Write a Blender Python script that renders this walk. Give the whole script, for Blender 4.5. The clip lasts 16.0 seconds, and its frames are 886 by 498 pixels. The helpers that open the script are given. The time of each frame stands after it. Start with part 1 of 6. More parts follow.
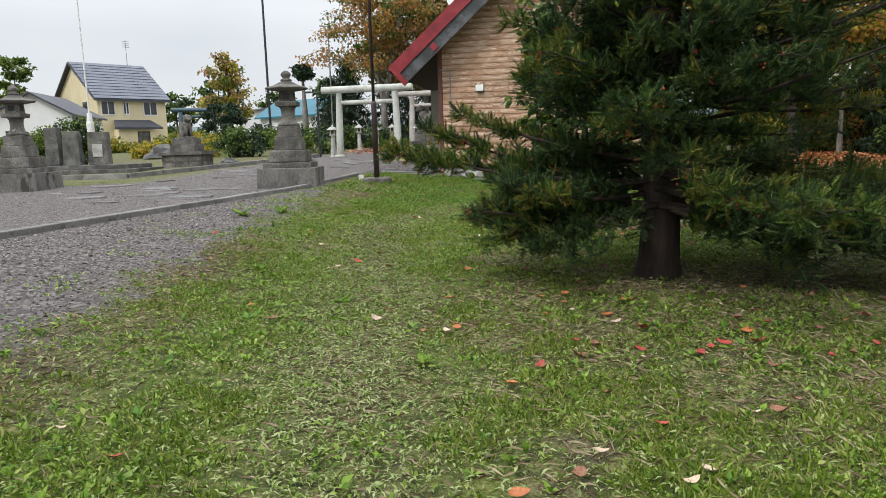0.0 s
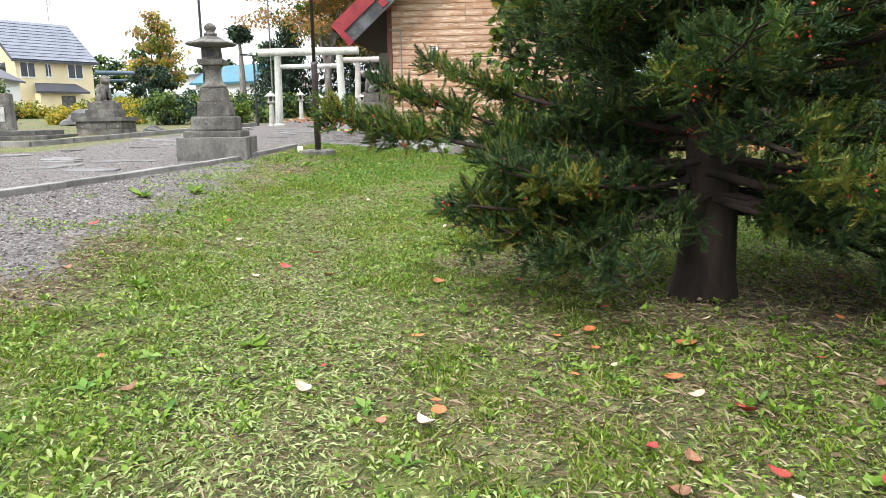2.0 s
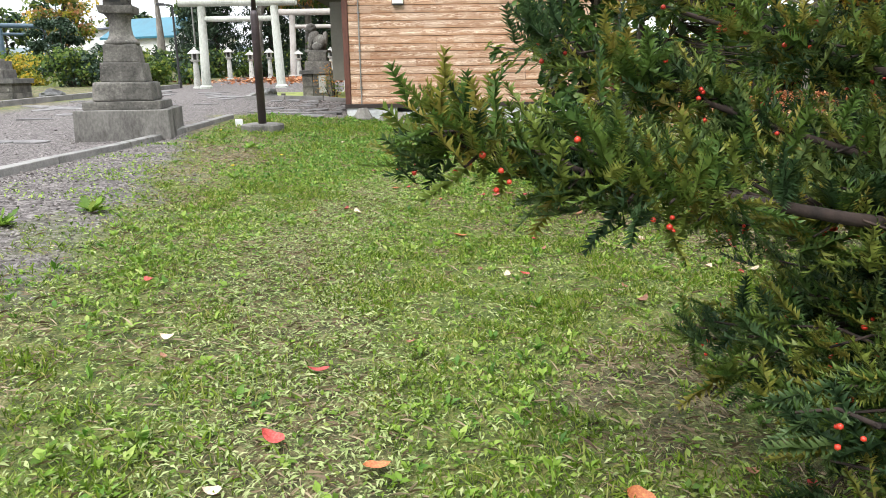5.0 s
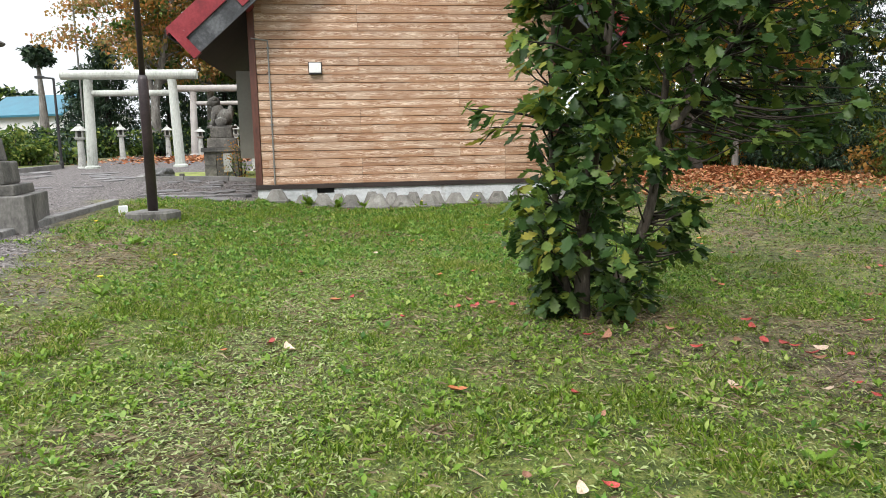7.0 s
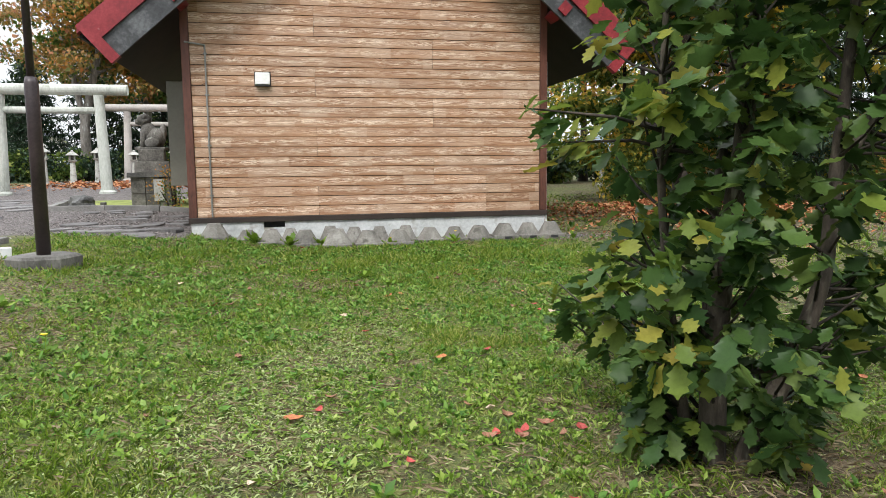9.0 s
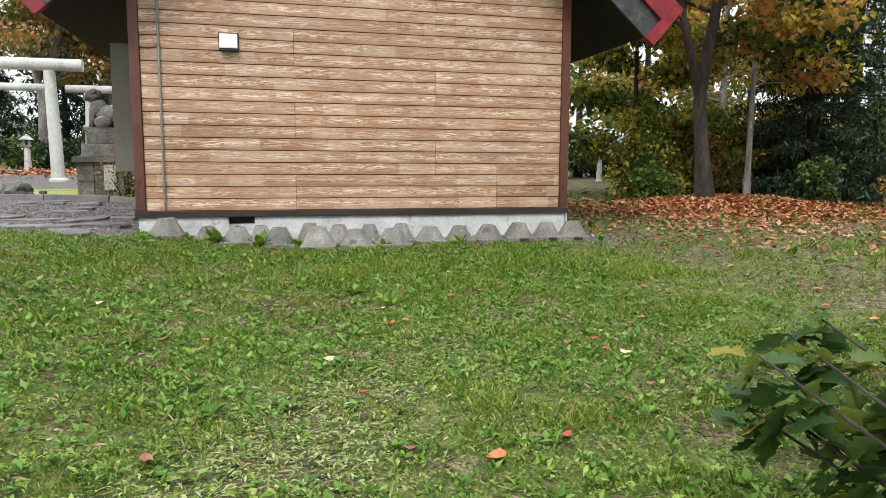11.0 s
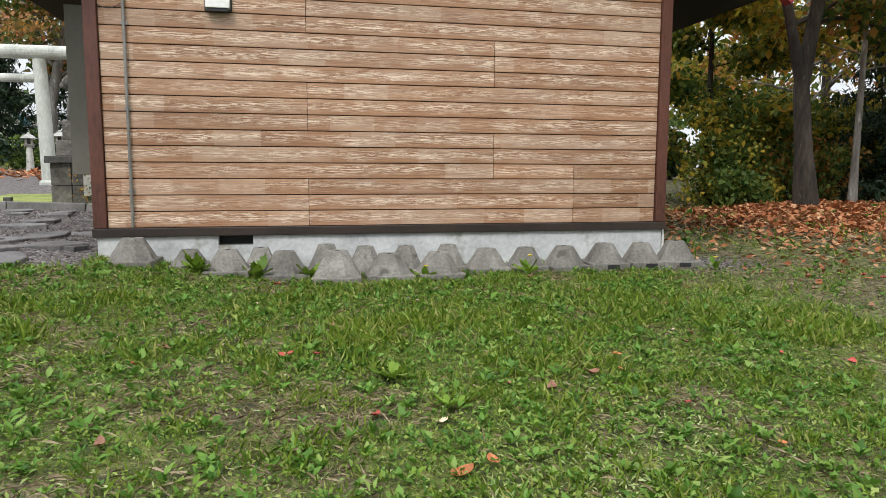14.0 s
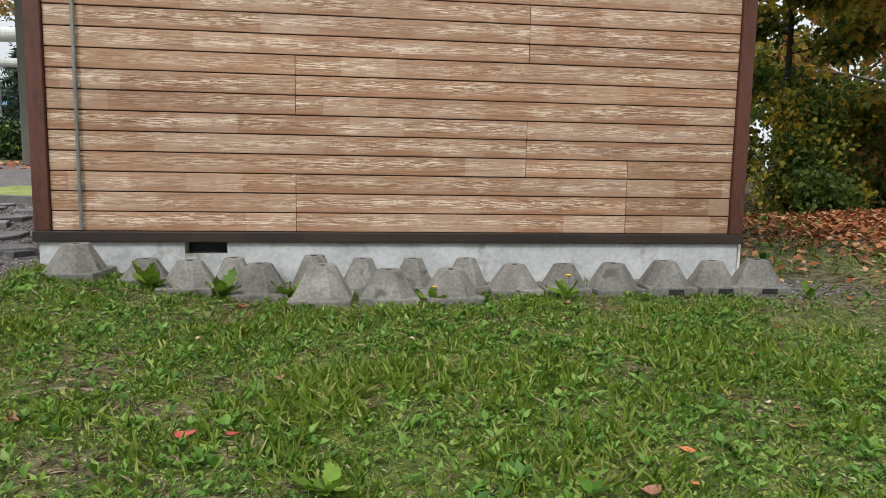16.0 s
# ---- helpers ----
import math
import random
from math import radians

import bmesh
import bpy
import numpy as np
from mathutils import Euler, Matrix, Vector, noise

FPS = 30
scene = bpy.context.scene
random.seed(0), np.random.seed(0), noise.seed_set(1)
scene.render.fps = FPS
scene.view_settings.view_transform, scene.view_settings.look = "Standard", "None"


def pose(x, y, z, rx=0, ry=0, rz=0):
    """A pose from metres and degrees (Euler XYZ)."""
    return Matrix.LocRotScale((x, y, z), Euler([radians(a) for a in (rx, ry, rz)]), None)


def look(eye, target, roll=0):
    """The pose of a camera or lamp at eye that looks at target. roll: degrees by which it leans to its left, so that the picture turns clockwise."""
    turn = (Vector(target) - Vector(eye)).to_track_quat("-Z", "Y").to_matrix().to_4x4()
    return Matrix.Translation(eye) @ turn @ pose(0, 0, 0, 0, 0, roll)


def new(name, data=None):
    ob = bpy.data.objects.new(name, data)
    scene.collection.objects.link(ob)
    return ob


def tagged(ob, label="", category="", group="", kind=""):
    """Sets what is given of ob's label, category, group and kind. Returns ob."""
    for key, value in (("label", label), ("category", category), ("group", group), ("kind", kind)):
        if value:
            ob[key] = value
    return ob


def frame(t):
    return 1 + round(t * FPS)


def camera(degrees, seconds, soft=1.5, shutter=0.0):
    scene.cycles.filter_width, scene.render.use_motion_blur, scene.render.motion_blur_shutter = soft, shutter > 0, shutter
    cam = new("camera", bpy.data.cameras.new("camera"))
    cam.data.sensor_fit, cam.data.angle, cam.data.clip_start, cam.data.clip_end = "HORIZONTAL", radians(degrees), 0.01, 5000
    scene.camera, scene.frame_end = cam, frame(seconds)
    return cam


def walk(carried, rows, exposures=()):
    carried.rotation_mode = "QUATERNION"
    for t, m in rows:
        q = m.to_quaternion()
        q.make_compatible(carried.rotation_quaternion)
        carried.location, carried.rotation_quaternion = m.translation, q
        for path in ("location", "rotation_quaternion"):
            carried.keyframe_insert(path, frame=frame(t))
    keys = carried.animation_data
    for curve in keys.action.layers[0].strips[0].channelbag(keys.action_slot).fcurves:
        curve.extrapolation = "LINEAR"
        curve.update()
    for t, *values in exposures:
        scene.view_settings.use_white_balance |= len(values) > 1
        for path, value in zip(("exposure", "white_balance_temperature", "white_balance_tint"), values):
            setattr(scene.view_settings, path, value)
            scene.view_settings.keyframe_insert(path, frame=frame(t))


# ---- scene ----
cam = camera(65.4, 16.0, soft=0.5)
PATH = [
    (0, (0.423, 0.837, 1.213), (0.075, 2.784, 0.917), -1.7),
    (0.5, (0.371, 1.254, 1.206), (0.113, 3.206, 0.856), -1.0),
    (1, (0.25, 1.674, 1.205), (0.014, 3.623, 0.823), -0.3),
    (1.5, (0.177, 2.102, 1.18), (-0.024, 4.054, 0.798), -0.6),
    (2, (0.025, 2.553, 1.161), (-0.168, 4.508, 0.783), -0.8),
    (2.5, (-0.094, 3.04, 1.137), (-0.18, 4.995, 0.728), -0.6),
    (3, (-0.275, 3.469, 1.162), (-0.326, 5.418, 0.718), 0.6),
    (3.5, (-0.432, 3.91, 1.178), (-0.435, 5.847, 0.682), 0.7),
    (4, (-0.546, 4.347, 1.174), (-0.384, 6.253, 0.591), 1.4),
    (4.5, (-0.781, 4.734, 1.268), (-0.627, 6.644, 0.696), -0.2),
    (5, (-0.985, 5.149, 1.291), (-0.987, 7.087, 0.795), -0.8),
    (5.2, (-1.073, 5.311, 1.289), (-1.119, 7.248, 0.795), -1.1),
    (7.3, (-1.385, 7.333, 1.252), (-1.102, 9.295, 0.985), -1.2),
    (7.5, (-1.413, 7.537, 1.257), (-1.138, 9.501, 0.994), -1.2),
    (8, (-1.417, 8.022, 1.266), (-1.079, 9.976, 1.011), -1.6),
    (8.5, (-1.424, 8.501, 1.269), (-1.1, 10.46, 1.026), -1.2),
    (8.7, (-1.427, 8.709, 1.276), (-1.05, 10.661, 1.062), -1.3),
    (10.8, (-1.356, 10.698, 1.138), (-0.883, 12.628, 0.906), 0.3),
    (11, (-1.343, 10.868, 1.18), (-0.873, 12.799, 0.953), 0.2),
    (11.5, (-1.295, 11.285, 1.185), (-0.838, 13.219, 0.959), -0.4),
    (12, (-1.315, 11.702, 1.195), (-0.855, 13.637, 0.978), -0.1),
    (12.5, (-1.302, 12.094, 1.212), (-0.83, 14.025, 0.992), -0.1),
    (13, (-1.281, 12.456, 1.22), (-0.806, 14.387, 1.004), -0.2),
    (13.5, (-1.218, 12.845, 1.216), (-0.744, 14.777, 1.002), -0.2),
    (14, (-1.144, 13.196, 1.202), (-0.744, 15.143, 0.976), 0.2),
    (14.5, (-1.049, 13.546, 1.225), (-0.782, 15.512, 0.98), 0.5),
    (15, (-0.869, 13.858, 1.192), (-0.681, 15.835, 0.954), 0.1),
    (15.5, (-0.757, 14.177, 1.187), (-0.546, 16.151, 0.944), 0.5),
    (16, (-0.621, 14.461, 1.197), (-0.364, 16.43, 0.96), 1.0),
]
EXPOSURES = [(0.0, 0.25), (0.5, 0.55), (1.0, 0.8), (1.5, 1.02), (3.0, 1.1), (5.0, 1.0), (8.0, 0.62), (8.5, 0.62), (11.0, 0.65), (12.5, 0.6), (14.0, 0.4), (16.0, 0.25)]
walk(cam, [(t, look(eye, target, roll)) for t, eye, target, roll in PATH], EXPOSURES)

# ---- sky, sun, exposure ----
world = bpy.data.worlds.new("overcast")
scene.world = world
world.use_nodes = True
wn, wl = world.node_tree.nodes, world.node_tree.links
wn.clear()
w_out = wn.new("ShaderNodeOutputWorld")
w_bg = wn.new("ShaderNodeBackground")
w_sky = wn.new("ShaderNodeTexSky")
w_sky.sky_type, w_sky.sun_disc = "NISHITA", False
w_sky.sun_elevation, w_sky.sun_rotation = radians(52), radians(205)
w_dim = wn.new("ShaderNodeVectorMath")
w_dim.operation = "SCALE"
w_dim.inputs["Scale"].default_value = 0.1
w_tc = wn.new("ShaderNodeTexCoord")
w_map = wn.new("ShaderNodeMapping")
w_map.inputs["Scale"].default_value = (1.0, 1.0, 3.5)
w_noise = wn.new("ShaderNodeTexNoise")
w_noise.inputs["Scale"].default_value, w_noise.inputs["Detail"].default_value = 1.7, 4
w_ramp = wn.new("ShaderNodeValToRGB")
w_ramp.color_ramp.elements[0].position, w_ramp.color_ramp.elements[0].color = 0.3, (0.72, 0.76, 0.82, 1)
w_ramp.color_ramp.elements[1].position, w_ramp.color_ramp.elements[1].color = 0.68, (0.93, 0.95, 0.98, 1)
w_mix = wn.new("ShaderNodeMix")
w_mix.data_type = "RGBA"
w_mix.inputs[0].default_value = 0.88
wl.new(w_sky.outputs[0], w_dim.inputs[0])
wl.new(w_tc.outputs["Generated"], w_map.inputs[0])
wl.new(w_map.outputs[0], w_noise.inputs["Vector"])
wl.new(w_noise.outputs[0], w_ramp.inputs[0])
w_sep = wn.new("ShaderNodeSeparateXYZ")
wl.new(w_tc.outputs["Generated"], w_sep.inputs[0])
w_up = wn.new("ShaderNodeMapRange")
w_up.inputs["From Min"].default_value, w_up.inputs["From Max"].default_value = 0.15, 0.9
w_up.inputs["To Min"].default_value, w_up.inputs["To Max"].default_value = 0.8, 2.3
wl.new(w_sep.outputs[2], w_up.inputs["Value"])
w_dome = wn.new("ShaderNodeVectorMath")
w_dome.operation = "SCALE"
wl.new(w_ramp.outputs[0], w_dome.inputs[0])
wl.new(w_up.outputs[0], w_dome.inputs["Scale"])
wl.new(w_dim.outputs[0], w_mix.inputs[6])
wl.new(w_dome.outputs[0], w_mix.inputs[7])
wl.new(w_mix.outputs[2], w_bg.inputs[0])
w_bg.inputs[1].default_value = 1.0
wl.new(w_bg.outputs[0], w_out.inputs[0])

sun = new("sun", bpy.data.lights.new("sun", "SUN"))
sun.data.energy, sun.data.angle, sun.data.color = 1.5, radians(12), (1.0, 0.97, 0.93)
sun.matrix_world = look((0, 0, 30), (7, 14, 12))

# ---- materials ----
def principled(name):
    m = bpy.data.materials.new(name)
    m.use_nodes = True
    return m, m.node_tree.nodes, m.node_tree.links, m.node_tree.nodes["Principled BSDF"]


def ramp_node(nodes, cols, lo=0.3, hi=0.7):
    r = nodes.new("ShaderNodeValToRGB")
    el = r.color_ramp.elements
    while len(el) < len(cols):
        el.new(0.5)
    for k, c in enumerate(cols):
        el[k].position, el[k].color = lo + (hi - lo) * k / max(1, len(cols) - 1), (*c, 1)
    return r


def noise_node(nodes, links, vec, scale, detail=4, rough=0.6):
    n = nodes.new("ShaderNodeTexNoise")
    n.inputs["Scale"].default_value, n.inputs["Detail"].default_value, n.inputs["Roughness"].default_value = scale, detail, rough
    if vec is not None:
        links.new(vec, n.inputs["Vector"])
    return n


def math_node(nodes, links, op, a, b=None):
    n = nodes.new("ShaderNodeMath")
    n.operation = op
    for k, v in enumerate((a, b)):
        if v is None:
            continue
        if isinstance(v, (int, float)):
            n.inputs[k].default_value = v
        else:
            links.new(v, n.inputs[k])
    return n.outputs[0]


def mix_rgb(nodes, links, fac, a, b, blend="MIX"):
    n = nodes.new("ShaderNodeMix")
    n.data_type, n.blend_type = "RGBA", blend
    for k, v in ((0, fac), (6, a), (7, b)):
        if isinstance(v, (int, float)):
            n.inputs[k].default_value = v
        elif isinstance(v, tuple):
            n.inputs[k].default_value = (*v, 1)
        else:
            links.new(v, n.inputs[k])
    return n.outputs[2]


def surface(name, cols, big=1.2, fine=25.0, rough=0.85, bump=0.3, metal=0.0, spots=None, vary=0.0, stretch=(1, 1, 1)):
    """A two-scale procedural surface: large tone patches, fine grain with relief, and dark or pale spots."""
    m, n, l, p = principled(name)
    tc = n.new("ShaderNodeTexCoord")
    mp = n.new("ShaderNodeMapping")
    mp.inputs["Scale"].default_value = stretch
    info = n.new("ShaderNodeObjectInfo")
    shift = n.new("ShaderNodeVectorMath")
    shift.operation = "ADD"
    l.new(tc.outputs["Object"], shift.inputs[0])
    l.new(math_node(n, l, "MULTIPLY", info.outputs["Random"], 37.0), shift.inputs[1])
    l.new(shift.outputs[0], mp.inputs[0])
    a = noise_node(n, l, mp.outputs[0], big, 5)
    b = noise_node(n, l, mp.outputs[0], fine, 5, 0.7)
    r = ramp_node(n, cols, 0.37, 0.63)
    s = math_node(n, l, "ADD", math_node(n, l, "MULTIPLY", a.outputs[0], 0.6), math_node(n, l, "MULTIPLY", b.outputs[0], 0.4))
    l.new(s, r.inputs[0])
    col = r.outputs[0]
    if spots:
        c = noise_node(n, l, mp.outputs[0], spots[1], 3)
        k = ramp_node(n, [(0, 0, 0), (1, 1, 1)], spots[2], spots[2] + 0.1)
        l.new(c.outputs[0], k.inputs[0])
        col = mix_rgb(n, l, k.outputs[0], col, spots[0])
    if vary:
        h = n.new("ShaderNodeHueSaturation")
        l.new(math_node(n, l, "ADD", math_node(n, l, "MULTIPLY", info.outputs["Random"], vary), 1 - vary / 2), h.inputs["Value"])
        l.new(col, h.inputs["Color"])
        col = h.outputs[0]
    l.new(col, p.inputs["Base Color"])
    p.inputs["Roughness"].default_value, p.inputs["Metallic"].default_value = rough, metal
    if bump:
        bm_n = n.new("ShaderNodeBump")
        bm_n.inputs["Strength"].default_value, bm_n.inputs["Distance"].default_value = bump, 0.01
        l.new(s, bm_n.inputs["Height"])
        l.new(bm_n.outputs[0], p.inputs["Normal"])
    return m


def leaf_mat(name, cols, own=0.62, transl=0.3, rough=0.55, big=0.8, spec=0.3):
    """Foliage: each leaf takes its own tone, patches shift the mix, light shines through."""
    m, n, l, p = principled(name)
    geo = n.new("ShaderNodeNewGeometry")
    tc = n.new("ShaderNodeTexCoord")
    a = noise_node(n, l, tc.outputs["Object"], big, 3)
    f = math_node(n, l, "ADD", math_node(n, l, "MULTIPLY", geo.outputs["Random Per Island"], own), math_node(n, l, "MULTIPLY", a.outputs[0], 1 - own))
    r = ramp_node(n, cols, 0.12 + 0.12 * (1 - own), 0.88 - 0.12 * (1 - own))
    l.new(f, r.inputs[0])
    fine = noise_node(n, l, tc.outputs["Object"], 60, 2)
    col = mix_rgb(n, l, 0.35, r.outputs[0], ramp_out(n, l, fine), "MULTIPLY")
    l.new(col, p.inputs["Base Color"])
    p.inputs["Roughness"].default_value = rough
    p.inputs["Specular IOR Level"].default_value = spec
    t = n.new("ShaderNodeBsdfTranslucent")
    l.new(col, t.inputs[0])
    mx = n.new("ShaderNodeMixShader")
    mx.inputs[0].default_value = transl
    l.new(p.outputs[0], mx.inputs[1])
    l.new(t.outputs[0], mx.inputs[2])
    l.new(mx.outputs[0], n["Material Output"].inputs[0])
    return m


def ramp_out(n, l, tex):
    r = ramp_node(n, [(0.55, 0.55, 0.55), (1, 1, 1)], 0.3, 0.6)
    l.new(tex.outputs[0], r.inputs[0])
    return r.outputs[0]


def board_mat(name, cols, pale):
    """Embossed wood-look siding: long grain, pale raised streaks along the middle of each board, worn patches."""
    m, n, l, p = principled(name)
    tc = n.new("ShaderNodeTexCoord")
    info = n.new("ShaderNodeObjectInfo")
    sh = n.new("ShaderNodeVectorMath")
    sh.operation = "ADD"
    l.new(tc.outputs["Object"], sh.inputs[0])
    l.new(math_node(n, l, "MULTIPLY", info.outputs["Random"], 91.0), sh.inputs[1])
    warp = noise_node(n, l, sh.outputs[0], 3.0, 3)
    def stretched(sx, sz):
        mp = n.new("ShaderNodeMapping")
        mp.inputs["Scale"].default_value = (sx, 1, sz)
        l.new(sh.outputs[0], mp.inputs[0])
        return mp.outputs[0]
    grain = noise_node(n, l, stretched(2.2, 75), 1.0, 6, 0.75)
    grain.inputs["Distortion"].default_value = 0.6
    tone = noise_node(n, l, stretched(0.9, 4), 1.0, 4)
    streak = noise_node(n, l, stretched(5.0, 105), 1.0, 4, 0.65)
    streak.inputs["Distortion"].default_value = 1.6
    r = ramp_node(n, cols, 0.25, 0.75)
    l.new(math_node(n, l, "ADD", math_node(n, l, "MULTIPLY", grain.outputs[0], 0.8), math_node(n, l, "MULTIPLY", tone.outputs[0], 0.25)), r.inputs[0])
    sep = n.new("ShaderNodeSeparateXYZ")
    l.new(tc.outputs["Object"], sep.inputs[0])
    off = math_node(n, l, "MULTIPLY", math_node(n, l, "SUBTRACT", warp.outputs[0], 0.5), 0.13)
    mid = math_node(n, l, "ABSOLUTE", math_node(n, l, "ADD", math_node(n, l, "ADD", sep.outputs[2], off), -0.008))
    band = ramp_node(n, [(1, 1, 1), (0, 0, 0)], 0.014, 0.062)
    l.new(mid, band.inputs[0])
    sk = ramp_node(n, [(0, 0, 0), (1, 1, 1)], 0.5, 0.55)
    l.new(streak.outputs[0], sk.inputs[0])
    run = noise_node(n, l, stretched(1.4, 3), 1.0, 2)
    rk = ramp_node(n, [(0.3, 0.3, 0.3), (1, 1, 1)], 0.35, 0.55)
    l.new(run.outputs[0], rk.inputs[0])
    f = math_node(n, l, "MULTIPLY", math_node(n, l, "MULTIPLY", band.outputs[0], sk.outputs[0]), rk.outputs[0])
    col = mix_rgb(n, l, math_node(n, l, "MULTIPLY", f, 0.9), r.outputs[0], pale)
    dk = ramp_node(n, [(1, 1, 1), (0, 0, 0)], 0.4, 0.46)
    l.new(streak.outputs[0], dk.inputs[0])
    col = mix_rgb(n, l, math_node(n, l, "MULTIPLY", math_node(n, l, "MULTIPLY", dk.outputs[0], band.outputs[0]), 0.55), col, (0.16, 0.07, 0.04))
    wear = noise_node(n, l, stretched(1.3, 9), 1.0, 3)
    wk = ramp_node(n, [(0, 0, 0), (1, 1, 1)], 0.55, 0.75)
    l.new(wear.outputs[0], wk.inputs[0])
    col = mix_rgb(n, l, math_node(n, l, "MULTIPLY", wk.outputs[0], 0.4), col, (0.62, 0.48, 0.38))
    # the embossed print repeats in blocks along a board, each faded by its own amount
    cell = math_node(n, l, "FLOOR", math_node(n, l, "MULTIPLY", math_node(n, l, "ADD", sep.outputs[0], math_node(n, l, "MULTIPLY", info.outputs["Random"], 0.9)), 2.35))
    fade = n.new("ShaderNodeTexWhiteNoise")
    fade.noise_dimensions = "2D"
    pair = n.new("ShaderNodeCombineXYZ")
    l.new(cell, pair.inputs[0])
    l.new(math_node(n, l, "MULTIPLY", info.outputs["Random"], 53.0), pair.inputs[1])
    l.new(pair.outputs[0], fade.inputs["Vector"])
    fk = ramp_node(n, [(0, 0, 0), (0.25, 0.25, 0.25), (1, 1, 1)], 0.35, 1.0)
    l.new(fade.outputs["Value"], fk.inputs[0])
    col = mix_rgb(n, l, math_node(n, l, "MULTIPLY", fk.outputs[0], 0.26), col, (0.76, 0.6, 0.46))
    h = n.new("ShaderNodeHueSaturation")
    l.new(math_node(n, l, "ADD", math_node(n, l, "MULTIPLY", info.outputs["Random"], 0.16), 0.9), h.inputs["Value"])
    l.new(col, h.inputs["Color"])
    l.new(h.outputs[0], p.inputs["Base Color"])
    p.inputs["Roughness"].default_value = 0.62
    b = n.new("ShaderNodeBump")
    b.inputs["Strength"].default_value, b.inputs["Distance"].default_value = 0.5, 0.004
    l.new(math_node(n, l, "ADD", grain.outputs[0], f), b.inputs["Height"])
    l.new(b.outputs[0], p.inputs["Normal"])
    return m


def ground_mat():
    m, n, l, p = principled("lawn_and_gravel")
    tc = n.new("ShaderNodeTexCoord")
    v = tc.outputs["Object"]
    def attr(name):
        a = n.new("ShaderNodeAttribute")
        a.attribute_name = name
        return a.outputs["Fac"]
    big, mid, fine = noise_node(n, l, v, 0.9, 5), noise_node(n, l, v, 9, 5), noise_node(n, l, v, 70, 4, 0.7)
    s = math_node(n, l, "ADD", math_node(n, l, "MULTIPLY", mid.outputs[0], 0.5), math_node(n, l, "MULTIPLY", fine.outputs[0], 0.5))
    g = ramp_node(n, [(0.03, 0.045, 0.008), (0.085, 0.115, 0.018), (0.19, 0.2, 0.05)], 0.4, 0.6)
    d = ramp_node(n, [(0.03, 0.021, 0.014), (0.1, 0.073, 0.048), (0.27, 0.21, 0.14)], 0.4, 0.6)
    l.new(s, g.inputs[0])
    l.new(s, d.inputs[0])
    col = mix_rgb(n, l, attr("bare"), g.outputs[0], d.outputs[0])
    vor = n.new("ShaderNodeTexVoronoi")
    vor.inputs["Scale"].default_value = 34
    l.new(v, vor.inputs["Vector"])
    sepc = n.new("ShaderNodeSeparateColor")
    l.new(vor.outputs["Color"], sepc.inputs[0])
    st = ramp_node(n, [(0.05, 0.043, 0.04), (0.115, 0.1, 0.095), (0.27, 0.246, 0.234)], 0.1, 0.95)
    l.new(math_node(n, l, "ADD", math_node(n, l, "MULTIPLY", sepc.outputs[0], 0.65), math_node(n, l, "MULTIPLY", fine.outputs[0], 0.35)), st.inputs[0])
    col = mix_rgb(n, l, attr("gravel"), col, st.outputs[0])
    l.new(col, p.inputs["Base Color"])
    p.inputs["Roughness"].default_value = 0.95
    b = n.new("ShaderNodeBump")
    b.inputs["Strength"].default_value, b.inputs["Distance"].default_value = 0.7, 0.02
    l.new(math_node(n, l, "SUBTRACT", math_node(n, l, "ADD", fine.outputs[0], mid.outputs[0]), math_node(n, l, "MULTIPLY", vor.outputs["Distance"], attr("gravel"))), b.inputs["Height"])
    l.new(b.outputs[0], p.inputs["Normal"])
    return m


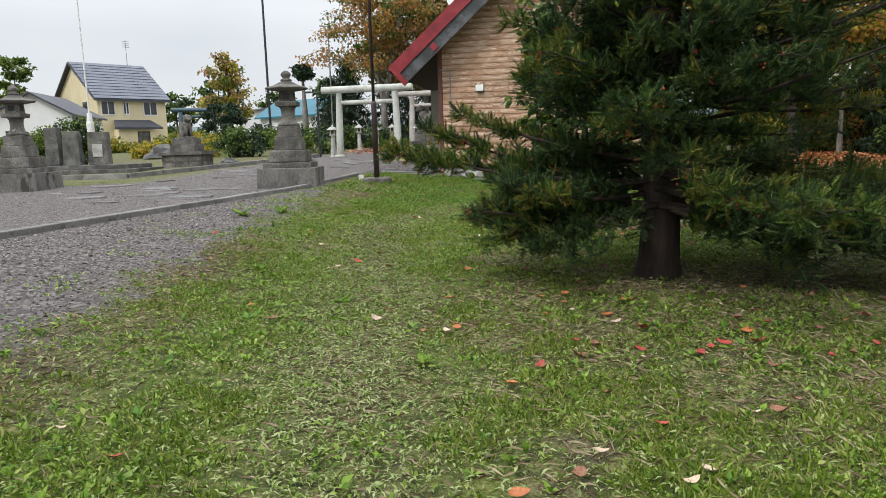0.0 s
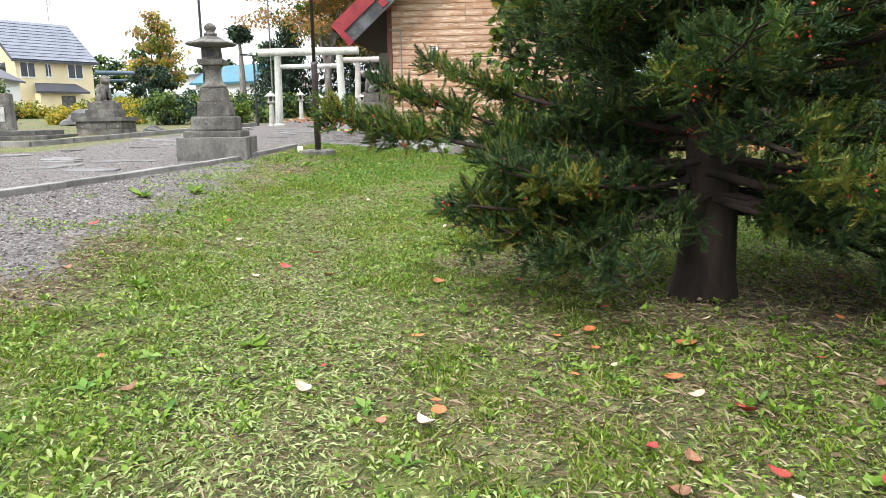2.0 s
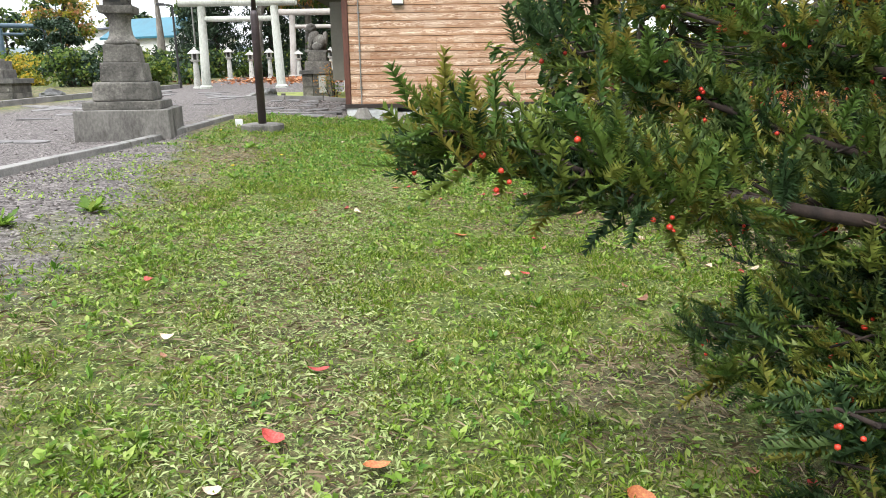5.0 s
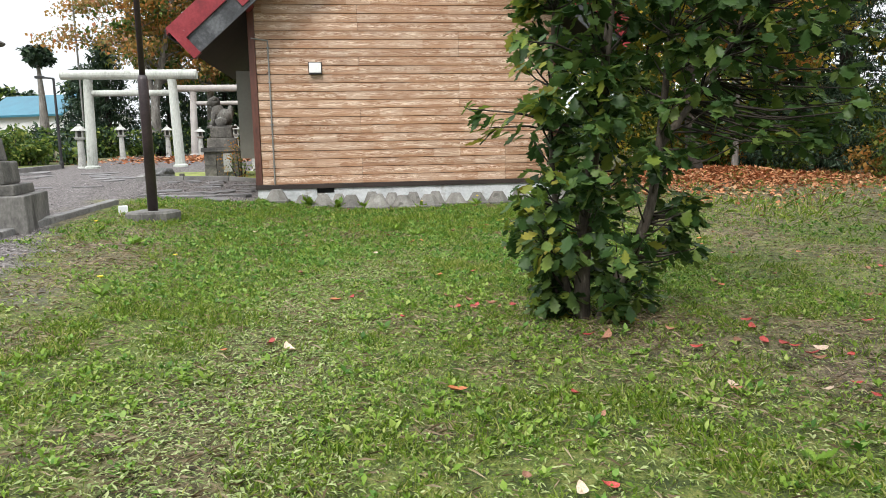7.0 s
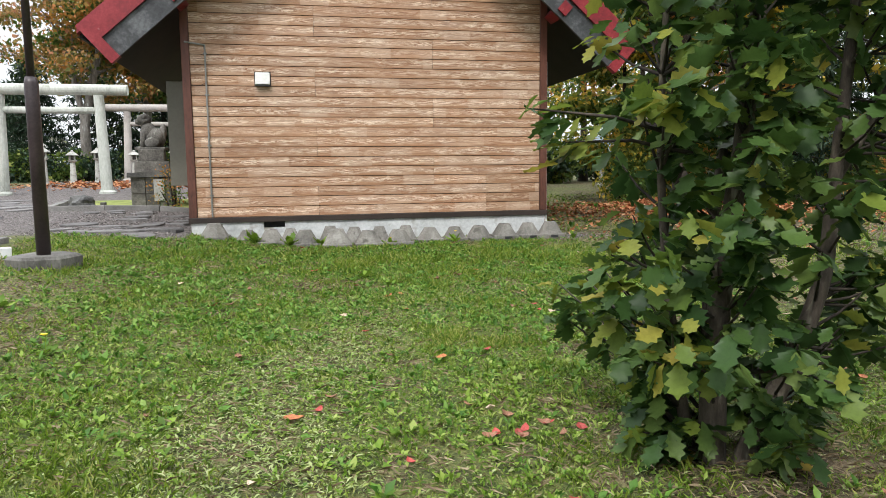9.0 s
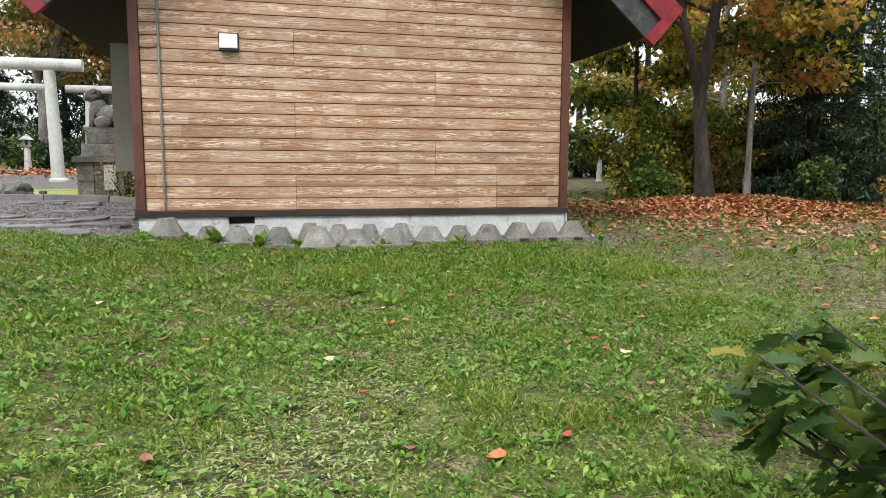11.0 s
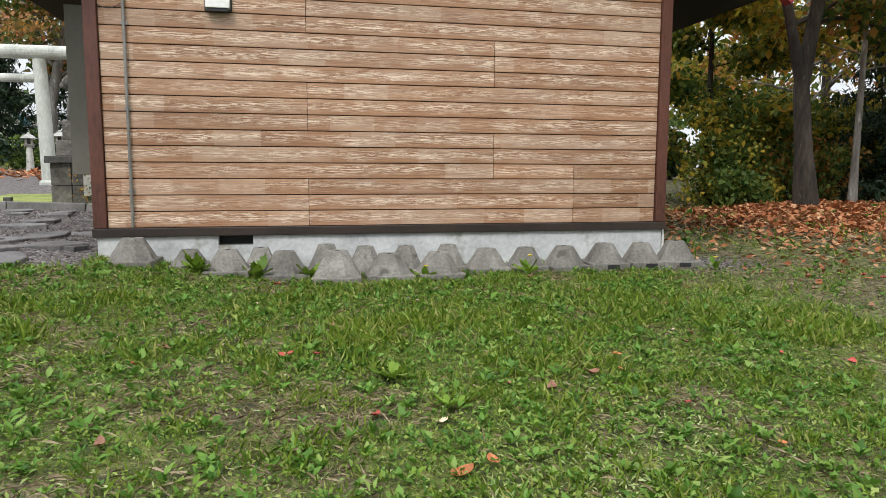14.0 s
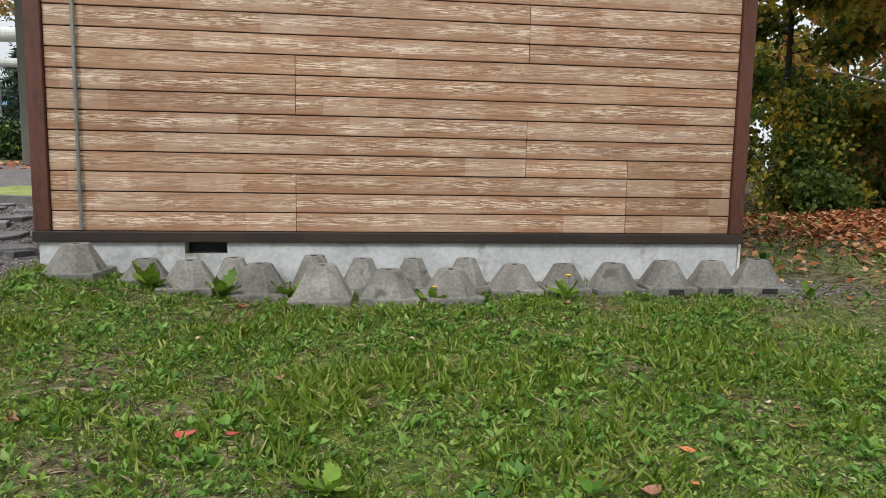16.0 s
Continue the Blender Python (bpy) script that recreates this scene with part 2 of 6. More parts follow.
M = {
    "ground": ground_mat(),
    "board": board_mat("siding", [(0.105, 0.042, 0.019), (0.345, 0.176, 0.093), (0.555, 0.336, 0.2)], (0.96, 0.79, 0.62)),
    "board_damp": board_mat("siding_damp", [(0.1, 0.042, 0.02), (0.29, 0.148, 0.076), (0.47, 0.285, 0.165)], (0.74, 0.56, 0.4)),
    "joint": surface("joint_shadow_gap", [(0.03, 0.02, 0.015), (0.06, 0.04, 0.03)], rough=0.9),
    "corner": surface("brown_corner_trim", [(0.05, 0.018, 0.011), (0.11, 0.038, 0.024), (0.15, 0.055, 0.035)], 1.5, 30, 0.5, 0.15, stretch=(1, 1, 0.3)),
    "skirt": surface("dark_skirting", [(0.018, 0.012, 0.01), (0.04, 0.026, 0.02)], 2, 30, 0.5, 0.1),
    "render_wall": surface("painted_foundation", [(0.36, 0.37, 0.365), (0.52, 0.535, 0.53), (0.66, 0.675, 0.67)], 2.2, 22, 0.85, 0.25, spots=((0.26, 0.24, 0.2), 3.0, 0.58)),
    "red": surface("red_paint", [(0.13, 0.008, 0.012), (0.22, 0.014, 0.02), (0.3, 0.03, 0.038)], 3, 25, 0.42, 0.12, spots=((0.45, 0.25, 0.25), 9, 0.68)),
    "grey_metal": surface("weathered_grey_flashing", [(0.018, 0.019, 0.021), (0.045, 0.047, 0.05), (0.12, 0.125, 0.13)], 2.5, 18, 0.5, 0.15),
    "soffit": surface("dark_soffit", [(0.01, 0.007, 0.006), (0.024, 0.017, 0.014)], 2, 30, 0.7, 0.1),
    "panel": surface("olive_grey_panel", [(0.13, 0.125, 0.1), (0.18, 0.175, 0.14)], 1, 20, 0.55, 0.08),
    "steel": surface("galvanised_pipe", [(0.2, 0.2, 0.19), (0.34, 0.34, 0.32)], 4, 40, 0.45, 0.1, 0.6),
    "white_metal": surface("white_enamel", [(0.6, 0.6, 0.57), (0.78, 0.78, 0.75)], 5, 30, 0.4, 0.05, spots=((0.35, 0.3, 0.25), 12, 0.7)),
    "concrete": surface("rough_concrete", [(0.1, 0.095, 0.085), (0.19, 0.18, 0.16), (0.31, 0.3, 0.27)], 3.0, 45, 0.95, 0.6, spots=((0.1, 0.095, 0.08), 6, 0.6), vary=0.25),
    "kerb": surface("kerb_concrete", [(0.1, 0.096, 0.09), (0.18, 0.175, 0.165), (0.27, 0.26, 0.245)], 2.0, 40, 0.95, 0.4, spots=((0.1, 0.1, 0.08), 5, 0.6), vary=0.2),
    "stone": surface("weathered_andesite", [(0.045, 0.043, 0.038), (0.11, 0.104, 0.092), (0.22, 0.208, 0.185)], 2.4, 28, 0.95, 0.6, spots=((0.3, 0.3, 0.26), 7, 0.65), vary=0.22),
    "plinth": surface("stained_plinth_concrete", [(0.07, 0.066, 0.06), (0.15, 0.143, 0.13), (0.24, 0.23, 0.21)], 1.8, 30, 0.95, 0.4, spots=((0.05, 0.047, 0.04), 3, 0.58), stretch=(1, 1, 0.5)),
    "stone_pale": surface("pale_stone", [(0.24, 0.24, 0.22), (0.4, 0.4, 0.37), (0.52, 0.52, 0.48)], 2.4, 28, 0.9, 0.4, spots=((0.15, 0.15, 0.12), 6, 0.63), vary=0.15),
    "stone_dark": surface("dark_stone", [(0.04, 0.04, 0.038), (0.09, 0.088, 0.08), (0.17, 0.165, 0.15)], 3, 28, 0.9, 0.4, vary=0.2),
    "flag": surface("flagstone", [(0.07, 0.066, 0.064), (0.14, 0.133, 0.13), (0.22, 0.21, 0.205)], 3, 30, 0.75, 0.35, vary=0.45),
    "torii": surface("pale_concrete_torii", [(0.27, 0.285, 0.25), (0.45, 0.47, 0.42), (0.58, 0.6, 0.55)], 1.4, 22, 0.85, 0.25, spots=((0.3, 0.31, 0.26), 3.5, 0.62), stretch=(1, 1, 0.4)),
    "torii_pink": surface("pinkish_stone_torii", [(0.3, 0.27, 0.25), (0.42, 0.39, 0.36), (0.5, 0.47, 0.44)], 1.6, 24, 0.9, 0.3),
    "torii_blue": surface("blue_grey_metal", [(0.045, 0.075, 0.1), (0.08, 0.13, 0.17)], 1.5, 20, 0.5, 0.1),
    "pole": surface("brown_painted_pole", [(0.018, 0.012, 0.013), (0.04, 0.027, 0.028), (0.06, 0.042, 0.042)], 3, 40, 0.4, 0.1),
    # black paint; also stands in for the shade inside holes and openings
    "black": surface("black_paint_and_hole_shade", [(0.012, 0.012, 0.013), (0.03, 0.03, 0.032)], 3, 30, 0.5, 0.1),
    "bark": surface("bark", [(0.012, 0.009, 0.007), (0.036, 0.028, 0.022), (0.078, 0.063, 0.05)], 3, 16, 0.95, 0.9, spots=((0.15, 0.15, 0.13), 7, 0.66), stretch=(1.6, 1.6, 0.35)),
    "bark_grey": surface("grey_bark", [(0.09, 0.08, 0.07), (0.19, 0.175, 0.155), (0.32, 0.3, 0.275)], 3, 14, 0.95, 0.8, spots=((0.45, 0.46, 0.43), 5, 0.6), stretch=(1.6, 1.6, 0.45)),
    "bark_red": surface("reddish_bark", [(0.01, 0.007, 0.006), (0.028, 0.018, 0.014), (0.055, 0.036, 0.028)], 3, 18, 0.95, 0.9, stretch=(1.6, 1.6, 0.3)),
    "cream": surface("cream_render", [(0.56, 0.48, 0.3), (0.66, 0.57, 0.37), (0.7, 0.62, 0.42)], 0.5, 12, 0.9, 0.1),
    "white_wall": surface("white_render", [(0.62, 0.62, 0.61), (0.74, 0.74, 0.73)], 0.6, 12, 0.9, 0.1),
    "roof_tile": surface("slate_grey_roof", [(0.09, 0.1, 0.13), (0.16, 0.175, 0.215)], 0.8, 14, 0.5, 0.15),
    "roof_dark": surface("dark_roof", [(0.03, 0.032, 0.042), (0.06, 0.064, 0.08)], 0.8, 14, 0.5, 0.1),
    "teal": surface("teal_sheet_metal", [(0.02, 0.11, 0.16), (0.03, 0.16, 0.22)], 0.8, 14, 0.5, 0.1),
    "glass": surface("dark_window_glass", [(0.02, 0.025, 0.03), (0.05, 0.055, 0.065)], 1, 8, 0.08, 0.0),
    # distance haze is put into the hill's own pale blue-grey
    "hill": surface("haze_coloured_far_hill", [(0.3, 0.37, 0.43), (0.37, 0.44, 0.49)], 0.02, 0.4, 1.0, 0.0),
    "rock": surface("garden_rock", [(0.04, 0.04, 0.04), (0.1, 0.1, 0.098), (0.18, 0.18, 0.17)], 2, 18, 0.9, 0.7),
    "moss": surface("moss", [(0.09, 0.12, 0.02), (0.2, 0.24, 0.05), (0.3, 0.32, 0.09)], 3, 40, 0.95, 0.7),
    "pebble": leaf_mat("pebbles", [(0.045, 0.039, 0.036), (0.1, 0.088, 0.083), (0.17, 0.151, 0.142), (0.36, 0.33, 0.31)], transl=0.0, rough=0.9, own=0.75, big=1.5),
    "blade": leaf_mat("grass_blades", [(0.05, 0.095, 0.008), (0.12, 0.205, 0.016), (0.2, 0.29, 0.03), (0.44, 0.42, 0.15)], own=0.6, big=1.5, rough=0.5, spec=0.25),
    "weed": leaf_mat("broad_weed_leaves", [(0.07, 0.14, 0.013), (0.15, 0.265, 0.026), (0.235, 0.36, 0.048), (0.4, 0.46, 0.14)], own=0.6, big=1.3, rough=0.52, spec=0.25),
    "clover": leaf_mat("clover_leaves", [(0.055, 0.11, 0.01), (0.12, 0.215, 0.022), (0.2, 0.3, 0.04), (0.34, 0.39, 0.11)], own=0.6, big=2.0, rough=0.55, spec=0.25),
    "weed_lush": leaf_mat("lush_weed_leaves", [(0.04, 0.11, 0.012), (0.085, 0.2, 0.022), (0.145, 0.285, 0.04), (0.27, 0.38, 0.09)], own=0.6, big=1.3, rough=0.5, spec=0.3),
    "trod": leaf_mat("trodden_pale_leaves", [(0.12, 0.175, 0.045), (0.23, 0.295, 0.09), (0.33, 0.395, 0.155), (0.41, 0.45, 0.21)], transl=0.15, rough=0.5),
    "straw": leaf_mat("dry_straw", [(0.1, 0.066, 0.038), (0.24, 0.175, 0.105), (0.42, 0.34, 0.22)], transl=0.1),
    "yew": leaf_mat("yew_needles", [(0.02, 0.046, 0.018), (0.042, 0.086, 0.03), (0.078, 0.132, 0.042), (0.15, 0.2, 0.056)], transl=0.28, rough=0.5, big=2.5, spec=0.3),
    "yew_tip": leaf_mat("yellowing_yew_needles", [(0.045, 0.1, 0.022), (0.09, 0.16, 0.03), (0.17, 0.22, 0.04), (0.3, 0.25, 0.05)], transl=0.28, rough=0.45, big=2.0),
    "berry": surface("red_aril", [(0.5, 0.03, 0.02), (0.65, 0.06, 0.03)], 5, 40, 0.3, 0.0),
    "oak": leaf_mat("oak_leaves", [(0.025, 0.058, 0.016), (0.05, 0.105, 0.026), (0.085, 0.155, 0.036), (0.16, 0.225, 0.05)], transl=0.34, rough=0.45, big=1.6),
    "bark_oak": surface("lichened_oak_bark", [(0.03, 0.024, 0.018), (0.075, 0.06, 0.046), (0.14, 0.12, 0.09)], 5, 30, 0.95, 0.9, spots=((0.2, 0.19, 0.14), 9, 0.6), stretch=(1.6, 1.6, 0.5)),
    # paler copy of the oak leaves: light on the west side put into colour
    "oak_tip": leaf_mat("lit_side_turning_oak_leaves", [(0.1, 0.17, 0.03), (0.19, 0.26, 0.04), (0.28, 0.31, 0.05), (0.36, 0.27, 0.05)], transl=0.4),
    "green": leaf_mat("green_leaves", [(0.035, 0.07, 0.016), (0.075, 0.135, 0.028), (0.14, 0.21, 0.04), (0.28, 0.3, 0.06)], big=0.5, transl=0.42),
    "dark": leaf_mat("dark_conifer", [(0.014, 0.032, 0.018), (0.03, 0.06, 0.032), (0.056, 0.095, 0.045)], transl=0.15, big=0.5),
    "yellow": leaf_mat("yellow_leaves", [(0.12, 0.16, 0.025), (0.28, 0.28, 0.04), (0.5, 0.4, 0.05), (0.6, 0.38, 0.05)], big=0.5, transl=0.48),
    "orange": leaf_mat("orange_leaves", [(0.17, 0.15, 0.035), (0.36, 0.23, 0.055), (0.52, 0.28, 0.07), (0.55, 0.2, 0.07)], big=0.5, transl=0.48),
    "maple": leaf_mat("maple_leaves", [(0.14, 0.17, 0.05), (0.27, 0.22, 0.07), (0.45, 0.27, 0.1), (0.5, 0.22, 0.12)], big=0.3, transl=0.4),
    "litter": leaf_mat("leaf_litter", [(0.17, 0.06, 0.025), (0.36, 0.12, 0.045), (0.48, 0.22, 0.1), (0.58, 0.36, 0.2)], transl=0.1, rough=0.7),
    "leaf_red": surface("fallen_red", [(0.2, 0.02, 0.02), (0.36, 0.045, 0.035), (0.46, 0.11, 0.08)], 12, 90, 0.6, 0.2, vary=0.5),
    "leaf_orange": surface("fallen_orange", [(0.28, 0.075, 0.03), (0.44, 0.14, 0.05), (0.55, 0.26, 0.07)], 12, 90, 0.6, 0.2, vary=0.4),
    "leaf_pale": surface("fallen_pale", [(0.42, 0.28, 0.2), (0.58, 0.44, 0.33), (0.66, 0.54, 0.42)], 12, 90, 0.7, 0.2, vary=0.4),
    "leaf_brown": surface("fallen_brown", [(0.14, 0.06, 0.035), (0.26, 0.12, 0.07), (0.36, 0.19, 0.11)], 12, 90, 0.7, 0.2, vary=0.5),
    "flower": surface("yellow_petals", [(0.7, 0.5, 0.02), (0.8, 0.62, 0.04)], 30, 90, 0.6, 0.0),
    "white_plastic": surface("white_plastic", [(0.65, 0.66, 0.66), (0.76, 0.77, 0.77)], 5, 30, 0.4, 0.0),
}

# ---- building helpers ----
rng = np.random.default_rng(7)


def part(name, bm, material, parent=None, label="", smooth=False):
    me = bpy.data.meshes.new(name)
    bmesh.ops.recalc_face_normals(bm, faces=bm.faces[:])
    bm.to_mesh(me)
    bm.free()
    me.materials.append(M[material])
    if smooth:
        me.polygons.foreach_set("use_smooth", [True] * len(me.polygons))
    ob = new(name, me)
    ob.parent = parent
    return tagged(ob, label)


def np_part(name, V, F, material, parent=None, label="", smooth=False, kind=""):
    """One mesh from arrays of corners and triangles."""
    V, F = np.asarray(V, np.float32), np.asarray(F, np.int32)
    me = bpy.data.meshes.new(name)
    me.vertices.add(len(V))
    me.vertices.foreach_set("co", V.ravel())
    me.loops.add(F.size)
    me.loops.foreach_set("vertex_index", F.ravel())
    me.polygons.add(len(F))
    me.polygons.foreach_set("loop_start", np.arange(0, F.size, F.shape[1], dtype=np.int32))
    me.update(calc_edges=True)
    if smooth:
        me.polygons.foreach_set("use_smooth", np.ones(len(F), bool))
    me.materials.append(M[material])
    ob = new(name, me)
    ob.parent = parent
    return tagged(ob, label, kind=kind)


def thing(name, x, y, z, label, category, group="", rz=0.0, kind=""):
    ob = new(name)
    ob.matrix_world = pose(x, y, z, 0, 0, rz)
    ob.empty_display_size = 0.2
    return tagged(ob, label, category, group, kind)


def frustum(bm, z0, z1, a0, b0, a1=None, b1=None, x=0.0, y=0.0, bevel=0.0, dx=0.0, dy=0.0):
    """A block, a0 x b0 at the foot and a1 x b1 at the top, with bevelled edges."""
    a1, b1 = a0 if a1 is None else a1, b0 if b1 is None else b1
    r = bmesh.ops.create_cube(bm, size=1)
    for v in r["verts"]:
        low = v.co.z < 0
        a, b = (a0, b0) if low else (a1, b1)
        v.co = Vector((x + v.co.x * a + (0 if low else dx), y + v.co.y * b + (0 if low else dy), z0 if low else z1))
    if bevel:
        edges = {e for v in r["verts"] for e in v.link_edges}
        bmesh.ops.bevel(bm, geom=list(edges), offset=bevel, segments=2, affect="EDGES", profile=0.6)
    return bm


def lathe(bm, profile, seg=20, x=0.0, y=0.0, turn=0.0):
    rings = []
    for r, z in profile:
        rings.append([bm.verts.new((x + r * math.cos(turn + 2 * math.pi * k / seg), y + r * math.sin(turn + 2 * math.pi * k / seg), z)) for k in range(seg)])
    for a, b in zip(rings, rings[1:]):
        for k in range(seg):
            bm.faces.new((a[k], a[(k + 1) % seg], b[(k + 1) % seg], b[k]))
    bm.faces.new(rings[0][::-1])
    bm.faces.new(rings[-1])
    return bm


def rod(bm, p, q, r0, r1=None, seg=12):
    """A round bar from p to q."""
    p, q = Vector(p), Vector(q)
    r1 = r0 if r1 is None else r1
    m = Matrix.Translation((p + q) / 2) @ (q - p).to_track_quat("Z", "Y").to_matrix().to_4x4()
    bmesh.ops.create_cone(bm, cap_ends=True, segments=seg, radius1=r0, radius2=r1, depth=(q - p).length, matrix=m)
    return bm


def slab(bm, corners, depth):
    """A flat plate from its corners, thickened by the vector depth."""
    a = [bm.verts.new(c) for c in corners]
    b = [bm.verts.new(Vector(c) + Vector(depth)) for c in corners]
    n = len(a)
    bm.faces.new(a)
    bm.faces.new(b[::-1])
    for k in range(n):
        bm.faces.new((a[k], b[k], b[(k + 1) % n], a[(k + 1) % n]))
    return bm


def blob(bm, x, y, z, a, b, c, sub=2, rough=0.12, seed=0.0):
    """A lumpy rounded stone."""
    r = bmesh.ops.create_icosphere(bm, subdivisions=sub, radius=1)
    for v in r["verts"]:
        k = 1 + rough * noise.noise(v.co * 1.7 + Vector((seed, seed * 2, 0)))
        v.co = Vector((x + v.co.x * a * k, y + v.co.y * b * k, z + v.co.z * c * k))
    return bm


def turns(yaw, pitch, roll):
    """Rotation matrices from arrays of angles: roll about y, pitch about x, then yaw about z."""
    cy, sy, cp, sp, cr, sr = np.cos(yaw), np.sin(yaw), np.cos(pitch), np.sin(pitch), np.cos(roll), np.sin(roll)
    o, i = np.zeros_like(yaw), np.ones_like(yaw)
    Z = np.stack([cy, -sy, o, sy, cy, o, o, o, i], -1).reshape(-1, 3, 3)
    X = np.stack([i, o, o, o, cp, -sp, o, sp, cp], -1).reshape(-1, 3, 3)
    Y = np.stack([cr, o, sr, o, i, o, -sr, o, cr], -1).reshape(-1, 3, 3)
    return Z @ X @ Y


def scatter(tv, tf, P, R, S):
    """Copies of one small shape (corners tv, faces tf) at places P, turned by R, scaled by S."""
    tv, tf, P, S = np.asarray(tv, float), np.asarray(tf, int), np.asarray(P, float), np.asarray(S, float)
    S = S[:, None] if S.ndim == 1 else S
    V = np.einsum("nij,nmj->nmi", R, tv[None] * S[:, None, :]) + P[:, None, :]
    F = tf[None] + (np.arange(len(P)) * len(tv))[:, None, None]
    return V.reshape(-1, 3), F.reshape(-1, tf.shape[1])


def joined(pieces):
    V, F, k = [], [], 0
    for v, f in pieces:
        V.append(v)
        F.append(np.asarray(f) + k)
        k += len(v)
    return np.concatenate(V), np.concatenate(F)


def tube(pts, radii, seg=8):
    """A tapering limb along pts, as triangles."""
    pts = np.asarray(pts, float)
    d = np.gradient(pts, axis=0)
    d /= np.linalg.norm(d, axis=1)[:, None] + 1e-9
    ref = np.where(np.abs(d[:, 2:3]) > 0.9, [[1.0, 0, 0]], [[0, 0, 1.0]])
    u = np.cross(d, ref)
    u /= np.linalg.norm(u, axis=1)[:, None]
    w = np.cross(d, u)
    a = np.linspace(0, 2 * np.pi, seg, endpoint=False)
    V = pts[:, None] + (u[:, None] * np.cos(a)[None, :, None] + w[:, None] * np.sin(a)[None, :, None]) * np.asarray(radii)[:, None, None]
    F = []
    for i in range(len(pts) - 1):
        for k in range(seg):
            p, q = i * seg + k, i * seg + (k + 1) % seg
            F += [(p, q, q + seg), (p, q + seg, p + seg)]
    return V.reshape(-1, 3), np.array(F)


def smooth01(t):
    t = np.clip(t, 0, 1)
    return t * t * (3 - 2 * t)


# ---- the lie of the land ----
LATTICE = np.random.default_rng(99).random((256, 256))


def lattice(x, y):
    """Smooth value noise, 0 to 1."""
    i, j = np.floor(x).astype(int), np.floor(y).astype(int)
    u, v = x - i, y - j
    u, v = u * u * (3 - 2 * u), v * v * (3 - 2 * v)
    a, b = LATTICE[i % 256, j % 256], LATTICE[(i + 1) % 256, j % 256]
    c, d = LATTICE[i % 256, (j + 1) % 256], LATTICE[(i + 1) % 256, (j + 1) % 256]
    return (a * (1 - u) + b * u) * (1 - v) + (c * (1 - u) + d * u) * v


def wob(x, y, s, seed):
    """Uneven wobble between about -1 and 1, with lumps of about 1 / s metres."""
    x, y = np.asarray(x, float) * s * 0.5 + seed * 17.3, np.asarray(y, float) * s * 0.5 + seed * 5.7
    return (lattice(x, y) - 0.5) * 1.3 + (lattice(x * 2.1 + 9, y * 2.1 + 4) - 0.5) * 0.8 + (lattice(x * 4.3 + 2, y * 4.3 + 7) - 0.5) * 0.5


def lie(x, y):
    """Ground height: a lawn that rises to the gravel court and gently away to the north, with a leaf mound under the trees."""
    x, y = np.asarray(x, float), np.asarray(y, float)
    a = 0.30 * smooth01((-x - 0.9) / 3.9)
    b = 0.032 * np.clip(np.where(y < 14, 0, np.where(y < 16, (y - 14) ** 2 / 4, y - 15)), 0, 45)
    m = 0.26 * np.exp(-(((x - 7.9) / 2.6) ** 2 + ((y - 23.6) / 1.5) ** 2))
    dip = -0.05 * np.exp(-(((x - 1.2) / 1.6) ** 2 + ((y - 14.6) / 2.0) ** 2))
    near = np.exp(-((x / 14) ** 2 + ((y - 12) / 18) ** 2))
    return 0.08 + a + b + m + dip + 0.012 * near * wob(x, y, 1.6, 2.0)


def kerb_x(y):
    return -5.42 + 0.036 * (np.asarray(y, float) - 8)


def edge_x(y):
    """Where the turf gives way to the gravel strip."""
    return np.interp(np.asarray(y, float), [3, 4.75, 6, 8.4, 11, 14, 17], [-2.05, -2.4, -2.7, -3.2, -3.55, -4.1, -5.2])


def gravel(x, y):
    """1 on gravel, 0 on grass, with a ragged edge."""
    x, y = np.asarray(x, float), np.asarray(y, float)
    edge = edge_x(y) - 0.1 + 0.35 * wob(x, y, 1.9, 1.0) + 0.3 * wob(x, y, 7.0, 4.0)
    strip = smooth01((edge - x) / 0.6 + 0.5)
    by_house = smooth01((y - 19.15 + 0.12 * wob(x, y, 2.5, 4)) / 0.3) * smooth01((-2.85 - x) / 0.2)
    drip = smooth01(1.15 - np.hypot((x - 3.05) / 0.75, (y - 19.75) / 0.55) * 1.0)
    garden = smooth01((-x - 10.6) / 0.2) * smooth01((y - 16.9 - 0.25 * (x + 13)) / 0.2) * (y < 60)
    return np.clip(np.maximum(np.maximum(strip, by_house), drip) * (1 - garden) * (y < 44) * (x > -40), 0, 1)


def track(x, y):
    """The trodden line across the lawn."""
    x, y = np.asarray(x, float), np.asarray(y, float)
    line = np.interp(y, [2, 3.7, 5, 6.7, 9.2, 11.8, 13.5, 15.5, 17], [-0.2, -0.58, -0.95, -1.4, -1.95, -1.73, -1.25, -0.1, 2.0])
    return np.exp(-((x - line - 0.12 * wob(x, y, 1.5, 11)) / 0.4) ** 2) * smooth01((17.5 - y) / 4) * np.clip(0.8 + 0.6 * wob(x, y, 4.3, 3), 0, 1)


def dry(x, y):
    """Thin, straw-dry turf before the yew and in broken patches elsewhere."""
    x, y = np.asarray(x, float), np.asarray(y, float)
    south = np.exp(-(((x - 1.4) / 1.5) ** 2 + ((y - 4.9) / 1.5) ** 2))
    return np.clip(south * (0.75 + 0.7 * wob(x, y, 4.0, 15)) + 0.5 * smooth01(wob(x, y, 2.4, 19) * 2 - 0.5), 0, 1)


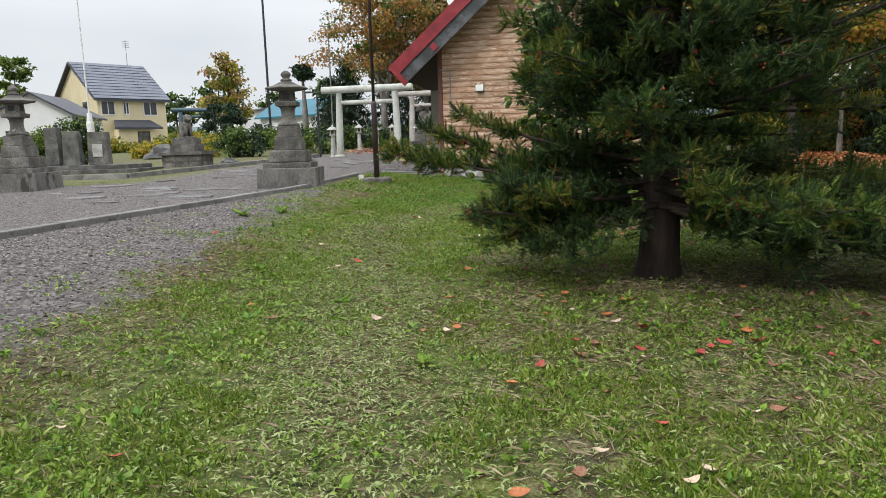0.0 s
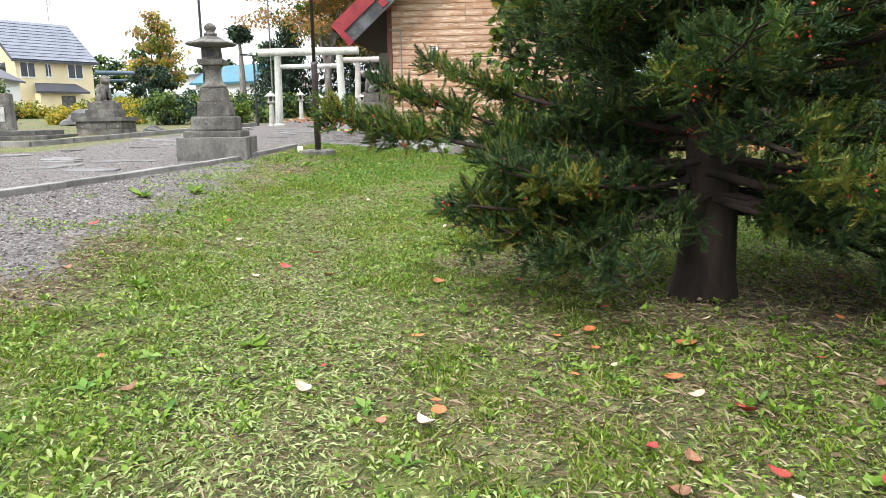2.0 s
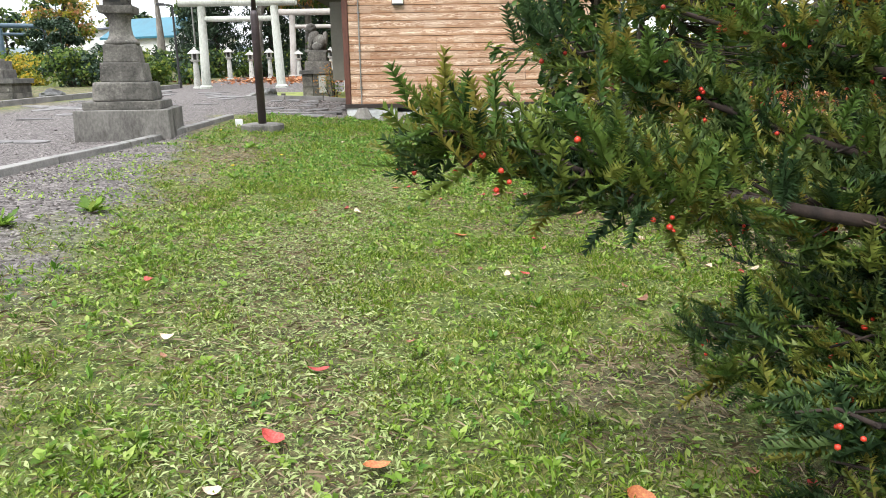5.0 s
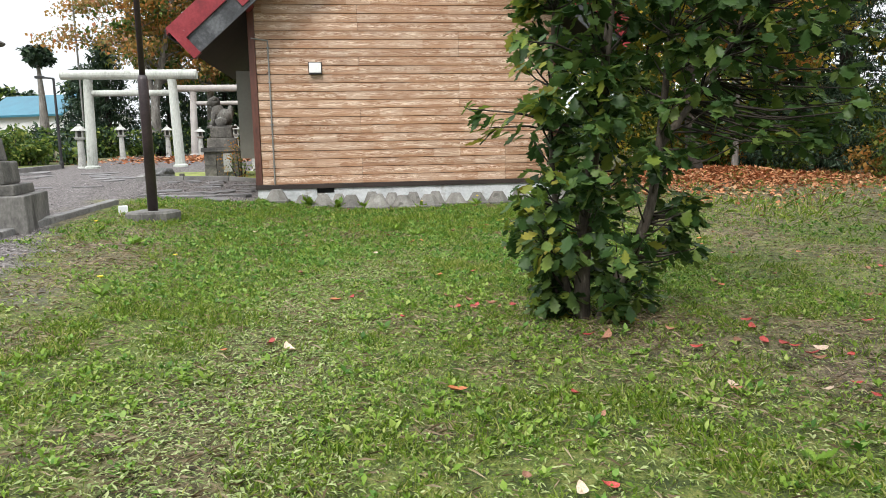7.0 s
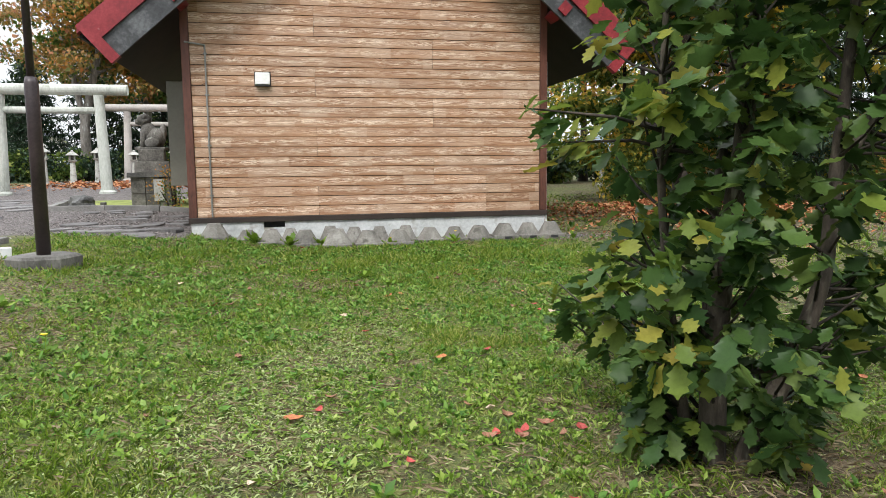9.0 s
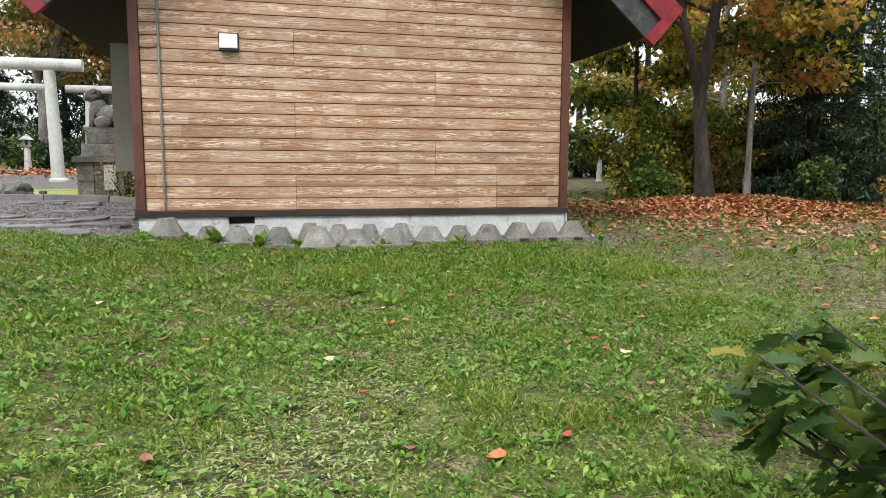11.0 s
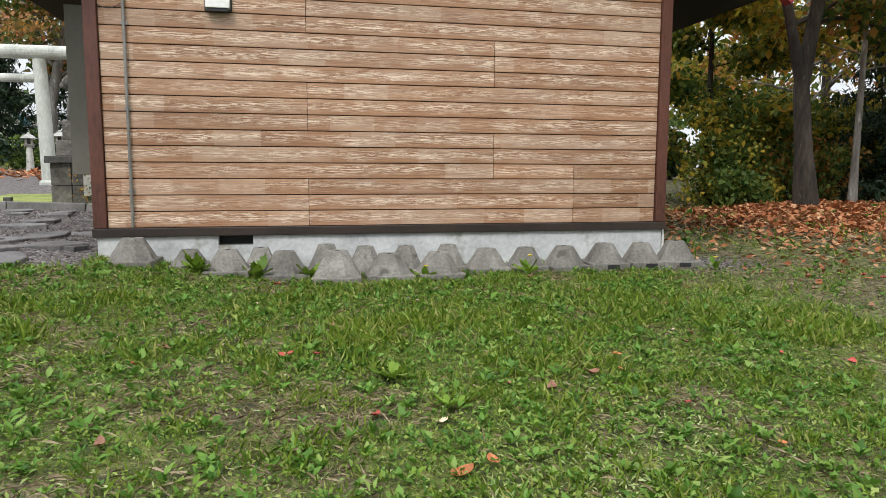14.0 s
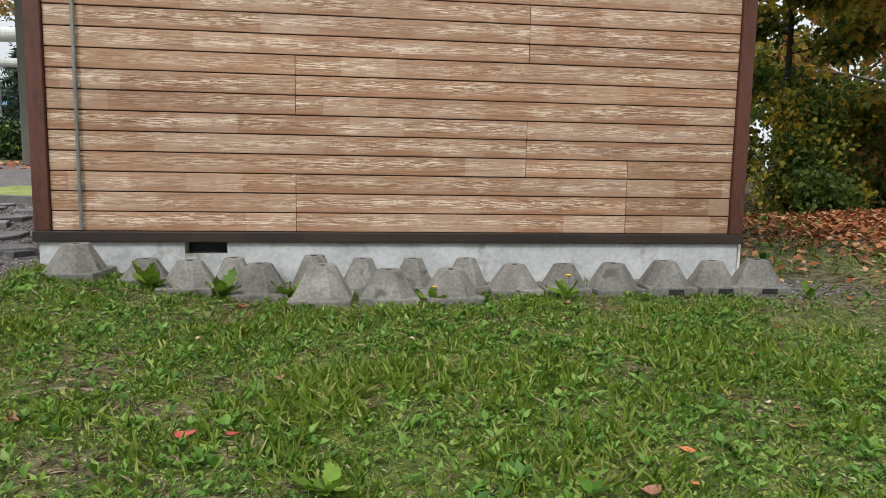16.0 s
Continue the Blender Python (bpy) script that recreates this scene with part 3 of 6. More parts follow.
def shaded_soil(x, y):
    """Dark open earth beside the oak and under the yew; thinning pale straw here also imitates shade."""
    return np.clip(1.2 * np.exp(-(((x - 1.3) / 1.0) ** 2 + ((y - 10.5) / 0.85) ** 2)) + np.exp(-(((x - 1.7) / 1.4) ** 2 + ((y - 6.6) / 0.8) ** 2)), 0, 1)


def bare(x, y):
    """Worn and thatchy patches in the lawn, and the trodden line of the path."""
    x, y = np.asarray(x, float), np.asarray(y, float)
    p = smooth01((wob(x, y, 1.7, 5) + 0.75 * wob(x, y, 5.5, 9) + 0.3 * wob(x, y, 17.0, 2) - 0.4) / 0.35)
    t = 0.55 * track(x, y)
    pole = 1.2 * np.exp(-(((x + 3.7) / 0.8) ** 2 + ((y - 14.9) / 1.9) ** 2)) * (0.65 + 0.8 * wob(x, y, 3, 8))
    yew_shade = 1.05 * np.exp(-(((x - 1.7) / 1.8) ** 2 + ((y - 6.5) / 1.1) ** 2))
    ruts = 0.9 * np.exp(-((y - 17.0 + 0.05 * x) / 0.22) ** 2) * smooth01((x - 2.0) / 1.2) * (0.6 + 0.5 * wob(x, y, 2, 2))
    near_edge = 0.9 * smooth01((edge_x(y) + 0.75 - x) / 0.7) * np.clip(0.45 + 1.0 * wob(x, y, 2.7, 6), 0, 1)
    # bared beside the oak: brown earth, which also paints in the shade there
    under_oak = np.clip(1.5 * np.exp(-(((x - 1.25) / 1.0) ** 2 + ((y - 10.5) / 0.85) ** 2)) + 0.7 * np.exp(-(((x - 0.5) / 0.7) ** 2 + ((y - 11.2) / 0.6) ** 2)), 0, 1) * (0.75 + 0.4 * wob(x, y, 4, 6))
    rim = 0.7 * np.exp(-(((x - 6.5) / 2.5) ** 2 + ((y - 20.9) / 0.8) ** 2))
    east = 0.75 * smooth01((x - 2.0) / 1.6) * smooth01((y - 10) / 2.5) * np.clip(0.7 + 0.9 * wob(x, y, 2.2, 23), 0, 1)
    return np.clip(np.maximum.reduce([p * 0.7, east, 0.5 * dry(x, y), under_oak, t, pole, yew_shade, ruts, near_edge, rim]), 0, 1)


# ---- setting ----
def build_ground():
    def axis(near0, near1, step, far0, far1):
        n = np.arange(near0, near1, step)
        g = np.geomspace(1, 1.0 + 400, 26) - 1
        return np.unique(np.round(np.concatenate([near0 - g * (near0 - far0) / 400, n, near1 + g * (far1 - near1) / 400]), 4))
    xs, ys = axis(-9, 10, 0.1, -900, 900), axis(0, 30, 0.1, -900, 1400)
    X, Y = np.meshgrid(xs, ys)
    V = np.stack([X, Y, lie(X, Y)], -1).reshape(-1, 3)
    nx, ny = len(xs), len(ys)
    i = (np.arange(ny - 1)[:, None] * nx + np.arange(nx - 1)[None]).ravel()
    F = np.stack([i, i + 1, i + 1 + nx, i + nx], -1)
    ob = np_part("ground", V, F, "ground", smooth=True, kind="structure")
    tagged(ob, "mown weedy lawn giving way to a grey gravel court", "ground")
    for name, fn in (("gravel", gravel), ("bare", bare)):
        at = ob.data.attributes.new(name, "FLOAT", "POINT")
        at.data.foreach_set("value", fn(X, Y).astype(np.float32).ravel())
    return ob


ground = build_ground()
hz = lambda x, y: float(lie(x, y))


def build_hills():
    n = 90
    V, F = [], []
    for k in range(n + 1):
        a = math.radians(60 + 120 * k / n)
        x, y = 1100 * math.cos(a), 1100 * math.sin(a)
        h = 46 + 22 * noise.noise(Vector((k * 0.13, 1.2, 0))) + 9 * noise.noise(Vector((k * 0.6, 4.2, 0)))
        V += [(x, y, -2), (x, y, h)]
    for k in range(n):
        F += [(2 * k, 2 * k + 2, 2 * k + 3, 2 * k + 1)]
    # no air in between: the haze is only the colour of this sheet
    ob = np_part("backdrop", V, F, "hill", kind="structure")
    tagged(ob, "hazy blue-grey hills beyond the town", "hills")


build_hills()

# ---- timber-look building ----
WX0, WX1, WY, DEPTH = -3.0, 2.674, 20.0, 6.5
ROW = 0.1517
BASE = 0.663
SLOPE = 0.885
RIDGE_X = (WX0 + WX1) / 2 + 0.05


def roof_z(x):
    """Top of the roof over x."""
    return 3.31 + SLOPE * (4.12 - abs(x - RIDGE_X))


def wall_top(x):
    return roof_z(x) - 0.38


def build_hall():
    b = thing("wooden_hall", (WX0 + WX1) / 2, WY + DEPTH / 2, 0.0, "brown wood-clad hall with red roof edges on a white concrete base", "building")
    inv = b.matrix_world.inverted()

    def put(ob):
        ob.matrix_parent_inverse = inv
        return ob
    # foundation with a vent slot
    x0, x1, y0, y1 = WX0 + 0.02, WX1 - 0.02, WY - 0.005, WY + DEPTH - 0.03
    for a, c, z0, z1 in ((x0, -1.92, -0.1, 0.585), (-1.6, x1, -0.1, 0.585), (-1.92, -1.6, -0.1, 0.49)):
        bm = bmesh.new()
        frustum(bm, z0, z1, c - a, 0.15, x=(a + c) / 2, y=y0 + 0.075)
        put(part("foundation", bm, "render_wall", b, "white-painted concrete footing"))
    for x in (x0 + 0.075, x1 - 0.075):
        bm = bmesh.new()
        frustum(bm, -0.1, 0.585, 0.15, y1 - y0 - 0.15, x=x, y=(y0 + y1) / 2 + 0.075)
        put(part("foundation", bm, "render_wall", b, "white-painted concrete footing"))
    # black box behind the slot, in place of the shade inside
    bm = bmesh.new()
    frustum(bm, 0.488, 0.584, 0.318, 0.3, x=-1.76, y=WY + 0.32)
    put(part("vent_recess", bm, "black", b, "dark crawl-space opening"))
    # skirting
    bm = bmesh.new()
    frustum(bm, 0.583, BASE, WX1 - WX0 + 0.03, 0.05, x=(WX0 + WX1) / 2, y=WY - 0.012, bevel=0.006)
    frustum(bm, 0.583, BASE, 0.05, DEPTH - 0.06, x=WX0 + 0.01, y=WY + DEPTH / 2 + 0.03)
    frustum(bm, 0.583, BASE, 0.05, DEPTH - 0.06, x=WX1 - 0.01, y=WY + DEPTH / 2 + 0.03)
    put(part("skirting", bm, "skirt", b, "dark brown base flashing"))
    # walls behind the cladding
    bm = bmesh.new()
    px = (WX0 + 0.02, WX1 - 0.02)
    slab(bm, [(px[0], WY + 0.02, BASE), (px[1], WY + 0.02, BASE), (px[1], WY + 0.02, wall_top(px[1])), (RIDGE_X, WY + 0.02, wall_top(RIDGE_X)), (px[0], WY + 0.02, wall_top(px[0]))], (0, 0.13, 0))
    wf = put(part("wall_front", bm, "joint", b))
    bm = bmesh.new()
    slab(bm, [(px[0], WY + DEPTH, BASE), (px[1], WY + DEPTH, BASE), (px[1], WY + DEPTH, wall_top(px[1])), (RIDGE_X, WY + DEPTH, wall_top(RIDGE_X)), (px[0], WY + DEPTH, wall_top(px[0]))], (0, -0.13, 0))
    put(part("wall_back", bm, "board", b))
    for nm, x, s in (("wall_west", px[0], 1), ("wall_east", px[1], -1)):
        bm = bmesh.new()
        frustum(bm, BASE, wall_top(x) - 0.02, 0.13, DEPTH - 0.3, x=x + s * 0.066, y=WY + DEPTH / 2)
        put(part(nm, bm, "render_wall" if s < 0 else "board", b))
    # corner trims
    for x, nm in ((WX0 + 0.055, "corner_trim"), (WX1 - 0.05, "corner_trim")):
        bm = bmesh.new()
        frustum(bm, BASE + 0.002, wall_top(x) - 0.03, 0.115, 0.055, x=x, y=WY - 0.006, bevel=0.008)
        put(part(nm, bm, "corner", b, "reddish-brown painted corner board"))
    bm = bmesh.new()
    frustum(bm, 0.3, 3.1, 0.022, 0.03, x=WX1 + 0.016, y=WY + 0.03)
    put(part("edge_strip", bm, "white_metal", b, "thin white edge strip"))
    # siding boards, three rows to a sheet, joints staggered sheet by sheet
    xa, xb = WX0 + 0.115, WX1 - 0.11
    boards = {}
    row = 0
    while True:
        z0 = BASE + row * ROW
        z1 = z0 + ROW
        if z0 > wall_top(RIDGE_X) - 0.1:
            break
        half = (4.12 - (z1 + 0.38 - 3.31) / SLOPE)
        lo, hi = max(xa, RIDGE_X - half), min(xb, RIDGE_X + half)
        sheet = row // 3
        cuts = [-1.07] if sheet % 2 == 0 else [0.773]
        if row < 4:
            cuts = sorted(cuts + [1.64])
        if 6 <= row < 9 or 12 <= row < 15:
            cuts = sorted(set(cuts + [-1.07]))
        ends = [lo] + [c for c in cuts if lo + 0.05 < c < hi - 0.05] + [hi]
        for a, c in zip(ends, ends[1:]):
            if c - a < 0.05:
                continue
            key = (round(c - a, 3), row < 4 and a > 1.6)
            if key not in boards:
                bm = bmesh.new()
                frustum(bm, -ROW / 2 + 0.005, ROW / 2 - 0.004, c - a - 0.004, 0.018, bevel=0.004)
                ob = part("board", bm, "board_damp" if key[1] else "board", wf)
                boards[key] = ob.data
            else:
                ob = new("board", boards[key])
                ob.parent = wf
            ob.matrix_parent_inverse = wf.matrix_world.inverted()
            ob.matrix_world = pose((a + c) / 2, WY + 0.01, z0 + ROW / 2)
        row += 1
    # roof slopes with thickness
    y0, y1 = WY - 0.62, WY + DEPTH + 0.6
    for s, nm in ((-1, "roof_slope"), (1, "roof_slope")):
        ex = RIDGE_X + s * 4.12
        bm = bmesh.new()
        slab(bm, [(RIDGE_X, y0, roof_z(RIDGE_X)), (ex, y0, roof_z(ex)), (ex, y1, roof_z(ex)), (RIDGE_X, y1, roof_z(RIDGE_X))], (0, 0, -0.09))
        put(part(nm, bm, "red", b, "red sheet-metal roof"))
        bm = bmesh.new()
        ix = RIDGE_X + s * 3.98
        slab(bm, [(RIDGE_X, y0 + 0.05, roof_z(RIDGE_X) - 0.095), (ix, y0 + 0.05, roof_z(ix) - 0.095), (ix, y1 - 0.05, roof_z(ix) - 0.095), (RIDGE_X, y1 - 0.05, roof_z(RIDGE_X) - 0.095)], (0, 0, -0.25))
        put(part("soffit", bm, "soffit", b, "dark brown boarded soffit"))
        # rake: red outer board over a grey inner one, cut square to the slope
        nx, nz = s * SLOPE / math.hypot(1, SLOPE), 1 / math.hypot(1, SLOPE)
        def strip(name, d0, d1, yy, th, mat, label, e0=4.12):
            p = []
            for half, d in ((e0, d0), (0.0, d0), (0.0, d1), (e0, d1)):
                x = RIDGE_X + s * half
                p.append((x - nx * d if half else RIDGE_X, yy, 3.31 + SLOPE * (4.12 - half) - (nz * d if half else d / nz)))
            q = bmesh.new()
            slab(q, p, (0, th, 0))
            put(part(name, q, mat, b, label))
        strip("rake_board", -0.01, 0.31, y0 - 0.035, 0.035, "red", "red bargeboard")
        strip("rake_flashing", 0.31, 0.62, y0 + 0.01, 0.045, "grey_metal", "weathered grey inner bargeboard")
        # red end block and purlin end
        bm = bmesh.new()
        ca = [(RIDGE_X + s * 4.12 - nx * d - s * o * nz, y0 - 0.045, 3.31 - nz * d + abs(nx) * o) for d, o in ((0.29, 0.0), (0.64, 0.0), (0.64, 0.15), (0.29, 0.15))]
        slab(bm, ca, (0, 0.1, 0))
        put(part("rake_end", bm, "red", b, "red end block of the bargeboard"))
        bm = bmesh.new()
        frustum(bm, -0.09, 0.09, 0.16, 0.62)
        bmesh.ops.rotate(bm, verts=bm.verts[:], cent=(0, 0, 0), matrix=Matrix.Rotation(s * math.atan(SLOPE), 3, "Y"))
        bmesh.ops.translate(bm, verts=bm.verts[:], vec=(RIDGE_X + s * 2.86, y0 + 0.28, roof_z(RIDGE_X + s * 2.86) - 0.62))
        put(part("purlin_end", bm, "red", b, "red painted purlin end"))
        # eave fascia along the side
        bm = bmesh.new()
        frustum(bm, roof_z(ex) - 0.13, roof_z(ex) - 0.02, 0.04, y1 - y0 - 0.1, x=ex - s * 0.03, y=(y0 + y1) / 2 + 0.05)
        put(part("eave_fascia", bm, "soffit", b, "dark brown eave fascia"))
    # olive panel standing off the west wall
    bm = bmesh.new()
    frustum(bm, 1.15, 2.77, 0.34, 0.06, x=-3.165, y=20.63, bevel=0.006)
    frustum(bm, 1.15, 2.77, 0.05, 1.5, x=-3.31, y=21.41, bevel=0.006)
    put(part("shutter_case", bm, "panel", b, "olive-grey shutter case on the side wall"))
    # conduit with clips
    bm = bmesh.new()
    rod(bm, (-2.665, WY - 0.028, BASE + 0.01), (-2.665, WY - 0.028, 3.22), 0.0135)
    rod(bm, (-2.665, WY - 0.028, 3.22), (-2.95, WY - 0.03, 3.26), 0.0135)
    cd = put(part("conduit", bm, "steel", b, "thin grey conduit pipe"))
    for z in (1.0, 1.75, 2.5, 3.1):
        bm = bmesh.new()
        frustum(bm, z - 0.012, z + 0.012, 0.06, 0.012, x=-2.665, y=WY - 0.012)
        c = part("pipe_clip", bm, "steel", cd)
    # vent hood
    bm = bmesh.new()
    frustum(bm, 2.655, 2.835, 0.215, 0.09, 0.215, 0.05, x=-1.853, y=WY - 0.05, bevel=0.01, dy=0.018)
    h = put(part("vent_hood", bm, "white_metal", b, "white metal vent hood with dark underside"))
    bm = bmesh.new()
    frustum(bm, 2.63, 2.654, 0.19, 0.075, x=-1.853, y=WY - 0.045)
    part("louvre", bm, "black", h)
    bm = bmesh.new()
    frustum(bm, 2.64, 2.85, 0.24, 0.012, x=-1.853, y=WY - 0.006)
    part("back_plate", bm, "black", h, "dark backing plate")
    # loose cable on the wall
    pts = [(-2.9 + 0.24 * k / 14, WY - 0.014, 2.66 - 0.05 * math.sin(math.pi * k / 14) + 0.03 * k / 14) for k in range(15)]
    v, f = tube(pts, [0.004] * 15, 5)
    put(np_part("cable", v, f, "black", b, "thin sagging black cable"))
    return b


hall = build_hall()


def pier_block(x, y, z, w, h, rz, notch, label):
    b = thing("pier_block", x, y, z, label, "concrete block", "pier blocks by the hall", rz)
    bm = bmesh.new()
    frustum(bm, -0.06, 0.055, w, w, w * 0.98, w * 0.98, bevel=0.012)
    r = bmesh.ops.create_cone(bm, cap_ends=True, segments=8, radius1=w * 0.55, radius2=w * 0.22, depth=h - 0.05, matrix=Matrix.Translation((0, 0, 0.05 + (h - 0.05) / 2)) @ Matrix.Rotation(math.pi / 8, 4, "Z"))
    for v in r["verts"]:
        if v.co.z < 0.1:
            k = w * 0.47 / max(abs(v.co.x), abs(v.co.y))
            v.co.x, v.co.y = v.co.x * min(k, 1.1), v.co.y * min(k, 1.1)
    for v in bm.verts:
        v.co += Vector((1, 0.6, 0.5)) * 0.008 * noise.noise(v.co * 9 + Vector((x, y, 0)))
    part("body", bm, "concrete", b)
    # no real hole: a black disc paints its shade on the top
    bm = bmesh.new()
    bmesh.ops.create_cone(bm, cap_ends=True, segments=10, radius1=0.022, radius2=0.022, depth=0.006, matrix=Matrix.Translation((0, 0, h + 0.001)))
    part("bolt_hole", bm, "black", b, "dark bolt hole")
    if notch:
        # the notch is likewise a black bar in place of a shaded hollow
        bm = bmesh.new()
        frustum(bm, 0.0, 0.04, 0.12, 0.02, x=0.02, y=-w * 0.5 + 0.006)
        part("notch", bm, "black", b, "dark notch at the foot")


for k, (bx, by, w, h, notch) in enumerate([(-2.62, 19.74, 0.42, 0.27, 0), (-1.8, 19.62, 0.4, 0.25, 0), (-1.3, 19.56, 0.42, 0.27, 0), (-0.84, 19.38, 0.44, 0.3, 0), (-0.37, 19.4, 0.43, 0.26, 0), (0.09, 19.42, 0.42, 0.26, 0),
                                        (0.62, 19.66, 0.4, 0.25, 0), (1.03, 19.7, 0.36, 0.25, 0), (1.42, 19.66, 0.4, 0.26, 0), (1.83, 19.62, 0.4, 0.26, 1), (2.23, 19.62, 0.38, 0.26, 1), (2.6, 19.6, 0.4, 0.27, 1),
                                        (-0.92, 19.76, 0.36, 0.31, 0), (-0.55, 19.79, 0.34, 0.28, 0), (-0.16, 19.79, 0.34, 0.28, 0), (0.26, 19.79, 0.34, 0.28, 0), (-2.15, 19.78, 0.34, 0.2, 0), (-1.52, 19.8, 0.32, 0.26, 0)]):
    zz = hz(bx, by) + (0.02 if notch else -0.005)
    pier_block(bx, by, zz, w, h * 0.9, (k * 37 % 11) - 5, notch, "grey weathered concrete pier block in a row along the hall" if k < 12 else "pale concrete pier block behind the front row")

# ---- kerbs and edging ----
def kerb_run(name, pts, w, h, n, label, mat="kerb"):
    """A line of kerb stones along pts."""
    t = thing(name, 0, 0, 0, label, "kerb", kind="structure")
    P = [Vector((x, y, 0)) for x, y in pts]
    for p, q in zip(P, P[1:]):
        L = (q - p).length
        m = max(1, round(L / n))
        for k in range(m):
            a, c = p.lerp(q, k / m), p.lerp(q, (k + 1) / m)
            mid = (a + c) / 2
            bm = bmesh.new()
            frustum(bm, -0.15, h, L / m - 0.008, w, L / m - 0.012, w - 0.02, bevel=0.012)
            for v in bm.verts:
                v.co += Vector((0.4, 1, 1)) * 0.006 * noise.noise(v.co * 5 + mid)
            ob = part("kerb_stone", bm, mat, t)
            z0, z1 = hz(a.x, a.y), hz(c.x, c.y)
            ob.matrix_world = pose(mid.x, mid.y, (z0 + z1) / 2, 0, -math.degrees(math.atan2(z1 - z0, L / m)), math.degrees(math.atan2(q.y - p.y, q.x - p.x)))
    return t


kerb_run("kerb", [(float(kerb_x(y)), y) for y in (-1.0, 8.0, 18.6)], 0.17, 0.075, 1.2, "worn grey concrete kerb along the gravel court")
kerb_run("edging", [(-6.35, 25.6), (-6.1, 23.75), (-3.05, 23.55)], 0.16, 0.1, 1.0, "grey stone edging of the statue bed")
kerb_run("edging", [(-10.35, 30.4), (-11.6, 23.5), (-12.4, 19.6), (-16.5, 19.2), (-24.0, 20.0)], 0.16, 0.14, 1.5, "low grey kerb round the garden")

# ---- stone lanterns ----
def big_lantern(x, y, z, rz, label):
    t = thing("stone_lantern", x, y, z, label, "lantern", "pair of tall stone lanterns", rz)
    def block(nm, z0, z1, a, a1, bev=0.015, mat="stone", lab=""):
        bm = bmesh.new()
        frustum(bm, z0, z1, a, a, a1, a1, bevel=bev)
        for v in bm.verts:
            v.co += Vector((1, 1, 0.6)) * 0.014 * noise.noise(v.co * 4 + Vector((z0, x, 0)))
        return part(nm, bm, mat, t, lab)
    block("plinth", -0.1, 0.43, 1.32, 1.3, 0.015, "plinth", "stained concrete plinth")
    block("step", 0.43, 0.55, 1.08, 1.06)
    block("step", 0.55, 0.82, 0.84, 0.8, 0.03, lab="mossy stone step")
    block("step", 0.82, 1.1, 0.62, 0.58, 0.02)
    block("step", 1.1, 1.36, 0.5, 0.46, 0.02)
    bm = bmesh.new()
    lathe(bm, [(0.24, 1.355), (0.25, 1.4), (0.2, 1.43), (0.165, 1.5), (0.15, 1.62), (0.165, 1.74), (0.21, 1.79)], 18)
    part("shaft", bm, "stone", t, smooth=True)
    block("collar", 1.79, 1.9, 0.46, 0.5, 0.02)
    block("fire_box", 1.9, 2.13, 0.33, 0.3, 0.01)
    # the fire box is solid; black slabs paint the shade of its openings
    for a in range(4):
        bm = bmesh.new()
        frustum(bm, 1.95, 2.08, 0.14, 0.02)
        o = part("light_opening", bm, "black", t, "dark lamp opening")
        o.matrix_local = pose(0, 0, 0, 0, 0, a * 90) @ pose(0, -0.158, 0)
    bm = bmesh.new()
    lathe(bm, [(0.2, 2.12), (0.46, 2.13), (0.49, 2.165), (0.43, 2.2), (0.28, 2.26), (0.17, 2.32), (0.12, 2.34)], 6, turn=0.3)
    for v in bm.verts:
        if math.hypot(v.co.x, v.co.y) > 0.42:
            v.co.z += 0.03
    bmesh.ops.bevel(bm, geom=bm.edges[:], offset=0.008, segments=1, affect="EDGES")
    part("cap", bm, "stone", t, "broad stone roof cap")
    bm = bmesh.new()
    lathe(bm, [(0.1, 2.33), (0.13, 2.36), (0.12, 2.39), (0.07, 2.41), (0.1, 2.45), (0.12, 2.49), (0.09, 2.54), (0.03, 2.58)], 14)
    part("finial", bm, "stone", t, "round finial", smooth=True)
    return t


big_lantern(-5.72, 15.86, hz(-5.72, 15.86) - 0.02, 12, "tall weathered grey stone lantern on stepped concrete plinth")
big_lantern(-13.0, 16.2, hz(-13.0, 16.2), 12, "tall weathered grey stone lantern beside the garden kerb")


def small_lantern(x, y, h=1.42, rz=0.0):
    t = thing("garden_lantern", x, y, hz(x, y) - 0.03, "slim pale stone lantern on a tall post", "lantern", "slim pale lanterns", rz)
    k = h / 1.42
    bm = bmesh.new()
    lathe(bm, [(0.17, 0), (0.17, 0.06), (0.12, 0.1), (0.105, 0.5 * k), (0.085, 0.93 * k)], 10)
    part("post", bm, "stone_pale", t)
    bm = bmesh.new()
    frustum(bm, 0.93 * k, 1.0 * k, 0.25, 0.25, 0.32, 0.32, bevel=0.01)
    part("platform", bm, "stone_pale", t)
    for a, c in ((-1, -1), (1, -1), (-1, 1), (1, 1)):
        bm = bmesh.new()
        frustum(bm, 1.0 * k, 1.2 * k, 0.05, 0.05, x=a * 0.085, y=c * 0.085)
        part("corner_post", bm, "stone_pale", t)
    bm = bmesh.new()
    frustum(bm, 1.0 * k, 1.2 * k, 0.1, 0.1)
    part("lamp_core", bm, "stone_dark", t, "dark lamp core")
    bm = bmesh.new()
    frustum(bm, 1.2 * k, 1.34 * k, 0.46, 0.46, 0.16, 0.16, bevel=0.012)
    part("cap", bm, "stone_pale", t)
    bm = bmesh.new()
    lathe(bm, [(0.05, 1.33 * k), (0.06, 1.37 * k), (0.02, 1.42 * k)], 8)
    part("finial", bm, "stone_pale", t)


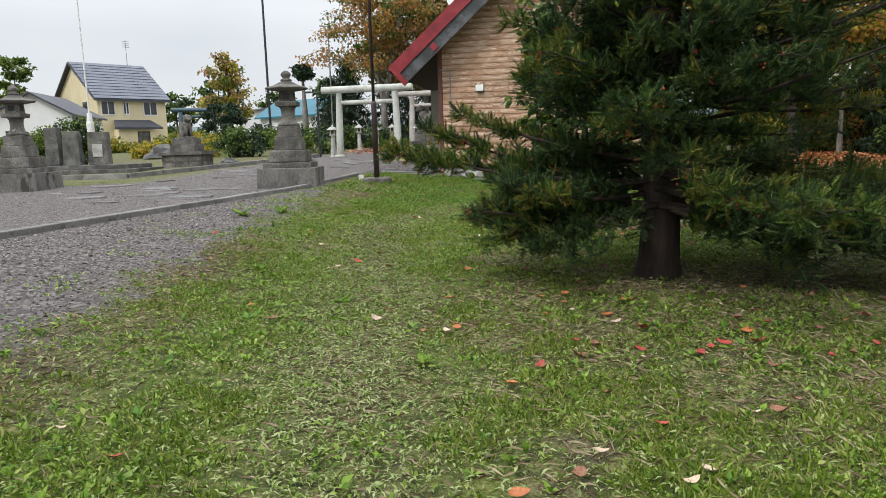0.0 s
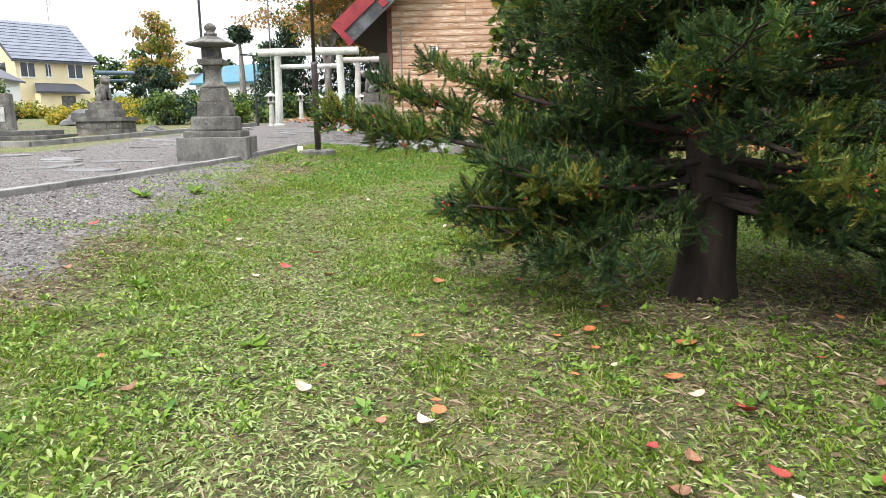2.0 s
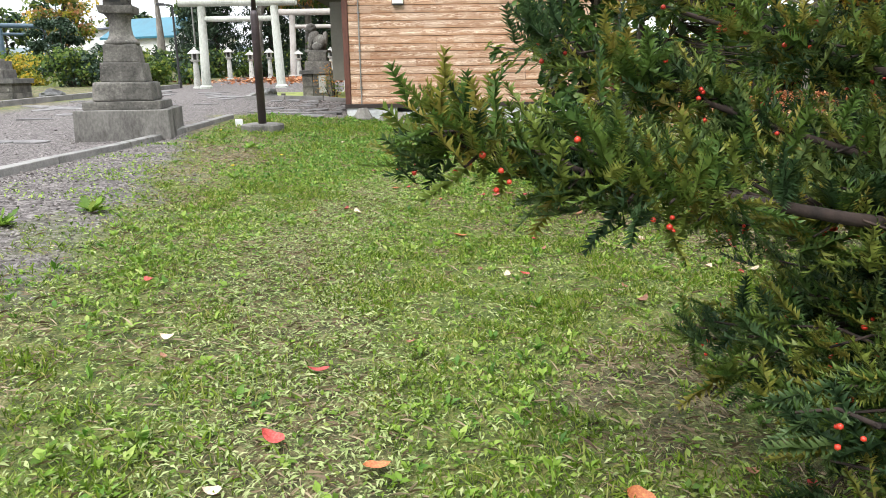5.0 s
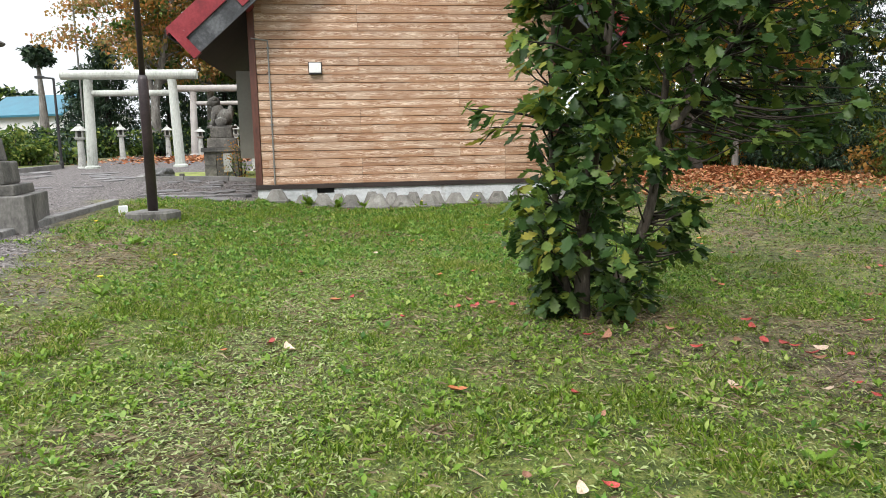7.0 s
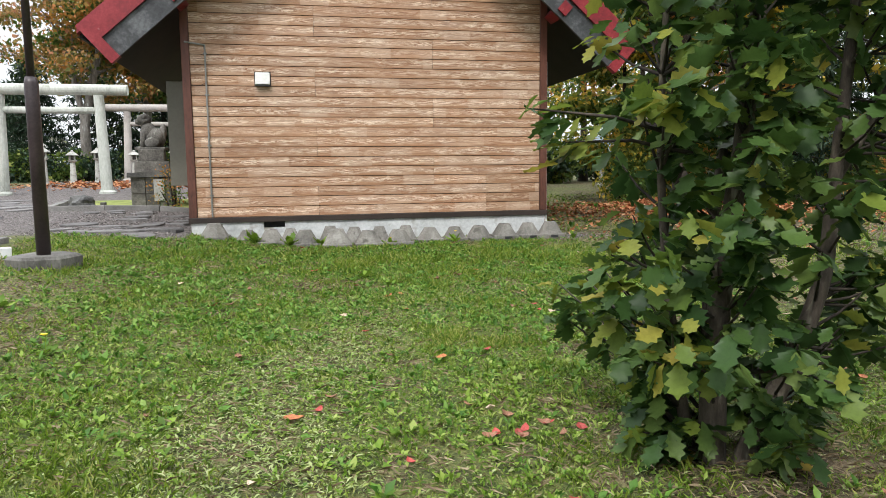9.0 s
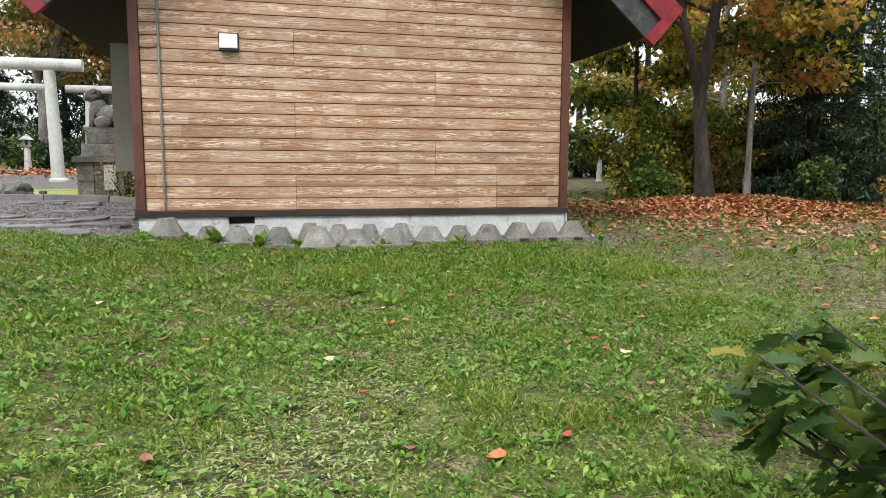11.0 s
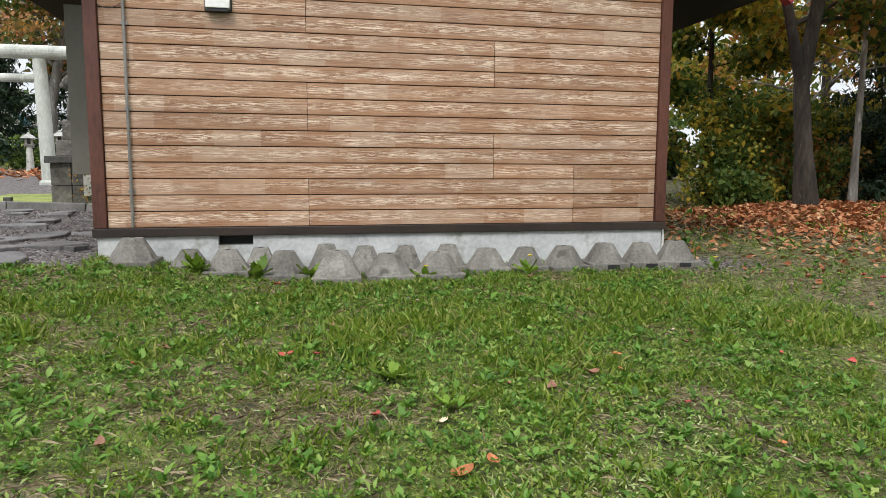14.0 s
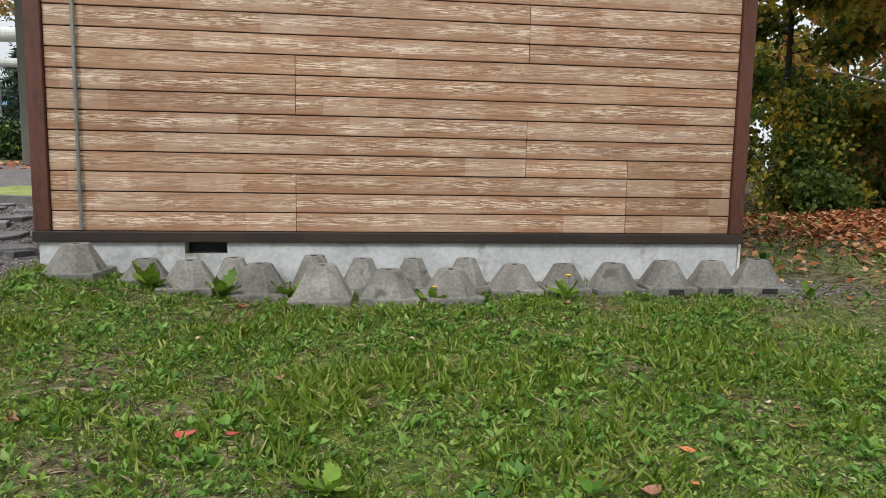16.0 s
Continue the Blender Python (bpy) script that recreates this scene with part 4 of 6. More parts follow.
for sx, sy, sh in ((-9.55, 30.1, 1.42), (-10.6, 37.6, 1.45), (-9.7, 37.9, 1.3), (-9.0, 38.6, 1.4), (-7.6, 38.4, 1.3), (-24.4, 51.0, 1.9), (11.2, 36.2, 1.42), (-6.1, 38.4, 1.4), (-3.9, 27.2, 1.75)):
    small_lantern(sx, sy, sh, 11)

# ---- gates ----
def torii(x0, x1, y, h, r, over, mat, label, skew=0.0, nuki=0.83, lean=0.1, kr=0.15):
    cx = (x0 + x1) / 2
    t = thing("torii_gate", cx, y, hz(cx, y), label, "torii gate", rz=skew)
    for x, s in ((x0 - cx, 1), (x1 - cx, -1)):
        bm = bmesh.new()
        rod(bm, (x - s * lean, 0, -0.15), (x, 0, h - kr), r * 1.06, r * 0.88, 18)
        part("pillar", bm, mat, t, smooth=False)
        bm = bmesh.new()
        lathe(bm, [(r * 1.5, -0.1), (r * 1.5, 0.05), (r * 1.2, 0.1)], 16, x=x - s * lean)
        part("pillar_foot", bm, mat, t)
    bm = bmesh.new()
    rod(bm, (x0 - cx - over, 0, h), (x1 - cx + over, 0, h), kr, kr, 18)
    part("top_beam", bm, mat, t)
    bm = bmesh.new()
    rod(bm, (x0 - cx, 0, h * nuki), (x1 - cx, 0, h * nuki), kr * 0.62, kr * 0.62, 14)
    part("tie_beam", bm, mat, t)
    return t


torii(-9.14, -6.66, 30.0, 2.86, 0.15, 0.76, "torii", "pale concrete torii gate with round pillars on the gravel", lean=0.08, nuki=0.805)
torii(-8.1, -4.6, 40.0, 3.0, 0.16, 0.8, "torii_pink", "weathered pinkish stone torii gate further back", lean=0.1, nuki=0.78)
torii(-27.7, -25.4, 49.3, 2.9, 0.17, 0.65, "torii_blue", "dark blue-grey torii gate seen side on", skew=35, lean=0.08)

# ---- guardian lion-dog statues ----
def komainu(x, y, rz, k, label):
    """One plain carved shape: a seated guardian dog."""
    bm = bmesh.new()
    blob(bm, 0.0, 0.1, 0.3, 0.17, 0.24, 0.24, 3, 0.12, 1)
    blob(bm, 0.0, -0.08, 0.46, 0.16, 0.17, 0.22, 3, 0.12, 2)
    blob(bm, 0.0, -0.17, 0.73, 0.155, 0.16, 0.15, 3, 0.25, 3)
    blob(bm, 0.0, -0.31, 0.69, 0.085, 0.08, 0.075, 2, 0.2, 4)
    for s in (-1, 1):
        rod(bm, (s * 0.1, -0.2, 0.0), (s * 0.09, -0.16, 0.45), 0.06, 0.075, 10)
        blob(bm, s * 0.1, -0.25, 0.04, 0.065, 0.09, 0.045, 2, 0.1, 5)
        blob(bm, s * 0.15, 0.06, 0.15, 0.08, 0.19, 0.15, 2, 0.1, 6)
        blob(bm, s * 0.12, -0.12, 0.8, 0.04, 0.06, 0.07, 2, 0.1, 7)
    blob(bm, 0.0, 0.29, 0.42, 0.07, 0.09, 0.2, 3, 0.3, 8)
    frustum(bm, -0.02, 0.05, 0.46, 0.74, bevel=0.015, y=0.02)
    bmesh.ops.scale(bm, vec=(k, k, k), verts=bm.verts[:])
    ob = part("guardian_statue", bm, "stone", None, smooth=True)
    return tagged(ob, label, "statue")


def pedestal(x, y, z, tiers, rz, label, tablet=True):
    t = thing("statue_pedestal", x, y, z, label, "pedestal", rz=rz)
    for k, (z0, z1, a, b, mat) in enumerate(tiers):
        if mat == "courses":
            n, h = 2, (z1 - z0) / 2
            for r in range(n):
                for c in range(3):
                    bm = bmesh.new()
                    w = a / 3
                    frustum(bm, z0 + r * h + 0.004, z0 + (r + 1) * h, w - 0.008, b, bevel=0.012, x=-a / 2 + w * (c + 0.5))
                    part("stone_block", bm, "stone", t)
        else:
            bm = bmesh.new()
            frustum(bm, z0, z1, a, b, a * 0.985, b * 0.985, bevel=0.015)
            for v in bm.verts:
                v.co += Vector((1, 1, 0.5)) * 0.012 * noise.noise(v.co * 5 + Vector((z0, y, 0)))
            part("tier", bm, mat, t)
    if tablet:
        bm = bmesh.new()
        frustum(bm, tiers[0][0] + 0.18, tiers[0][1] - 0.04, 0.2, 0.03, y=-tiers[0][3] / 2 - 0.012, x=0.12)
        part("tablet", bm, "stone_pale", t, "pale inscription tablet")
    return t


kz = hz(-4.36, 24.7)
pedestal(-4.36, 24.75, kz, [(-0.05, 0.62, 0.84, 0.84, "courses"), (0.62, 0.72, 0.96, 0.96, "stone_dark"), (0.72, 0.95, 0.68, 0.7, "stone"), (0.95, 1.2, 0.5, 0.66, "stone")], 6, "mossy stone pedestal of stacked blocks under a guardian statue")
s = komainu(0, 0, 0, 0.85, "grey carved stone guardian dog seated on its pedestal")
s.matrix_world = pose(-4.36, 24.75, kz + 1.205, 0, 0, -100)
kz2 = hz(-14.0, 25.8)
pedestal(-14.0, 25.8, kz2, [(-0.1, 0.42, 1.5, 1.4, "courses"), (0.42, 0.56, 1.66, 1.55, "stone_dark"), (0.56, 0.82, 0.98, 0.98, "stone"), (0.82, 1.06, 0.84, 0.86, "stone")], 10, "broad stone pedestal of pale blocks under a guardian statue", False)
s = komainu(0, 0, 0, 1.02, "dark weathered stone guardian dog seated on its pedestal")
s.matrix_world = pose(-14.0, 25.8, kz2 + 1.065, 0, 0, 60)

# ---- monument group ----
mz = hz(-15.8, 23.0)
t = thing("memorial_stone", -15.9, 23.2, mz, "dark and pale memorial slabs on a low stepped stone base", "monument", rz=8)
for z0, z1, a, b, dx in ((-0.1, 0.12, 3.6, 2.2, 0.0), (0.12, 0.27, 3.1, 1.8, -0.1)):
    bm = bmesh.new()
    frustum(bm, z0, z1, a, b, bevel=0.02, x=dx)
    part("base_slab", bm, "stone_dark", t)
for x, a, h, mat, lab in ((-0.95, 0.62, 1.2, "stone_dark", "black-streaked slab"), (0.02, 0.78, 1.15, "stone", "upright grey slab"), (-1.65, 0.5, 1.35, "stone_dark", "dark leaning stone")):
    bm = bmesh.new()
    frustum(bm, 0.27, 0.27 + h, a, 0.3, a * 0.94, 0.24, bevel=0.03, x=x)
    for v in bm.verts:
        v.co += Vector((1, 0.5, 1)) * 0.03 * noise.noise(v.co * 2.5)
    part("slab", bm, mat, t, lab)
bm = bmesh.new()
frustum(bm, 0.55, 1.0, 0.36, 0.02, x=0.02, y=-0.16)
part("inscription", bm, "stone_pale", t, "pale inscribed panel")
t = thing("flagpole", -16.45, 23.6, mz, "white flagpole with a thick lower post", "flagpole")
bm = bmesh.new()
lathe(bm, [(0.13, -0.1), (0.13, 1.75), (0.11, 1.8), (0.08, 2.1), (0.05, 2.12)], 14)
part("post", bm, "white_metal", t)
bm = bmesh.new()
rod(bm, (0, 0, 2.1), (-0.04, 0, 9.5), 0.03, 0.02, 10)
part("mast", bm, "white_metal", t)


def rock(x, y, a, b, c, label):
    bm = bmesh.new()
    blob(bm, 0, 0, c * 0.4, a, b, c, 3, 0.45, x)
    ob = part("garden_rock", bm, "rock", None)
    ob.matrix_world = pose(x, y, hz(x, y), 0, 0, x * 40 % 90)
    tagged(ob, label, "rock")


rock(-19.6, 33.5, 0.9, 0.6, 0.5, "rounded grey garden rock among shrubs")
rock(-16.5, 30.5, 0.5, 0.4, 0.35, "small grey rock on the grass")
rock(-11.9, 25.0, 0.35, 0.25, 0.2, "small grey rock by the kerb")
rock(-5.62, 24.1, 0.27, 0.18, 0.2, "pointed grey rock on the statue bed")
rock(-15.2, 27.6, 0.45, 0.3, 0.3, "low grey rock beside the pedestal")
bm = bmesh.new()
frustum(bm, 0, 0.14, 0.1, 0.1, bevel=0.01)
ob = part("marker_stake", bm, "stone", None)
ob.matrix_world = pose(-5.2, 24.0, hz(-5.2, 24.0))
tagged(ob, "short grey marker post beside a rock", "marker")
bm = bmesh.new()
slab(bm, [(-6.0, 23.85, 0), (-3.1, 23.65, 0), (-3.1, 26.5, 0), (-6.1, 26.5, 0)], (0, 0, 0.03))
ob = part("moss_bed", bm, "moss", None)
ob.matrix_world = pose(0, 0, hz(-4.5, 24.6) + 0.005 - 24.6 * math.tan(radians(1.83)), 1.83)
tagged(ob, "yellow-green mossy bed round the statue", "moss", kind="structure")

# ---- poles ----
pz = hz(-3.92, 16.6)
t = thing("pole", -3.92, 16.6, pz, "dark brown two-part metal pole on a concrete pad", "pole")
bm = bmesh.new()
lathe(bm, [(0.34, -0.08), (0.34, 0.1), (0.31, 0.13)], 6, turn=0.2)
for v in bm.verts:
    v.co += Vector((1, 1, 0.6)) * 0.012 * noise.noise(v.co * 6)
part("pad", bm, "plinth", t, "grey concrete footing pad")
bm = bmesh.new()
lathe(bm, [(0.066, 0.12), (0.064, 1.82), (0.05, 1.88)], 18)
part("sleeve", bm, "pole", t, smooth=True)
bm = bmesh.new()
lathe(bm, [(0.038, 1.86), (0.033, 6.8), (0.01, 6.84)], 14)
part("mast", bm, "pole", t, smooth=True)
bm = bmesh.new()
frustum(bm, 0.0, 0.14, 0.12, 0.1, bevel=0.012)
ob = part("junction_box", bm, "white_plastic", None)
ob.matrix_world = pose(-4.42, 17.0, hz(-4.42, 17.0) - 0.01, 0, 0, 20)
tagged(ob, "small white plastic box on the ground by the pole", "box")


def slim_pole(x, y, h, r, mat, label, head=False):
    t = thing("lamp_post" if head else "utility_pole", x, y, hz(x, y) - 0.1, label, "pole")
    bm = bmesh.new()
    lathe(bm, [(r * 1.6, 0), (r * 1.5, h * 0.1), (r, h * 0.12), (r * 0.8, h)], 10)
    part("mast", bm, mat, t)
    if head:
        bm = bmesh.new()
        rod(bm, (0, 0, h), (-0.35, 0, h + 0.04), r * 0.6)
        frustum(bm, h, h + 0.08, 0.26, 0.12, x=-0.4, bevel=0.01)
        part("lamp_head", bm, mat, t)


slim_pole(-10.35, 30.6, 2.9, 0.045, "black", "slim black lamp post beside the torii", True)
slim_pole(-20.9, 49.5, 15.0, 0.09, "black", "tall thin dark pole")
slim_pole(-13.9, 43.0, 7.5, 0.05, "steel", "thin grey lamp post before the trees", True)
slim_pole(-34.0, 70.0, 8.5, 0.1, "steel", "distant grey utility pole")

# ---- houses ----
def window(parent, inv, x, y, z, w, h, nm="window"):
    bm = bmesh.new()
    frustum(bm, z - h / 2, z + h / 2, w, 0.06, x=x, y=y - 0.03)
    f = part(nm, bm, "white_wall", parent, "white-framed window")
    for s in (-1, 1):
        bm = bmesh.new()
        frustum(bm, z - h / 2 + 0.09, z + h / 2 - 0.09, w / 2 - 0.12, 0.03, x=x + s * (w / 4 - 0.015), y=y - 0.058)
        part("pane", bm, "glass", f)
    return f


def yellow_house():
    """Two-storey house; the long front faces the court, the gable end faces west of south."""
    t = thing("house", -53.2, 77.2, 1.9, "cream two-storey house with a slate-grey tiled gable roof", "house", rz=58)
    t.scale = (1.12, 1.12, 1.5)
    W, D, H = 7.0, 10.4, 3.85
    bm = bmesh.new()
    slab(bm, [(-W / 2, -D / 2, -0.3), (-W / 2, D / 2, -0.3), (-W / 2, D / 2, H), (-W / 2, D * 0.0, H + 2.7), (-W / 2, -D / 2, H)], (W, 0, 0))
    part("wall", bm, "cream", t)
    for s in (-1, 1):
        bm = bmesh.new()
        slab(bm, [(-W / 2 - 0.45, 0, H + 2.85), (W / 2 + 0.45, 0, H + 2.85), (W / 2 + 0.45, s * (D / 2 + 0.5), H - 0.16), (-W / 2 - 0.45, s * (D / 2 + 0.5), H - 0.16)], (0, 0, -0.14))
        r = part("roof", bm, "roof_dark", t, "dark roof edge")
        for k in range(12):
            u0, u1 = k / 12, (k + 1) / 12
            y0, y1 = s * (D / 2 + 0.5) * (1 - u0), s * (D / 2 + 0.5) * (1 - u1)
            z0, z1 = H - 0.16 + 3.01 * u0, H - 0.16 + 3.01 * u1
            bm = bmesh.new()
            slab(bm, [(-W / 2 - 0.36, y0, z0 + 0.05), (W / 2 + 0.36, y0, z0 + 0.05), (W / 2 + 0.36, y1, z1 + 0.012), (-W / 2 - 0.36, y1, z1 + 0.012)], (0, 0, 0.02))
            part("tile_course", bm, "roof_tile", r)
    for x, w, h in ((-2.5, 1.35, 1.1), (-0.7, 0.6, 1.0), (1.8, 1.45, 1.1)):
        window(t, None, x, -D / 2, 3.05, w, h)
    bm = bmesh.new()
    slab(bm, [(-2.6, -D / 2 - 1.5, 1.45), (2.3, -D / 2 - 1.5, 1.45), (1.7, -D / 2 + 0.02, 2.05), (-2.0, -D / 2 + 0.02, 2.05)], (0, 0, 0.14))
    part("porch_roof", bm, "roof_dark", t, "low dark porch roof")
    bm = bmesh.new()
    frustum(bm, -0.3, 1.45, 3.6, 1.1, x=-0.3, y=-D / 2 - 0.55)
    part("porch", bm, "cream", t)
    bm = bmesh.new()
    frustum(bm, -0.2, 1.3, 1.3, 0.04, x=0.4, y=-D / 2 - 1.11)
    part("door", bm, "stone_dark", t, "dark front door")
    bm = bmesh.new()
    frustum(bm, -0.3, 1.7, 1.6, 3.0, x=-W / 2 - 0.8, y=-0.6)
    part("side_wing", bm, "cream", t)
    bm = bmesh.new()
    slab(bm, [(-W / 2 - 1.8, -2.3, 1.7), (-W / 2 - 1.8, 1.1, 1.7), (-W / 2 + 0.0, 1.1, 2.3), (-W / 2 + 0.0, -2.3, 2.3)], (0, 0, 0.12))
    part("wing_roof", bm, "roof_dark", t)
    for y in (-2.4, 2.2):
        bm = bmesh.new()
        frustum(bm, 2.6, 3.6, 0.06, 1.3, x=-W / 2 - 0.02, y=y)
        w = part("window", bm, "glass", t, "dark window in the gable wall")
    bm = bmesh.new()
    rod(bm, (2.2, 0, H + 2.8), (2.2, 0, H + 4.9), 0.03)
    for k in range(4):
        rod(bm, (1.8, 0, H + 4.3 + 0.15 * k), (2.6, 0, H + 4.3 + 0.15 * k), 0.015)
    part("antenna", bm, "steel", t)


yellow_house()


def plain_house(x, y, z, w, d, h, rise, rz, wall, roof, label, wins):
    t = thing("house", x, y, z, label, "house", rz=rz)
    bm = bmesh.new()
    slab(bm, [(-w / 2, -d / 2, -0.5), (w / 2, -d / 2, -0.5), (w / 2, -d / 2, h), (0, -d / 2, h + rise), (-w / 2, -d / 2, h)], (0, d, 0))
    part("wall", bm, wall, t)
    for s in (-1, 1):
        bm = bmesh.new()
        k = (w / 2 + 0.4) / (w / 2)
        slab(bm, [(0, -d / 2 - 0.4, h + rise + 0.12), (s * (w / 2 + 0.4), -d / 2 - 0.4, h + rise + 0.12 - rise * k), (s * (w / 2 + 0.4), d / 2 + 0.4, h + rise + 0.12 - rise * k), (0, d / 2 + 0.4, h + rise + 0.12)], (0, 0, -0.16))
        part("roof", bm, roof, t)
    for wx, wz, ww, wh in wins:
        window(t, None, wx, -d / 2, wz, ww, wh)


plain_house(-43.5, 55.0, 1.5, 6.0, 8.0, 3.2, 1.7, 20, "white_wall", "roof_dark", "white house with a dark gable roof", [(-1.5, 1.4, 1.3, 1.2), (1.5, 1.4, 1.3, 1.6)])
plain_house(-25.2, 68.0, 1.6, 5.5, 7.0, 3.0, 1.5, 70, "white_wall", "teal", "white house with a teal sheet-metal roof", [(-1.5, 2.2, 1.2, 1.1), (1.6, 2.2, 1.2, 1.1)])
plain_house(-30.0, 76.0, 1.6, 16.0, 8.0, 3.4, 0.8, 8, "white_wall", "roof_tile", "long low white building behind the trees", [(-5, 1.6, 1.6, 1.2), (-1.5, 1.6, 1.6, 1.2), (2.5, 1.6, 1.6, 1.2), (6, 1.6, 1.6, 1.2)])
plain_house(-62.0, 60.0, 1.6, 9.0, 9.0, 5.0, 2.4, 10, "cream", "roof_tile", "pale house among gardens", [(-2, 3.8, 1.5, 1.2), (2, 3.8, 1.5, 1.2)])

# ---- trees ----
LEAF_V = [(0, 0, 0), (0.36, 0.42, 0.1), (0, 1.0, -0.06), (-0.36, 0.42, 0.1)]
LEAF_F = [(0, 1, 2), (0, 2, 3)]


def leaf_cloud(centres, radii, per, size, flat=0.6):
    """Leaves gathered in loose clumps round the given centres."""
    n = len(centres) * per
    c = np.repeat(centres, per, 0)
    d = rng.normal(size=(n, 3))
    d /= np.linalg.norm(d, axis=1)[:, None]
    r = np.repeat(radii, per)[:, None] * rng.uniform(0.15, 1.0, (n, 1)) ** 0.6
    P = c + d * r * [1, 1, flat]
    R = turns(rng.uniform(0, 6.283, n), rng.normal(-0.5, 0.7, n), rng.normal(0, 0.6, n))
    return P, R, size * rng.uniform(0.6, 1.3, n)


def grow(base, height, trunk_r, spread, n_limb, lean=(0, 0), start=0.25, forks=1, up=0.55, seed=0):
    """A trunk with limbs and twigs; returns the wood and the tips at which leaves sit."""
    r = np.random.default_rng(seed)
    wood, tips = [], []
    for f in range(forks):
        a = r.uniform(-0.5, 0.5) + math.pi * f
        k = 0.17 * height * (f > 0 or forks > 1)
        pts = []
        for u in np.linspace(0, 1, 9):
            pts.append([base[0] + lean[0] * u + k * math.cos(a) * max(0.0, u - 0.27) * 1.5 + 0.012 * height * math.sin(4 * u) * u, base[1] + lean[1] * u + k * math.sin(a) * max(0.0, u - 0.27) * 1.5, base[2] - 0.15 + (height + 0.15) * u])
        pts = np.array(pts)
        rad = trunk_r * (1 - 0.85 * np.linspace(0, 1, 9) ** 0.9) * (1 if f == 0 else 0.75)
        rad[0] *= 1.35
        wood.append(tube(pts, rad, 12))
        for j in range(n_limb):
            u = start + (1 - start) * (j + r.uniform(0, 0.8)) / n_limb
            p = np.array([np.interp(u, np.linspace(0, 1, 9), pts[:, q]) for q in range(3)])
            az = j * 2.4 + r.uniform(-0.5, 0.5)
            L = spread * (1.05 - 0.65 * (u - start) / (1 - start)) * r.uniform(0.7, 1.1)
            q = [p]
            el = up * r.uniform(0.5, 1.2)
            for s in range(5):
                el += r.uniform(-0.2, 0.12)
                az += r.uniform(-0.25, 0.25)
                q.append(q[-1] + L / 5 * np.array([math.cos(az) * math.cos(el), math.sin(az) * math.cos(el), math.sin(el)]))
            q = np.array(q)
            r0 = trunk_r * 0.36 * (1 - 0.6 * u)
            wood.append(tube(q, np.linspace(r0, r0 * 0.15, 6), 6))
            for s in range(2, 6):
                tips.append(q[s])
                for e in range(2):
                    b = az + r.choice([-1, 1]) * r.uniform(0.4, 1.1)
                    l2 = L * r.uniform(0.18, 0.36)
                    e2 = q[s] + l2 * np.array([math.cos(b), math.sin(b), r.uniform(-0.2, 0.6)])
                    wood.append(tube(np.array([q[s], (q[s] + e2) / 2 + [0, 0, 0.04 * l2], e2]), [r0 * 0.25, r0 * 0.18, r0 * 0.08], 4))
                    tips.append(e2)
    return wood, np.array(tips)


def tree(name, x, y, height, trunk_r, spread, leafs, per, size, label, bark="bark", clump=0.5, seed=0, n_limb=14, start=0.25, forks=1, lean=(0, 0), up=0.55, cat="tree"):
    z = hz(x, y)
    if y > 36 or y < 0 or x > 14:
        per, size = int(per * 0.42), size * 1.42
    t = thing(name, x, y, z, label, cat)
    wood, tips = grow((0, 0, 0), height, trunk_r, spread, n_limb, lean, start, forks, up, seed)
    v, f = joined(wood)
    np_part("trunk", v, f, bark, t, smooth=True)
    pick = np.random.default_rng(seed + 1).permutation(len(tips))
    parts = np.array_split(pick, len(leafs))
    for mat, ids in zip(leafs, parts):
        P, R, S = leaf_cloud(tips[ids], np.full(len(ids), clump), per, size)
        v, f = scatter(LEAF_V, LEAF_F, P, R, S)
        np_part("crown", v, f, mat, t, kind="stuff")
    return t


def conifer(x, y, height, r, label, seed=0, per=60, low=0.06, size=0.16):
    """A dark conifer with drooping layered boughs."""
    if y > 36:
        per, size = int(per * 0.6), size * 1.25
    g = np.random.default_rng(seed)
    t = thing("conifer", x, y, hz(x, y), label, "tree")
    wood = [tube(np.array([[0, 0, -0.1], [0, 0, height * 0.5], [0, 0, height]]), [0.05 * height ** 0.7, 0.03 * height ** 0.7, 0.01], 10)]
    C = []
    for j in range(int(height * 9)):
        u = low + (1 - low) * (j / (height * 9)) ** 1.1
        az, L = j * 2.4, r * (1.06 - u) ** 0.8 * g.uniform(0.75, 1.1)
        tip = np.array([L * math.cos(az), L * math.sin(az), u * height - 0.14 * L])
        wood.append(tube(np.array([[0, 0, u * height], tip * [0.5, 0.5, 1] + [0, 0, 0.05 * L], tip]), [0.03, 0.02, 0.006], 4))
        for s in (0.35, 0.6, 0.8, 1.0):
            C.append([tip[0] * s, tip[1] * s, u * height + (tip[2] - u * height) * s])
    v, f = joined(wood)
    np_part("trunk", v, f, "bark", t)
    C = np.array(C)
    P, R, S = leaf_cloud(C, np.full(len(C), 0.13 * r + 0.1), per, size, 0.45)
    v, f = scatter([(0, 0, 0), (0.14, 0.5, 0.02), (0, 1.1, -0.1), (-0.14, 0.5, 0.02)], LEAF_F, P, R, S)
    np_part("crown", v, f, "dark", t, kind="stuff")
    return t


